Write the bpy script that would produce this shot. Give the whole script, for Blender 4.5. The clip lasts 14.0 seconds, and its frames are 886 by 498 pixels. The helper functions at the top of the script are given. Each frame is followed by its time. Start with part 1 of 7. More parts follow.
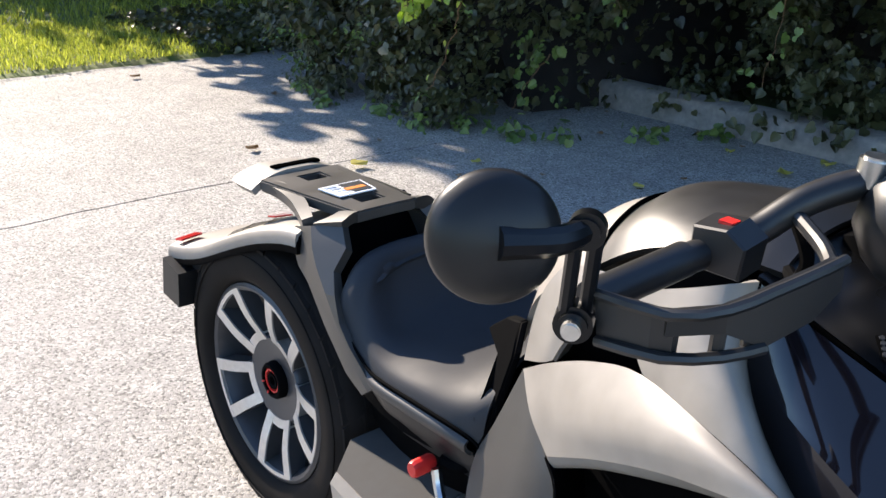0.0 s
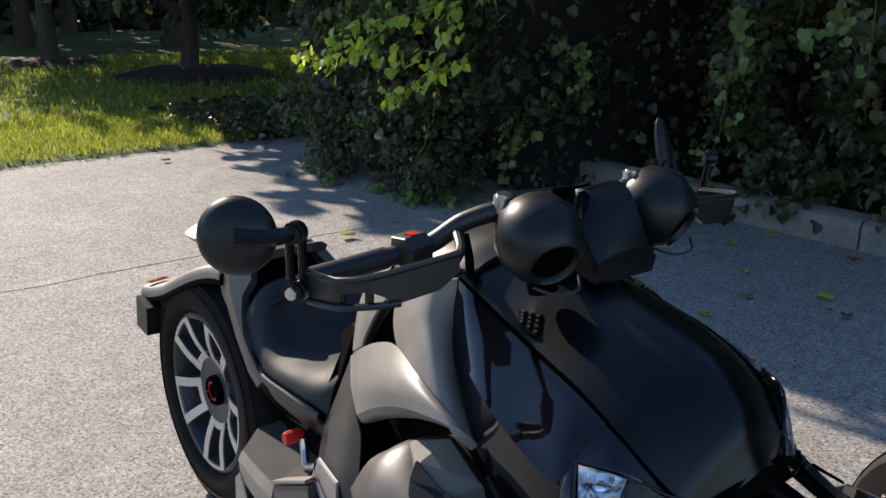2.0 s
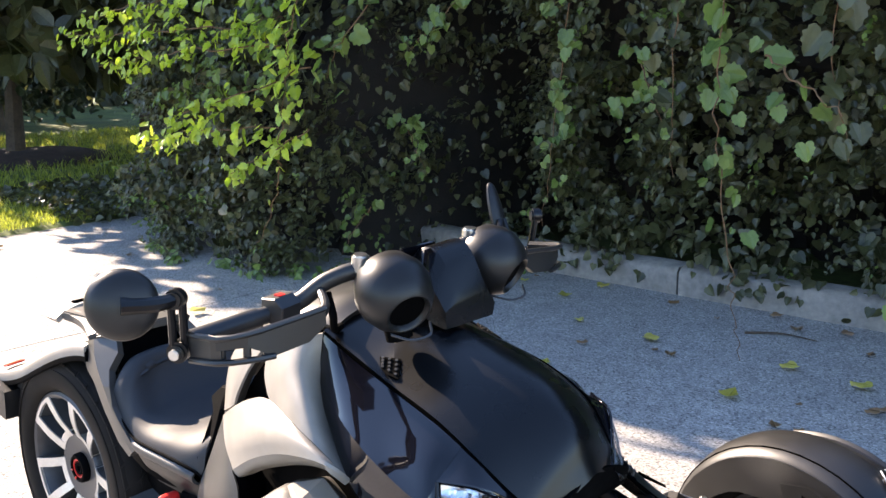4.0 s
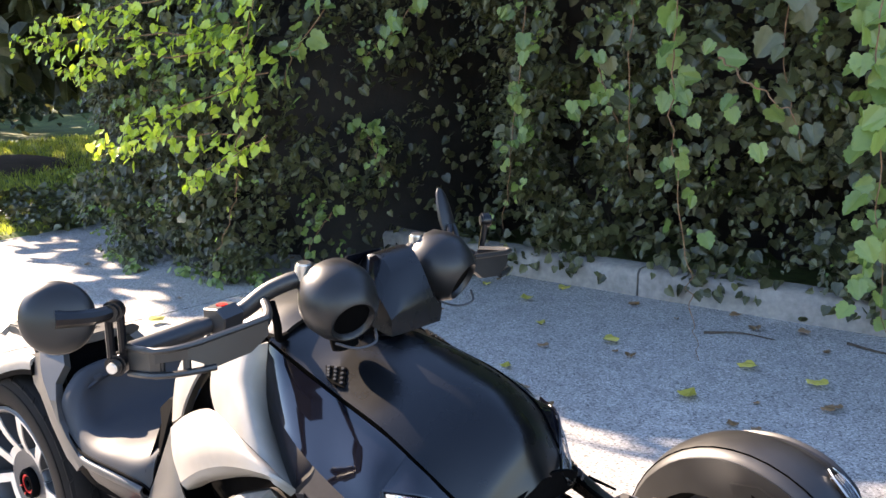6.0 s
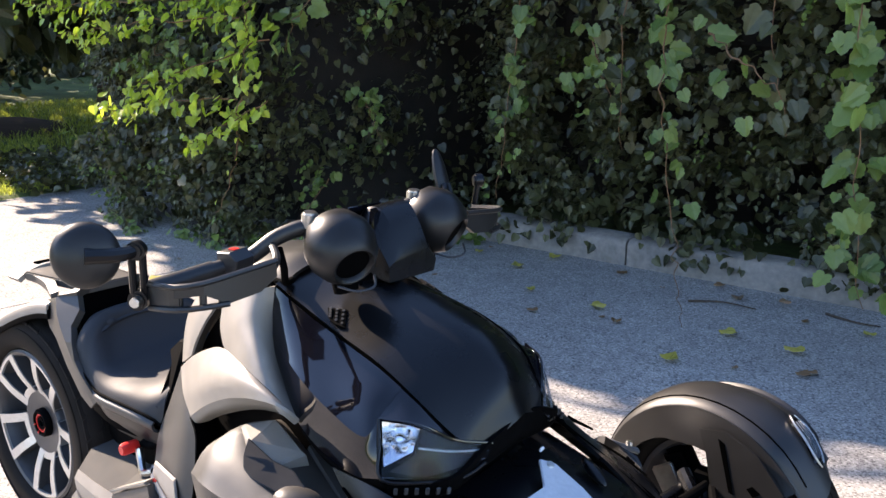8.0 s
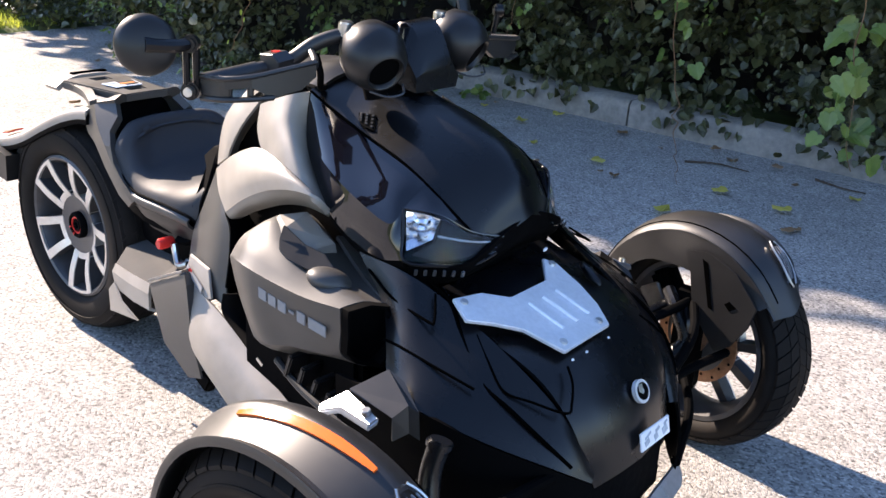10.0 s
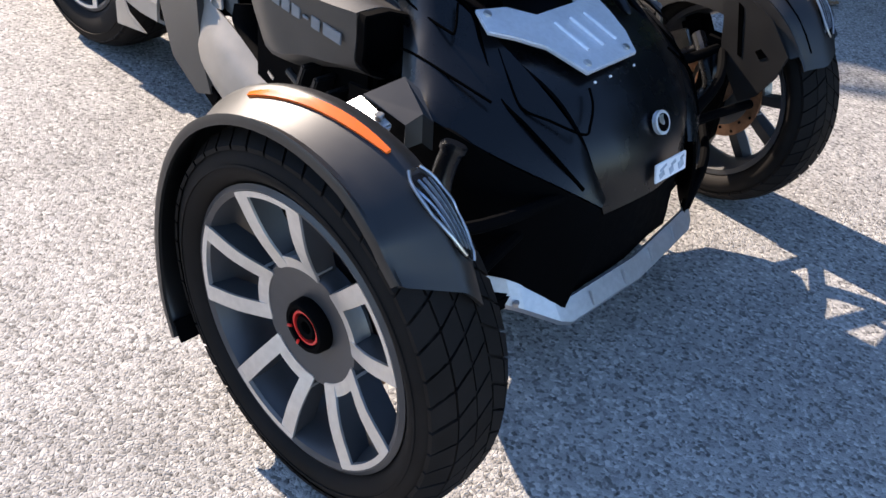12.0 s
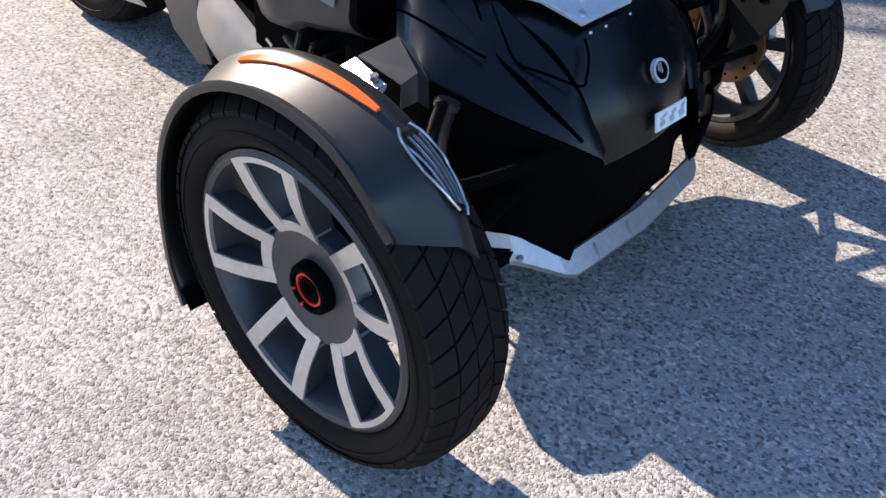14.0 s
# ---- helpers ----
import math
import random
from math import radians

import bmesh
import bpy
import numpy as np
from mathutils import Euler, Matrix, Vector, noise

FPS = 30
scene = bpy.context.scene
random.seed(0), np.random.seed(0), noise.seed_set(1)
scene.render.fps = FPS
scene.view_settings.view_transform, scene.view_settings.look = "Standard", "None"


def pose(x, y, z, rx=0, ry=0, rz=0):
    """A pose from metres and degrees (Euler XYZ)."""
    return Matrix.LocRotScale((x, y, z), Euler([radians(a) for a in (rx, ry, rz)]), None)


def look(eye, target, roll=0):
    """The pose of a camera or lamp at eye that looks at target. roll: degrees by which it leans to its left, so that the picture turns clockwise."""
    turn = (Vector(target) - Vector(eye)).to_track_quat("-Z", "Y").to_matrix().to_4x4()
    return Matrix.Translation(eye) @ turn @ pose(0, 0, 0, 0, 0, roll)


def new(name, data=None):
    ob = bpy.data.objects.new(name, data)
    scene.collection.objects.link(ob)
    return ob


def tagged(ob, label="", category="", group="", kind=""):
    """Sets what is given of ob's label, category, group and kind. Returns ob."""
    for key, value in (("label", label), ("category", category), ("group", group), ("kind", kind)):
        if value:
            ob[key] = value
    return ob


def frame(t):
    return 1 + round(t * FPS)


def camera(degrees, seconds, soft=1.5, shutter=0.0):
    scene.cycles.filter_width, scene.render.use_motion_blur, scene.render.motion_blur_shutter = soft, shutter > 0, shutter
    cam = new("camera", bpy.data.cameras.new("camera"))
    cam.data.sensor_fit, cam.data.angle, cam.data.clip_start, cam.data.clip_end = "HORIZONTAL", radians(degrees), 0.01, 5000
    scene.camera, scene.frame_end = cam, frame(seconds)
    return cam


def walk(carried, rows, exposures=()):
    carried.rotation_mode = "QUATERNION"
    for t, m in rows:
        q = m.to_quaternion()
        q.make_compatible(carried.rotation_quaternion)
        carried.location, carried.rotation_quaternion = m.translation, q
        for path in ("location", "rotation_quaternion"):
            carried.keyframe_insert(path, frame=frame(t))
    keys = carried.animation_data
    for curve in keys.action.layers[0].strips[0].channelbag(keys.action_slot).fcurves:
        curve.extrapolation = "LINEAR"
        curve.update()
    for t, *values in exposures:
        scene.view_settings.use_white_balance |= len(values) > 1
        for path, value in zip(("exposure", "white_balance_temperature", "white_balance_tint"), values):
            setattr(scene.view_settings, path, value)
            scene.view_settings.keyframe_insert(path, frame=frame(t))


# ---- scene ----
cam = camera(49.7, 14.0)
PATH = [
    (0, (-0.157, -0.93, 1.215), (-1.585, 0.27, 0.494), 0.9),
    (0.5, (0.052, -1.006, 1.234), (-1.415, 0.139, 0.5), 2.6),
    (1, (0.24, -0.952, 1.252), (-1.292, 0.153, 0.597), 2.6),
    (1.5, (0.39, -0.886, 1.263), (-1.234, 0.08, 0.608), -0.3),
    (2, (0.449, -0.969, 1.29), (-1.09, 0.182, 0.735), -0.0),
    (2.5, (0.505, -1.071, 1.306), (-0.953, 0.194, 0.784), -0.5),
    (3, (0.534, -1.104, 1.31), (-0.886, 0.222, 0.836), 0.7),
    (3.5, (0.559, -1.104, 1.317), (-0.819, 0.277, 0.878), -0.2),
    (5.8, (0.588, -1.081, 1.315), (-0.713, 0.384, 0.913), -1.4),
    (6, (0.592, -1.072, 1.318), (-0.706, 0.392, 0.907), -1.5),
    (6.5, (0.588, -1.062, 1.314), (-0.702, 0.407, 0.892), -1.1),
    (7, (0.592, -1.062, 1.312), (-0.68, 0.412, 0.855), -0.4),
    (7.2, (0.6, -1.078, 1.314), (-0.676, 0.396, 0.868), -0.3),
    (9.3, (0.792, -1.318, 1.291), (-0.495, 0.101, 0.718), 0.0),
    (9.5, (0.786, -1.336, 1.284), (-0.479, 0.088, 0.676), 0.9),
    (10, (0.774, -1.347, 1.251), (-0.441, 0.067, 0.528), 2.9),
    (10.5, (0.771, -1.349, 1.221), (-0.41, 0.034, 0.389), 4.6),
    (11, (0.775, -1.35, 1.187), (-0.358, 0.0, 0.242), 6.2),
    (11.5, (0.781, -1.354, 1.161), (-0.334, -0.048, 0.135), 6.3),
    (12, (0.781, -1.359, 1.128), (-0.283, -0.089, 0.008), 7.1),
    (12.5, (0.781, -1.362, 1.095), (-0.21, -0.125, -0.124), 7.7),
    (13, (0.783, -1.377, 1.075), (-0.176, -0.154, -0.184), 9.0),
    (13.5, (0.781, -1.395, 1.09), (-0.165, -0.178, -0.184), 7.7),
    (14, (0.814, -1.345, 1.126), (-0.253, -0.135, -0.058), 3.8),
]
walk(cam, [(t, look(eye, target, roll)) for t, eye, target, roll in PATH], [(0, 1.62, 6250, 12), (0.5, 1.12, 6300, 12), (1.0, 0.86, 6300, 12), (2.0, 0.80, 6300, 12), (2.5, 0.86, 6150, 12), (3.0, 1.35, 6300, 13), (3.5, 1.98, 6600, 15), (5.8, 2.75, 7050, 18), (6.5, 2.55, 7050, 18), (7.2, 2.15, 6900, 18), (9.5, 2.05, 6550, 18), (10.5, 2.0, 6450, 17), (11.5, 1.56, 6350, 15), (13.0, 1.62, 6250, 15), (14, 1.50, 6250, 15)])

# ---- light ----
SUN_AZ, SUN_EL = 0.5, 30.0          # heading of the sunlight over the ground, height of the sun
world = bpy.data.worlds.new("sky")
scene.world = world
world.use_nodes = True
wn = world.node_tree.nodes
sky = wn.new("ShaderNodeTexSky")
sky.sky_type, sky.sun_disc = "NISHITA", False
sky.sun_elevation, sky.sun_rotation = radians(SUN_EL), radians(-90 - SUN_AZ)
sky.air_density, sky.dust_density, sky.ozone_density = 1.0, 0.2, 3.6
world.node_tree.links.new(sky.outputs[0], wn["Background"].inputs[0])
wn["Background"].inputs[1].default_value = 0.122
sun_data = bpy.data.lights.new("sun", "SUN")
sun_data.energy, sun_data.angle, sun_data.color = 4.5, radians(0.55), (1.0, 0.85, 0.67)
sun = new("sun", sun_data)
sun_way = Vector((math.cos(radians(SUN_AZ)) * math.cos(radians(SUN_EL)), math.sin(radians(SUN_AZ)) * math.cos(radians(SUN_EL)), -math.sin(radians(SUN_EL))))
sun.matrix_world = look((-20, 6, 15), Vector((-20, 6, 15)) + sun_way)


# ---- materials ----
def material(name, colour, rough=0.5, metal=0.0, vary=0.25, grain=60.0, bump=0.0, bump_scale=300.0, coat=0.0, island=0.0, random_object=0.0, ior=1.45, dust=0.0):
    """A principled surface with colour variation at two scales, fine relief and a film of dust that lies on what faces up."""
    m = bpy.data.materials.new(name)
    m.use_nodes = True
    n, l = m.node_tree.nodes, m.node_tree.links
    b = n["Principled BSDF"]
    b.inputs["Metallic"].default_value, b.inputs["IOR"].default_value = metal, ior
    b.inputs["Coat Weight"].default_value, b.inputs["Coat Roughness"].default_value = coat, 0.03
    co = n.new("ShaderNodeTexCoord")
    big, small = n.new("ShaderNodeTexNoise"), n.new("ShaderNodeTexNoise")
    big.inputs["Scale"].default_value, small.inputs["Scale"].default_value = grain * 0.12, grain
    small.inputs["Detail"].default_value = 4
    for t in (big, small):
        l.new(co.outputs["Object"], t.inputs["Vector"])
    mix = n.new("ShaderNodeMath")
    mix.operation = "ADD"
    l.new(big.outputs["Fac"], mix.inputs[0]), l.new(small.outputs["Fac"], mix.inputs[1])
    ramp = n.new("ShaderNodeMapRange")
    ramp.inputs["From Min"].default_value, ramp.inputs["From Max"].default_value = 0.7, 1.3
    ramp.inputs["To Min"].default_value, ramp.inputs["To Max"].default_value = 1 - vary, 1 + vary
    l.new(mix.outputs[0], ramp.inputs["Value"])
    value = ramp.outputs[0]
    for source, amount in (("ShaderNodeNewGeometry", island), ("ShaderNodeObjectInfo", random_object)):
        if amount:
            g = n.new(source)
            r2 = n.new("ShaderNodeMapRange")
            r2.inputs["To Min"].default_value, r2.inputs["To Max"].default_value = 1 - amount, 1 + amount
            l.new(g.outputs["Random Per Island" if island and source == "ShaderNodeNewGeometry" else "Random"], r2.inputs["Value"])
            times = n.new("ShaderNodeMath")
            times.operation = "MULTIPLY"
            l.new(value, times.inputs[0]), l.new(r2.outputs[0], times.inputs[1])
            value = times.outputs[0]
    hsv = n.new("ShaderNodeHueSaturation")
    hsv.inputs["Color"].default_value = (*colour, 1)
    l.new(value, hsv.inputs["Value"])
    l.new(hsv.outputs[0], b.inputs["Base Color"])
    rr = n.new("ShaderNodeMapRange")
    rr.inputs["To Min"].default_value, rr.inputs["To Max"].default_value = max(rough * 0.8, 0.02), min(rough * 1.2, 1)
    l.new(small.outputs["Fac"], rr.inputs["Value"])
    l.new(rr.outputs[0], b.inputs["Roughness"])
    if bump:
        fine = n.new("ShaderNodeTexNoise")
        fine.inputs["Scale"].default_value, fine.inputs["Detail"].default_value = bump_scale, 3
        l.new(co.outputs["Object"], fine.inputs["Vector"])
        bp = n.new("ShaderNodeBump")
        bp.inputs["Strength"].default_value, bp.inputs["Distance"].default_value = bump, 0.002
        l.new(fine.outputs["Fac"], bp.inputs["Height"])
        l.new(bp.outputs[0], b.inputs["Normal"])
    return m


def glass(name, tint=(0.95, 0.96, 0.98), rough=0.02):
    m = bpy.data.materials.new(name)
    m.use_nodes = True
    b = m.node_tree.nodes["Principled BSDF"]
    b.inputs["Base Color"].default_value = (*tint, 1)
    b.inputs["Roughness"].default_value, b.inputs["Transmission Weight"].default_value, b.inputs["IOR"].default_value = rough, 1.0, 1.18
    return m


def leaf_material(name, dark, light, thin=0.35, spread=0.5):
    """Leaves: colour differs from leaf to leaf, veins and blotches within, some light shines through."""
    m = bpy.data.materials.new(name)
    m.use_nodes = True
    n, l = m.node_tree.nodes, m.node_tree.links
    b, out = n["Principled BSDF"], n["Material Output"]
    geo, co, blot = n.new("ShaderNodeNewGeometry"), n.new("ShaderNodeTexCoord"), n.new("ShaderNodeTexNoise")
    blot.inputs["Scale"].default_value = 40
    l.new(co.outputs["Object"], blot.inputs["Vector"])
    add = n.new("ShaderNodeMath")
    add.operation, add.inputs[1].default_value = "MULTIPLY_ADD", 0.5
    l.new(blot.outputs["Fac"], add.inputs[0])
    cut = n.new("ShaderNodeMath")
    cut.operation, cut.inputs[1].default_value = "MULTIPLY", spread * 1.6
    l.new(geo.outputs["Random Per Island"], cut.inputs[0])
    l.new(cut.outputs[0], add.inputs[2])
    ramp = n.new("ShaderNodeValToRGB")
    ramp.color_ramp.elements[0].color, ramp.color_ramp.elements[1].color = (*dark, 1), (*light, 1)
    ramp.color_ramp.elements[0].position, ramp.color_ramp.elements[1].position = 0.2, 1.0
    l.new(add.outputs[0], ramp.inputs["Fac"])
    l.new(ramp.outputs[0], b.inputs["Base Color"])
    b.inputs["Roughness"].default_value = 0.36
    tr = n.new("ShaderNodeBsdfTranslucent")
    hs = n.new("ShaderNodeHueSaturation")
    hs.inputs["Value"].default_value, hs.inputs["Saturation"].default_value = 2.2, 1.1
    l.new(ramp.outputs[0], hs.inputs["Color"])
    l.new(hs.outputs[0], tr.inputs["Color"])
    mix = n.new("ShaderNodeMixShader")
    mix.inputs[0].default_value = thin
    l.new(b.outputs[0], mix.inputs[1]), l.new(tr.outputs[0], mix.inputs[2])
    l.new(mix.outputs[0], out.inputs["Surface"])
    return m


def asphalt_material():
    """Worn asphalt: pale rounded aggregate in a dark binder, broad stains and tracks."""
    m = bpy.data.materials.new("worn_asphalt")
    m.use_nodes = True
    n, l = m.node_tree.nodes, m.node_tree.links
    b = n["Principled BSDF"]
    co = n.new("ShaderNodeTexCoord")
    warp = n.new("ShaderNodeTexNoise")
    warp.inputs["Scale"].default_value = 60
    l.new(co.outputs["Object"], warp.inputs["Vector"])
    wmix = n.new("ShaderNodeVectorMath")
    wmix.operation, wmix.inputs[3].default_value = "MULTIPLY_ADD", 1
    wmix.inputs[1].default_value = (0.004, 0.004, 0.004)
    l.new(warp.outputs["Color"], wmix.inputs[0]), l.new(co.outputs["Object"], wmix.inputs[2])
    stone, edge = n.new("ShaderNodeTexVoronoi"), n.new("ShaderNodeTexVoronoi")
    for t in (stone, edge):
        t.inputs["Scale"].default_value = 150
        l.new(wmix.outputs[0], t.inputs["Vector"])
    edge.feature = "DISTANCE_TO_EDGE"
    grit, pits = n.new("ShaderNodeTexNoise"), n.new("ShaderNodeTexNoise")
    for t, s, d in ((grit, 260, 3), (pits, 95, 2)):
        t.inputs["Scale"].default_value, t.inputs["Detail"].default_value = s, d
        l.new(co.outputs["Object"], t.inputs["Vector"])
    tone = n.new("ShaderNodeSeparateColor")
    l.new(stone.outputs["Color"], tone.inputs[0])
    ramp = n.new("ShaderNodeValToRGB")
    e = ramp.color_ramp.elements
    e[0].position, e[0].color = 0.0, (0.115, 0.110, 0.103, 1)
    e[1].position, e[1].color = 1.0, (0.54, 0.515, 0.475, 1)
    mid = e.new(0.30)
    mid.color = (0.295, 0.284, 0.266, 1)
    pale = e.new(0.80)
    pale.color = (0.365, 0.351, 0.329, 1)
    l.new(tone.outputs[0], ramp.inputs["Fac"])
    gap = n.new("ShaderNodeMapRange")
    gap.inputs["From Min"].default_value, gap.inputs["From Max"].default_value = 0.28, 0.42
    gap.inputs["To Min"].default_value = 0.30
    l.new(pits.outputs["Fac"], gap.inputs["Value"])
    stain, broad = n.new("ShaderNodeTexNoise"), n.new("ShaderNodeTexNoise")
    stain.inputs["Scale"].default_value, stain.inputs["Detail"].default_value = 1.3, 6
    broad.inputs["Scale"].default_value, broad.inputs["Detail"].default_value = 9.0, 5
    for t in (stain, broad):
        l.new(co.outputs["Object"], t.inputs["Vector"])
    s1, s2 = n.new("ShaderNodeMapRange"), n.new("ShaderNodeMapRange")
    for s, lo, hi in ((s1, 0.86, 1.12), (s2, 0.88, 1.1)):
        s.inputs["From Min"].default_value, s.inputs["From Max"].default_value = 0.3, 0.7
        s.inputs["To Min"].default_value, s.inputs["To Max"].default_value = lo, hi
    l.new(stain.outputs["Fac"], s1.inputs["Value"]), l.new(broad.outputs["Fac"], s2.inputs["Value"])
    m1, m2 = n.new("ShaderNodeMath"), n.new("ShaderNodeMath")
    m1.operation = m2.operation = "MULTIPLY"
    l.new(s1.outputs[0], m1.inputs[0]), l.new(s2.outputs[0], m1.inputs[1])
    l.new(m1.outputs[0], m2.inputs[0]), l.new(gap.outputs[0], m2.inputs[1])
    hsv = n.new("ShaderNodeHueSaturation")
    l.new(ramp.outputs[0], hsv.inputs["Color"]), l.new(m2.outputs[0], hsv.inputs["Value"])
    l.new(hsv.outputs[0], b.inputs["Base Color"])
    b.inputs["Roughness"].default_value = 0.75
    b.inputs["Specular IOR Level"].default_value = 0.35
    # rounded stones of uneven height, with fine grit on them
    round_ = n.new("ShaderNodeMapRange")
    round_.interpolation_type = "SMOOTHERSTEP"
    round_.inputs["From Max"].default_value = 0.32
    l.new(edge.outputs["Distance"], round_.inputs["Value"])
    h0, h1, h2 = n.new("ShaderNodeMath"), n.new("ShaderNodeMath"), n.new("ShaderNodeMath")
    h0.operation = h1.operation = h2.operation = "MULTIPLY_ADD"
    h0.inputs[1].default_value, h0.inputs[2].default_value = 0.75, 0.25
    l.new(tone.outputs[1], h0.inputs[0])
    h1.inputs[1].default_value = 0.9
    l.new(grit.outputs["Fac"], h1.inputs[0]), l.new(pits.outputs["Fac"], h1.inputs[2])
    l.new(round_.outputs[0], h2.inputs[0]), l.new(h0.outputs[0], h2.inputs[1]), l.new(h1.outputs[0], h2.inputs[2])
    bp = n.new("ShaderNodeBump")
    bp.inputs["Strength"].default_value, bp.inputs["Distance"].default_value = 1.0, 0.0015
    l.new(h2.outputs[0], bp.inputs["Height"])
    l.new(bp.outputs[0], b.inputs["Normal"])
    return m


ASPHALT = asphalt_material()
CONCRETE = material("weathered_concrete", (0.22, 0.20, 0.175), 0.85, vary=0.3, grain=30, bump=0.6, bump_scale=120)
# Near-black soil: the deep shade behind the leaves is put into the colour.
SHADED_SOIL = material("painted_shade_soil", (0.012, 0.009, 0.007), 0.95, vary=0.5, grain=25, bump=0.8, bump_scale=60)
TURF = material("turf_soil", (0.085, 0.115, 0.028), 0.95, vary=0.5, grain=14, bump=0.6, bump_scale=60)
MULCH = material("bark_mulch", (0.05, 0.028, 0.018), 0.95, vary=0.5, grain=40, bump=0.9, bump_scale=90)
GRASS = leaf_material("grass_blades", (0.085, 0.115, 0.020), (0.31, 0.33, 0.070), 0.45)
IVY = leaf_material("ivy_leaves", (0.022, 0.026, 0.010), (0.094, 0.096, 0.038), 0.22)
VINE = leaf_material("vine_leaves", (0.062, 0.105, 0.022), (0.165, 0.225, 0.055), 0.3)
# Young leaves, brighter than their own colour: sunlight is put in.
YELLOW = leaf_material("sunlit_young_leaves", (0.17, 0.25, 0.030), (0.44, 0.50, 0.085), 0.42)
FALLEN = leaf_material("fallen_leaves", (0.20, 0.16, 0.03), (0.45, 0.40, 0.08), 0.2)
DRY = leaf_material("dry_leaves", (0.09, 0.045, 0.02), (0.22, 0.13, 0.06), 0.1)
GLOSSY_LEAF = leaf_material("dark_glossy_leaves", (0.012, 0.022, 0.012), (0.04, 0.06, 0.03), 0.1)
BARK = material("bark", (0.07, 0.05, 0.035), 0.9, vary=0.4, grain=30, bump=0.8, bump_scale=60)
STEM = material("vine_stem", (0.16, 0.085, 0.04), 0.8, vary=0.3)

MATT = material("matt_black_plastic", (0.0100, 0.0099, 0.0102), 0.38, vary=0.2, grain=20, bump=0.012, bump_scale=900, ior=1.40)
CHARCOAL = material("matt_charcoal_plastic", (0.0095, 0.0092, 0.0092), 0.43, vary=0.16, grain=18, bump=0.014, bump_scale=1000, ior=1.52)
SATIN = material("satin_black_plastic", (0.0030, 0.0033, 0.0042), 0.28, vary=0.15, grain=15, bump=0.006, bump_scale=900, ior=1.38)
GREY = material("moulded_grey_plastic", (0.225, 0.205, 0.178), 0.50, vary=0.16, grain=20, bump=0.015, bump_scale=1100, ior=1.5)
DUSK = material("dark_grey_plastic", (0.046, 0.043, 0.039), 0.45, vary=0.18, grain=20, bump=0.015, bump_scale=1100, ior=1.5)
DECK = material("rough_grey_plastic", (0.055, 0.054, 0.052), 0.85, vary=0.25, grain=25, bump=0.05, bump_scale=700, ior=1.3)
PIANO = material("gloss_black_paint", (0.003, 0.003, 0.005), 0.05, vary=0.1, grain=8, ior=1.55)
RUBBER = material("tyre_rubber", (0.0075, 0.0062, 0.0055), 0.72, vary=0.7, grain=22, bump=0.05, bump_scale=400, ior=1.24)
VINYL = material("seat_vinyl", (0.020, 0.021, 0.024), 0.66, vary=0.15, grain=18, bump=0.04, bump_scale=700, ior=1.42)
ALLOY = material("machined_alloy", (0.62, 0.60, 0.57), 0.38, metal=0.75, vary=0.1, grain=90)
DARKALLOY = material("painted_dark_alloy", (0.055, 0.055, 0.058), 0.38, metal=0.3, vary=0.15, grain=30)
SILVER = material("brushed_aluminium", (0.72, 0.73, 0.75), 0.42, metal=0.62, vary=0.08, grain=120)
DULL = material("dull_aluminium", (0.40, 0.41, 0.43), 0.42, metal=0.75, vary=0.12, grain=90)
STEEL = material("bright_steel", (0.55, 0.54, 0.52), 0.3, metal=1.0, vary=0.2, grain=60)
RUST = material("rusty_disc_steel", (0.30, 0.16, 0.09), 0.45, metal=0.6, vary=0.4, grain=60)
# Darker and less glossy than real plastic: deep shade put into the colour.
BLACK = material("shade_black_plastic", (0.0016, 0.0016, 0.0018), 0.75, vary=0.3, ior=1.10)
# Reflection-free black: paints the shade of gaps, grooves and slots not cut out.
GAP = material("painted_gap_shade", (0.0012, 0.0012, 0.0012), 1.0, vary=0.2, ior=1.01)
RED = material("red_plastic", (0.62, 0.025, 0.02), 0.35, vary=0.1)
REDLENS = material("red_lamp_lens", (0.55, 0.03, 0.03), 0.12, vary=0.1, coat=0.6)
AMBER = material("amber_lens", (0.80, 0.14, 0.006), 0.15, vary=0.08, coat=0.6)
LETTER = material("grey_lettering", (0.22, 0.22, 0.22), 0.5, vary=0.1)
WHITE = material("white_sticker", (0.75, 0.77, 0.80), 0.4, vary=0.05)
STICKER = material("sticker_grey_print", (0.35, 0.40, 0.46), 0.5, vary=0.3)
ORANGE = material("orange_sticker", (0.75, 0.25, 0.06), 0.4, vary=0.1)
REFLECTOR = material("lamp_reflector", (0.85, 0.86, 0.88), 0.16, metal=1.0, vary=0.1)
LAMPGREY = material("lamp_inner_grey", (0.30, 0.34, 0.40), 0.25, metal=0.6, vary=0.3, grain=80)
SMOKE = material("smoked_lamp_lens", (0.010, 0.008, 0.007), 0.22, vary=0.1, ior=1.2)
LENS = glass("clear_lens")
MIRROR = material("mirror_glass", (0.9, 0.9, 0.9), 0.02, metal=1.0, vary=0.0)


# ---- mesh helpers ----
SKEW = [0.0]


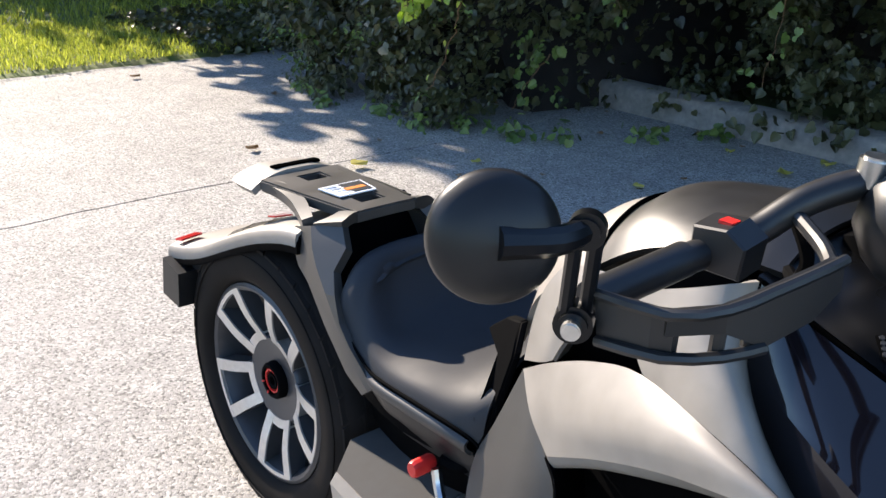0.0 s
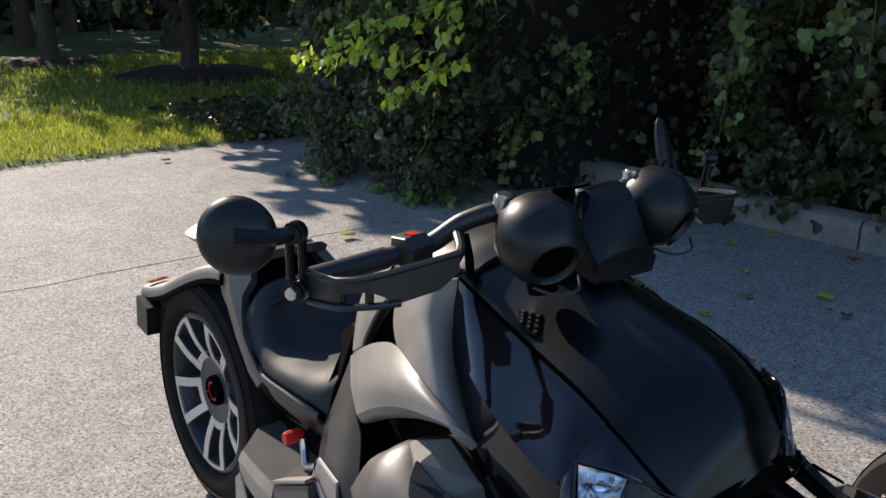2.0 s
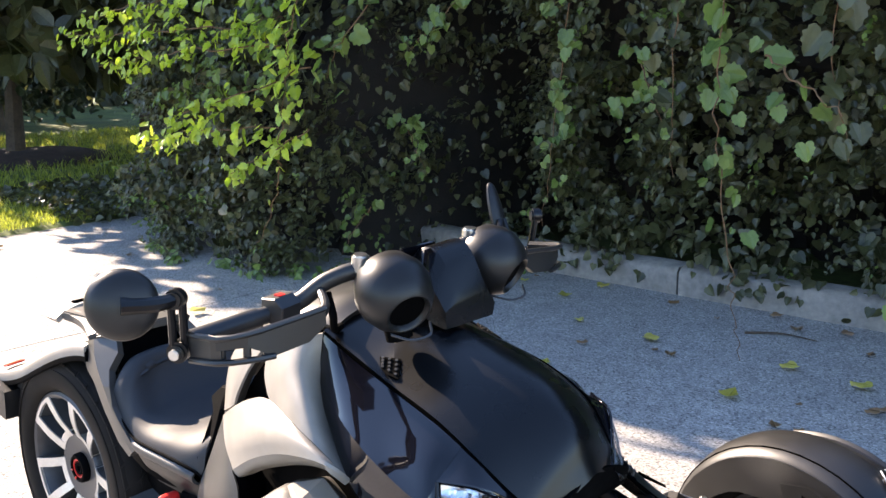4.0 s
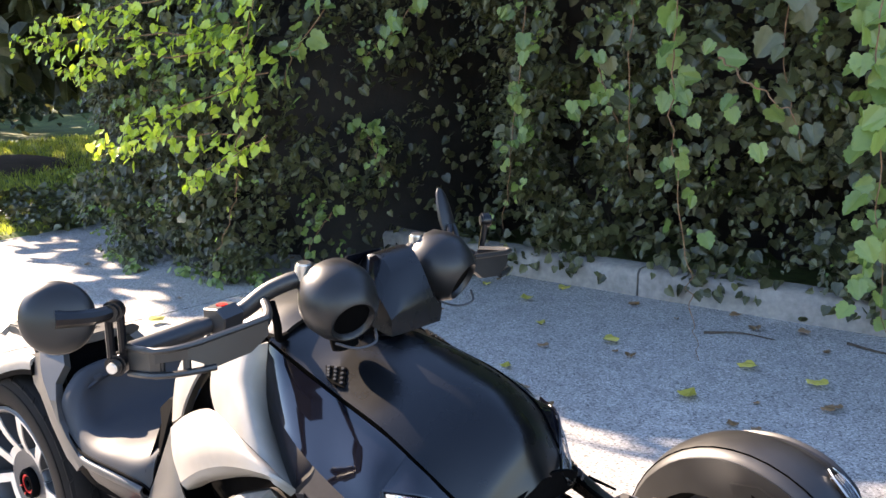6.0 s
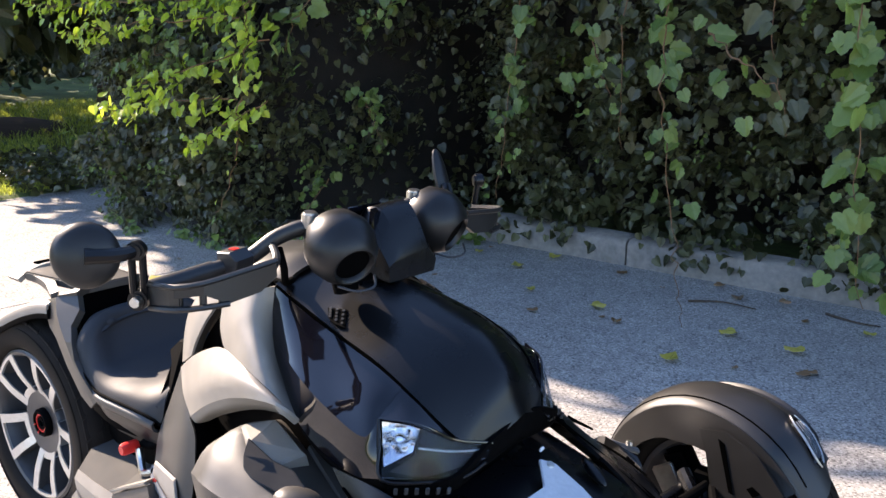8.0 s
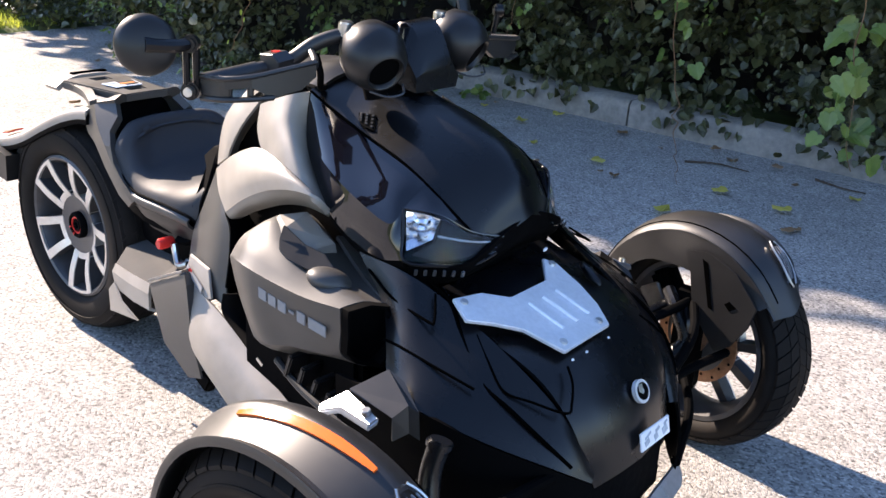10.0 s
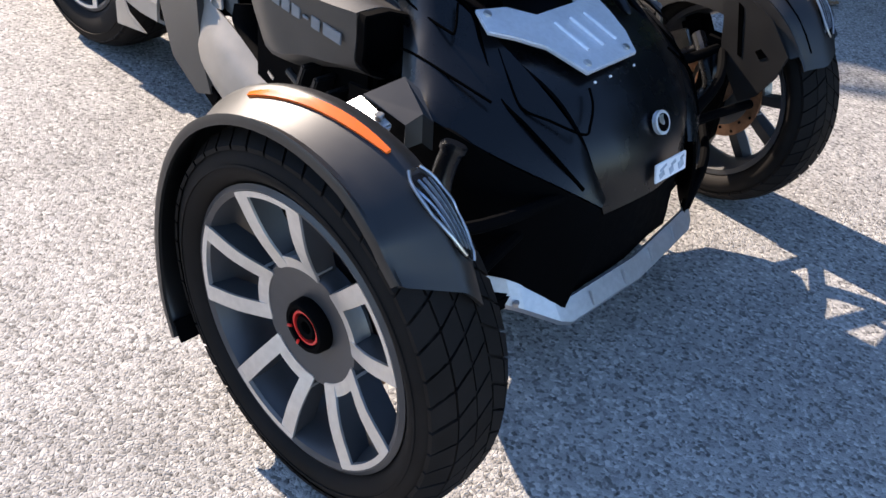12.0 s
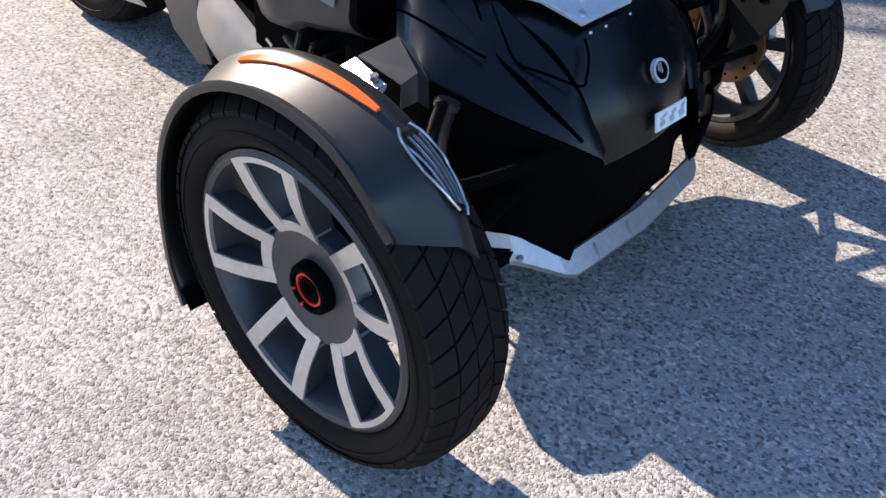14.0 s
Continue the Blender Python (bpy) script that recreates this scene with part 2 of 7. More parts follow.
def part(name, bm, mat, parent=None, label="", sharp=35, mats=()):
    """Links a bmesh as one mesh object under its thing or part. SKEW: how far the far side of the front end is set back."""
    if SKEW[0]:
        for v in bm.verts:
            t = min(max((v.co.x + 0.65) / 0.40, 0), 1)
            v.co.x -= SKEW[0] * t * t * (3 - 2 * t) * max(v.co.y + 0.02, 0)
    me = bpy.data.meshes.new(name)
    bmesh.ops.recalc_face_normals(bm, faces=bm.faces)
    bm.to_mesh(me)
    bm.free()
    for m in (mat, *mats):
        me.materials.append(m)
    me.shade_smooth()
    me.set_sharp_from_angle(angle=radians(sharp))
    ob = new(name, me)
    ob.parent = parent
    if label:
        tagged(ob, label)
    return ob


def catmull(p, n):
    """A smooth line through the points p, n steps to a span."""
    p = [Vector(q) for q in p]
    if n <= 1 or len(p) < 3:
        if n <= 1:
            return p
        return [p[0].lerp(p[-1], i / n) for i in range(n + 1)]
    q = [2 * p[0] - p[1], *p, 2 * p[-1] - p[-2]]
    out = []
    for i in range(1, len(q) - 2):
        a, b, c, d = q[i - 1:i + 3]
        for k in range(n):
            t = k / n
            out.append(0.5 * ((2 * b) + (c - a) * t + (2 * a - 5 * b + 4 * c - d) * t * t + (3 * b - a - 3 * c + d) * t ** 3))
    return out + [q[-2]]


def mirrored(rows):
    return [[(x, -y, z) for x, y, z in row] for row in rows]


def panel(rows, thick=0.006, n=4, inward=(0, 0, 0)):
    """A curved sheet through a grid of points, with a thickness towards the point inward."""
    lines = [catmull(r, n) for r in rows]
    cols = [catmull([ln[i] for ln in lines], n) for i in range(len(lines[0]))]
    w, h = len(cols), len(cols[0])
    bm = bmesh.new()
    grid = [[bm.verts.new(v) for v in c] for c in cols]
    for i in range(w - 1):
        for j in range(h - 1):
            bm.faces.new((grid[i][j], grid[i + 1][j], grid[i + 1][j + 1], grid[i][j + 1]))
    bm.normal_update()
    back = []
    for c in grid:
        row = []
        for v in c:
            d = v.normal.copy()
            if d.dot(Vector(inward) - v.co) < 0:
                d = -d
            row.append(bm.verts.new(v.co + d * thick))
        back.append(row)
    for i in range(w - 1):
        for j in range(h - 1):
            bm.faces.new((back[i][j], back[i][j + 1], back[i + 1][j + 1], back[i + 1][j]))
    rim = [(i, 0) for i in range(w)] + [(w - 1, j) for j in range(1, h)] + [(i, h - 1) for i in range(w - 2, -1, -1)] + [(0, j) for j in range(h - 2, 0, -1)]
    for k, (i, j) in enumerate(rim):
        a, b = rim[(k + 1) % len(rim)]
        bm.faces.new((grid[i][j], grid[a][b], back[a][b], back[i][j]))
    return bm


def loft(rings, n=1, caps=True, across=1, closed=True):
    """A skin over rings of points with equal counts."""
    if across > 1:
        rings = [catmull([*r, r[0]], across)[:-1] for r in rings]
    lines = [catmull([r[k] for r in rings], n) for k in range(len(rings[0]))]
    count, length = len(lines), len(lines[0])
    bm = bmesh.new()
    v = [[bm.verts.new(p) for p in line] for line in lines]
    for k in range(count):
        for i in range(length - 1):
            a, b = v[k], v[(k + 1) % count]
            bm.faces.new((a[i], a[i + 1], b[i + 1], b[i]))
    if caps:
        bm.faces.new([line[0] for line in v])
        bm.faces.new([line[-1] for line in v])
    return bm


def tube(points, r, n=10, steps=6, ends=None):
    """A round bar along a smooth line; ends gives the radius at start and end."""
    path = catmull(points, steps)
    bm = bmesh.new()
    rings = []
    side = None
    for i, p in enumerate(path):
        d = (path[min(i + 1, len(path) - 1)] - path[max(i - 1, 0)]).normalized()
        if side is None:
            side = d.orthogonal().normalized()
        side = (side - d * side.dot(d)).normalized()
        up = d.cross(side)
        rr = r if ends is None else ends[0] + (ends[1] - ends[0]) * i / (len(path) - 1)
        rings.append([bm.verts.new(p + rr * (math.cos(a) * side + math.sin(a) * up)) for a in [2 * math.pi * k / n for k in range(n)]])
    for a, b in zip(rings, rings[1:]):
        for k in range(n):
            bm.faces.new((a[k], a[(k + 1) % n], b[(k + 1) % n], b[k]))
    bm.faces.new(rings[0]), bm.faces.new(rings[-1])
    return bm


def slab(outline, depth, bevel=0.003, segments=2):
    """A flat piece: an outline pushed along the vector depth, edges rounded."""
    bm = bmesh.new()
    f = bm.faces.new([bm.verts.new(p) for p in outline])
    ext = bmesh.ops.extrude_face_region(bm, geom=[f])
    bmesh.ops.translate(bm, vec=depth, verts=[g for g in ext["geom"] if isinstance(g, bmesh.types.BMVert)])
    bmesh.ops.recalc_face_normals(bm, faces=bm.faces)
    if bevel:
        bmesh.ops.bevel(bm, geom=list(bm.edges), offset=bevel, segments=segments, affect="EDGES", clamp_overlap=True)
    return bm


def box(centre, size, turn=(0, 0, 0), bevel=0.004):
    bm = bmesh.new()
    bmesh.ops.create_cube(bm, size=1, matrix=pose(*centre, *turn) @ Matrix.Diagonal((*size, 1)))
    if bevel:
        bmesh.ops.bevel(bm, geom=list(bm.edges), offset=bevel, segments=2, affect="EDGES", clamp_overlap=True)
    return bm


def revolve(profile, n=64, centre=(0, 0, 0), closed=True, start=0.0, sweep=360.0):
    """Turns a profile of (radius, y) round the y axis through centre."""
    bm = bmesh.new()
    full = sweep >= 360
    count = n if full else n + 1
    rings = []
    for k in range(count):
        a = radians(start + sweep * k / n)
        rings.append([bm.verts.new((centre[0] + r * math.cos(a), centre[1] + y, centre[2] + r * math.sin(a))) for r, y in profile])
    m = len(profile)
    for k in range(count if full else count - 1):
        a, b = rings[k], rings[(k + 1) % count]
        for i in range(m if closed else m - 1):
            bm.faces.new((a[i], a[(i + 1) % m], b[(i + 1) % m], b[i]))
    if not full and closed:
        bm.faces.new(rings[0]), bm.faces.new(rings[-1])
    return bm


def dome(centre, radii, turn=(0, 0, 0), n=24, power=2.0):
    bm = bmesh.new()
    bmesh.ops.create_uvsphere(bm, u_segments=n, v_segments=n // 2, radius=1, matrix=pose(*centre, *turn) @ Matrix.Diagonal((*radii, 1)))
    return bm


def disc(centre, r, depth, axis, n=24, bevel=0.0015):
    """A short round plug along the vector axis."""
    q = Vector(axis).normalized().to_track_quat("Z", "Y").to_matrix().to_4x4()
    bm = bmesh.new()
    bmesh.ops.create_cone(bm, segments=n, radius1=r, radius2=r, depth=depth, cap_ends=True, matrix=Matrix.Translation(centre) @ q)
    if bevel:
        rim = [e for e in bm.edges if len(e.link_faces) == 2 and any(len(f.verts) > 4 for f in e.link_faces)]
        bmesh.ops.bevel(bm, geom=rim, offset=bevel, segments=2, affect="EDGES")
    return bm


def thing(name, label, category, at=(0, 0, 0), group="", kind=""):
    ob = new(name)
    ob.location = at
    return tagged(ob, label, category, group, kind)


def from_arrays(name, verts, faces, mat, parent=None, mats=(), smooth=True):
    me = bpy.data.meshes.new(name)
    me.from_pydata(verts, [], faces)
    for m in (mat, *mats):
        me.materials.append(m)
    if smooth:
        me.shade_smooth()
    ob = new(name, me)
    ob.parent = parent
    return ob


# ---- ground ----
def sheet(name, xs, ys, z, mat, wave=0.0, step=2.0, thick=0.0, label="", category=""):
    bm = bmesh.new()
    grid = [[bm.verts.new((x, y, z + wave * noise.noise((x * 0.5, y * 0.5, 3.1)))) for y in ys] for x in xs]
    for i in range(len(xs) - 1):
        for j in range(len(ys) - 1):
            bm.faces.new((grid[i][j], grid[i + 1][j], grid[i + 1][j + 1], grid[i][j + 1]))
    return tagged(part(name, bm, mat), label, category, kind="structure")


sheet("ground", [-400, -120, -40, -20, -12, -7, 0, 8, 20, 60, 200], [-300, -80, -30, -10, -3, 3, 10, 30, 90, 300], -0.06, TURF, 0.0, label="dark turf and soil that reaches to the horizon", category="ground")


def driveway(name, edge0, edge1, y0, y1, label):
    """A slab of asphalt between two uneven edges that run across the drive."""
    ys = [y0 + (y1 - y0) * k / 120 for k in range(121)]
    bm = bmesh.new()
    top = [[bm.verts.new((e(y), y, 0)) for y in ys] for e in (edge0, edge1)]
    low = [[bm.verts.new((e(y), y, -0.07)) for y in ys] for e in (edge0, edge1)]
    for k in range(120):
        bm.faces.new((top[0][k], top[1][k], top[1][k + 1], top[0][k + 1]))
        for s in (0, 1):
            bm.faces.new((top[s][k], top[s][k + 1], low[s][k + 1], low[s][k]))
    for k in (0, 120):
        bm.faces.new((top[0][k], top[1][k], low[1][k], low[0][k]))
    return tagged(part(name, bm, ASPHALT), label, "driveway", kind="structure")


def jag(y, s):
    return 0.018 * noise.noise((y * 7, s, 0)) + 0.012 * noise.noise((y * 23, s, 4)) + 0.03 * noise.noise((y * 0.8, s, 9))


driveway("driveway", lambda y: -6.52 - 0.05 * (y - 1) ** 2 * 0.1 + 0.04 * noise.noise((y * 2, 0, 0)), lambda y: -3.712 + jag(y, 1), -9, 3.30, "worn grey asphalt driveway with pale aggregate")
driveway("driveway", lambda y: -3.700 + jag(y, 1) + 0.004 * noise.noise((y * 31, 7, 0)), lambda y: 14, -9, 3.30, "worn grey asphalt driveway with pale aggregate")

# concrete kerb with a joint every two metres
for k in range(4):
    x0, x1 = -3.9 + 2.0 * k, -3.9 + 2.0 * (k + 1) - 0.012
    rings = []
    for i in range(21):
        x = x0 + (x1 - x0) * i / 20
        h = 0.145 + 0.008 * noise.noise((x * 3, 0, 0))
        y = 3.29 + 0.012 * noise.noise((x * 2, 5, 0)) + 0.03 * (x + 2) * 0.2
        rings.append([(x, y, -0.05), (x, y + 0.008, h - 0.022), (x, y + 0.03, h), (x, y + 0.16, h + 0.004), (x, y + 0.18, h - 0.02), (x, y + 0.18, -0.05)])
    kerb = part("kerb", loft(rings), CONCRETE, sharp=50)
    tagged(kerb, "weathered concrete kerb along the overgrown bank", "kerb", kind="structure")


# ---- leaves ----
half_leaf = [(0.20, -0.10, 0.02), (0.42, -0.02, 0.07), (0.50, 0.20, 0.10), (0.43, 0.38, 0.07), (0.40, 0.52, 0.07), (0.27, 0.68, 0.05), (0.14, 0.88, 0.0)]
LEAF = np.array([(0, 0, 0), *half_leaf, (0, 1.0, -0.08), *[(-a, b, c) for a, b, c in reversed(half_leaf)]])
half_lobed = [(0.12, -0.12, 0.02), (0.36, -0.13, 0.05), (0.50, 0.05, 0.09), (0.45, 0.17, 0.07), (0.58, 0.32, 0.10), (0.45, 0.45, 0.07), (0.47, 0.60, 0.08), (0.31, 0.68, 0.05), (0.22, 0.86, 0.02)]
LOBED = np.array([(0, 0, 0), *half_lobed, (0, 1.0, -0.08), *[(-a, b, c) for a, b, c in reversed(half_lobed)]])
OVAL = np.array([(0, 0, 0), (0.26, 0.2, 0.05), (0.32, 0.5, 0.07), (0.2, 0.82, 0.04), (0, 1.0, -0.05), (-0.2, 0.82, 0.04), (-0.32, 0.5, 0.07), (-0.26, 0.2, 0.05)])


def leaf_cloud(name, points, facing, sizes, mat, parent=None, shape=LEAF, droop=0.8, loose=0.6, seed=1):
    """Many single leaves: each hangs from its point, faces roughly along facing, and is folded along its rib."""
    rng = np.random.default_rng(seed)
    n = len(points)
    nrm = np.asarray(facing, float) + rng.normal(0, loose, (n, 3))
    nrm /= np.linalg.norm(nrm, axis=1)[:, None]
    along = np.array([0, 0, -droop]) + rng.normal(0, 0.45, (n, 3))
    along -= nrm * (along * nrm).sum(1)[:, None]
    along /= np.linalg.norm(along, axis=1)[:, None] + 1e-9
    side = np.cross(nrm, along)
    s = np.asarray(sizes, float)[:, None, None]
    curl = rng.uniform(0.4, 1.8, (n, 1, 1))
    v = np.asarray(points)[:, None, :] + s * (shape[None, :, 0:1] * side[:, None, :] + shape[None, :, 1:2] * along[:, None, :] + curl * shape[None, :, 2:3] * nrm[:, None, :])
    m, h = len(shape), len(shape) // 2
    right, left = list(range(0, h + 1)), [0, *range(h, m)]
    faces = []
    for i in range(n):
        o = i * m
        faces.append([o + k for k in right])
        faces.append([o + k for k in left])
    return from_arrays(name, v.reshape(-1, 3).tolist(), faces, mat, parent, smooth=False)


def ease(a, b, x):
    t = min(max((x - a) / (b - a), 0), 1)
    return t * t * (3 - 2 * t)


def hedge_front(x, z):
    """How far out the green wall stands at a place along it and a height."""
    y = 2.22 + 1.28 * ease(-4.05, -3.35, x) + 0.8 * ease(-5.3, -6.1, x)
    y -= (0.55 * ease(0.5, 1.9, z)) * ease(-3.5, -2.6, x)
    y += 0.25 * ease(1.0, 2.2, z) * ease(-3.4, -4.4, x)
    y += 0.24 * noise.noise((x * 1.3, z * 1.3, 2.0)) + 0.32 * noise.noise((x * 3.2, z * 3.2, 8.0))
    y += 0.9 * math.exp(-((x + 3.15) / 0.32) ** 2) * ease(2.0, 0.8, z) * 0.6
    return y


def hedge_top(x):
    return 2.75 + 0.35 * noise.noise((x * 0.9, 0, 0)) - 1.0 * ease(-4.6, -6.0, x)


hedge = thing("ivy_hedge", "dense green ivy and shrub hedge over a bank behind the kerb", "hedge", (-1.5, 3.6, 0))
rng = np.random.default_rng(5)
# backing sheet behind the leaves, painted as dark as shaded hollows
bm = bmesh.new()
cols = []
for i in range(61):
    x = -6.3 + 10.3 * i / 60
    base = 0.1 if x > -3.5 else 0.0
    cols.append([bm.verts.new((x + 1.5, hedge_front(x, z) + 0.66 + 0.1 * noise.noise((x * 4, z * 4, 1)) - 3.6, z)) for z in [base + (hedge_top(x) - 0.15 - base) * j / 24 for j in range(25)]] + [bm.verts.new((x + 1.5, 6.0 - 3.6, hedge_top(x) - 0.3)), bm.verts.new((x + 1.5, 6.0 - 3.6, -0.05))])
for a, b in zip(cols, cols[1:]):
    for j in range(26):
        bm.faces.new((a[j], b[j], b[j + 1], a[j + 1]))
part("bank", bm, SHADED_SOIL, hedge, "backing sheet for soil and dead stems, deep shade painted in")


def green_cover(x, z, seed):
    """Dense where the leaves crowd, open in the dark hollows."""
    open_gap = 0.30 * math.exp(-((x + 3.05) / 0.42) ** 2) * ease(0.35, 0.6, z)
    return noise.noise((x * 4.2, z * 4.2, seed)) + 0.5 * noise.noise((x * 1.7, z * 1.7, seed + 5)) - open_gap


def hedge_leaves(name, count, x0, x1, size, mat, deep, seed, zmin=0.02, shape=LEAF, bar=0.0):
    r = np.random.default_rng(seed)
    pts, face, sz = [], [], []
    while len(pts) < count:
        x = r.uniform(x0, x1)
        z = r.uniform(zmin if x < -3.4 else max(zmin, 0.16), hedge_top(x))
        clump = green_cover(x, z, seed)
        if clump < bar and r.random() < 0.92:
            continue
        pts.append((x + 1.5, hedge_front(x, z) + abs(r.normal(0, deep)) - 0.10 * max(clump, 0) - 3.6, z))
        face.append((0.1, -0.9, 0.35))
        sz.append(size * r.uniform(0.55, 1.35))
    return tagged(leaf_cloud(name, pts, face, sz, mat, hedge, seed=seed, shape=shape, loose=0.55), kind="stuff")


def hedge_sprays(name, count, x0, x1, length, size, mat, seed, leaves=11, shape=OVAL, bar=-0.05, zmax=9.0, out=0.02):
    """Short leafy twigs that stand out of the hedge: leaves in turn on either side, smaller towards the tip."""
    r = np.random.default_rng(seed)
    pts, face, sz = [], [], []
    made = 0
    while made < count:
        x = r.uniform(x0, x1)
        z = r.uniform(0.05 if x < -3.4 else 0.18, min(hedge_top(x), zmax))
        if green_cover(x, z, 11) < bar and r.random() < 0.94:
            continue
        made += 1
        root = Vector((x + 1.5, hedge_front(x, z) - 3.6 + abs(r.normal(0, 0.05)) + out, z))
        way = Vector((r.normal(0, 0.75), -0.55 - 0.3 * r.random(), r.normal(-0.05, 0.6))).normalized()
        flat = way.cross(Vector((r.normal(0, 0.3), -0.4, 1))).normalized()
        up = flat.cross(way)
        span = length * r.uniform(0.6, 1.4)
        for k in range(leaves):
            t = (k + 0.6) / leaves
            p = root + way * span * t + Vector((0, 0, -0.35 * span * t * t)) + flat * (0.35 * size * (1 if k % 2 else -1)) + Vector(r.normal(0, 0.008, 3))
            pts.append(tuple(p))
            face.append(tuple(up * 0.7 + Vector((0.1, -0.5, 0.35)) + flat * (0.5 if k % 2 else -0.5)))
            sz.append(size * (1.15 - 0.5 * t) * r.uniform(0.7, 1.25))
    return tagged(leaf_cloud(name, pts, face, sz, mat, hedge, seed=seed, shape=shape, loose=0.3), kind="stuff")


# deep leaves in the shade first, then twigs and leaves on the face of the hedge
hedge_leaves("ivy_foliage", 9000, -6.2, 1.6, 0.050, IVY, 0.34, 12, bar=-0.3)
hedge_leaves("ivy_foliage", 12000, -6.2, 1.6, 0.052, IVY, 0.12, 11, bar=0.05, shape=LOBED)
hedge_sprays("ivy_foliage", 1500, -6.2, -2.6, 0.17, 0.040, IVY, 71, 12)
hedge_sprays("ivy_foliage", 1150, -2.7, 1.6, 0.16, 0.046, IVY, 72, 11)
hedge_sprays("ivy_foliage", 420, -2.9, 1.2, 0.13, 0.062, IVY, 73, 7, shape=LOBED, out=-0.03)
hedge_sprays("light_foliage", 110, -3.4, 1.4, 0.15, 0.036, VINE, 74, 9, out=-0.02)
hedge_sprays("light_foliage", 150, -6.0, -3.5, 0.18, 0.040, VINE, 75, 9, out=-0.05)
hedge_leaves("ivy_foliage", 2600, 1.6, 4.0, 0.09, IVY, 0.15, 16)
# leaves that hang over the kerb
r = np.random.default_rng(25)
pts = []
while len(pts) < 650:
    x, z = r.uniform(-3.5, 1.4), 0.08 + abs(r.normal(0, 0.16))
    if noise.noise((x * 2.2, 3, 1)) + 0.25 * r.normal() > z * 1.6 - 0.15:
        pts.append((x + 1.5, 3.34 + r.normal(0, 0.07) - 0.05 * z - 3.6, z))
tagged(leaf_cloud("kerb_foliage", pts, [(0.1, -0.8, 0.5)] * len(pts), r.uniform(0.03, 0.065, len(pts)), IVY, hedge, seed=26), kind="stuff")
# a roof of leaves closes the hedge from above
r = np.random.default_rng(21)
pts = []
for _ in range(4500):
    x = r.uniform(-6.2, 2.5)
    pts.append((x + 1.5, r.uniform(hedge_front(x, hedge_top(x)), 5.6) - 3.6, hedge_top(x) + r.normal(0, 0.1)))
tagged(leaf_cloud("crown_foliage", pts, [(0, -0.1, 1)] * len(pts), r.uniform(0.09, 0.16, len(pts)), IVY, hedge, droop=0.3, seed=22), kind="stuff")


def vine(line, leaves, size, mat, seed, label, thin=0.003, tail=None, spread=0.03, facing=(0.35, -0.8, 0.35), group="hanging vines", bunch=1, taper=0.6):
    """A single trailing shoot: a thin wavering stem with leaves in turn or in small bunches, smaller towards its tip."""
    top = Vector(line[0])
    v = thing("hanging_vine", label, "vine", top, group)
    pts = [Vector(p) - top for p in line]
    r = np.random.default_rng(seed)
    path = catmull(pts + ([Vector(q) - top for q in tail] if tail else []), 7)
    path = [p + Vector(r.normal(0, 0.008, 3)) for p in path]
    part("stem", tube(path, thin, 6, 2, (thin * 1.3, thin * 0.5)), STEM, v, "thin reddish brown stem")
    path = catmull(pts, 12)
    where, sz = [], []
    k = 0
    while k < leaves:
        t = (k + r.uniform(0, 0.8)) / leaves
        p = path[min(int(t * (len(path) - 1)), len(path) - 1)] + Vector(r.normal(0, spread, 3))
        for _ in range(bunch):
            where.append(tuple(p + Vector(r.normal(0, size * 0.42, 3)) + Vector((0, 0, -size * 0.2))))
            sz.append(size * (1.15 - taper * t) * r.uniform(0.55, 1.35))
            k += 1
    leaf_cloud("leaves", where, [facing] * len(where), sz, mat, v, seed=seed + 1, loose=0.45, shape=LOBED)
    return v


# pale vines that hang from the hedge over the kerb
vine([(-1.36, 2.75, 2.1), (-1.38, 2.66, 1.4), (-1.36, 2.62, 0.95), (-1.28, 2.60, 0.42)], 44, 0.088, VINE, 31, "trailing vine with large pale green leaves hanging from the hedge", tail=[(-1.20, 2.52, 0.18), (-1.13, 2.46, 0.008)], spread=0.045, bunch=2)
vine([(-2.28, 3.0, 2.1), (-2.40, 2.95, 1.35), (-2.46, 2.95, 0.89), (-2.55, 2.97, 0.35)], 66, 0.066, VINE, 33, "trailing vine with small bright green leaves hanging from the hedge", spread=0.04, bunch=3)
vine([(-0.46, 2.45, 2.1), (-0.45, 2.3, 1.4), (-0.43, 2.3, 0.9), (-0.36, 2.3, 0.28)], 96, 0.076, VINE, 35, "thick trailing vine with broad bright green leaves", spread=0.045, bunch=3, taper=0.35)
vine([(-2.7, 2.75, 1.75), (-3.02, 2.68, 1.44), (-3.2, 2.62, 1.30)], 34, 0.066, VINE, 37, "short vine shoot with pale green leaves over the dark gap", bunch=3)
vine([(-1.18, 2.62, 1.25), (-0.96, 2.52, 1.14), (-0.77, 2.45, 1.02)], 9, 0.090, VINE, 38, "bare twig with a few green leaves over the hedge", thin=0.004, bunch=2)
vine([(-3.62, 3.0, 0.86), (-3.42, 2.85, 0.78), (-3.24, 2.75, 0.66)], 42, 0.044, VINE, 40, "low shrub twig with small light green leaves", spread=0.05, bunch=4)
vine([(-3.68, 2.75, 0.36), (-3.72, 2.62, 0.22), (-3.76, 2.56, 0.08)], 32, 0.046, VINE, 42, "low shrub twig with small light green leaves", spread=0.05, bunch=4)
vine([(-1.95, 2.95, 1.25), (-1.84, 2.86, 1.08), (-1.73, 2.80, 0.92)], 44, 0.050, VINE, 44, "feathery shrub twig with narrow green leaves", spread=0.06, bunch=4)
vine([(-0.9, 2.8, 2.0), (-0.95, 2.75, 1.3), (-0.85, 2.72, 0.85)], 26, 0.10, IVY, 39, "dark green vine shoot hanging over the bank")
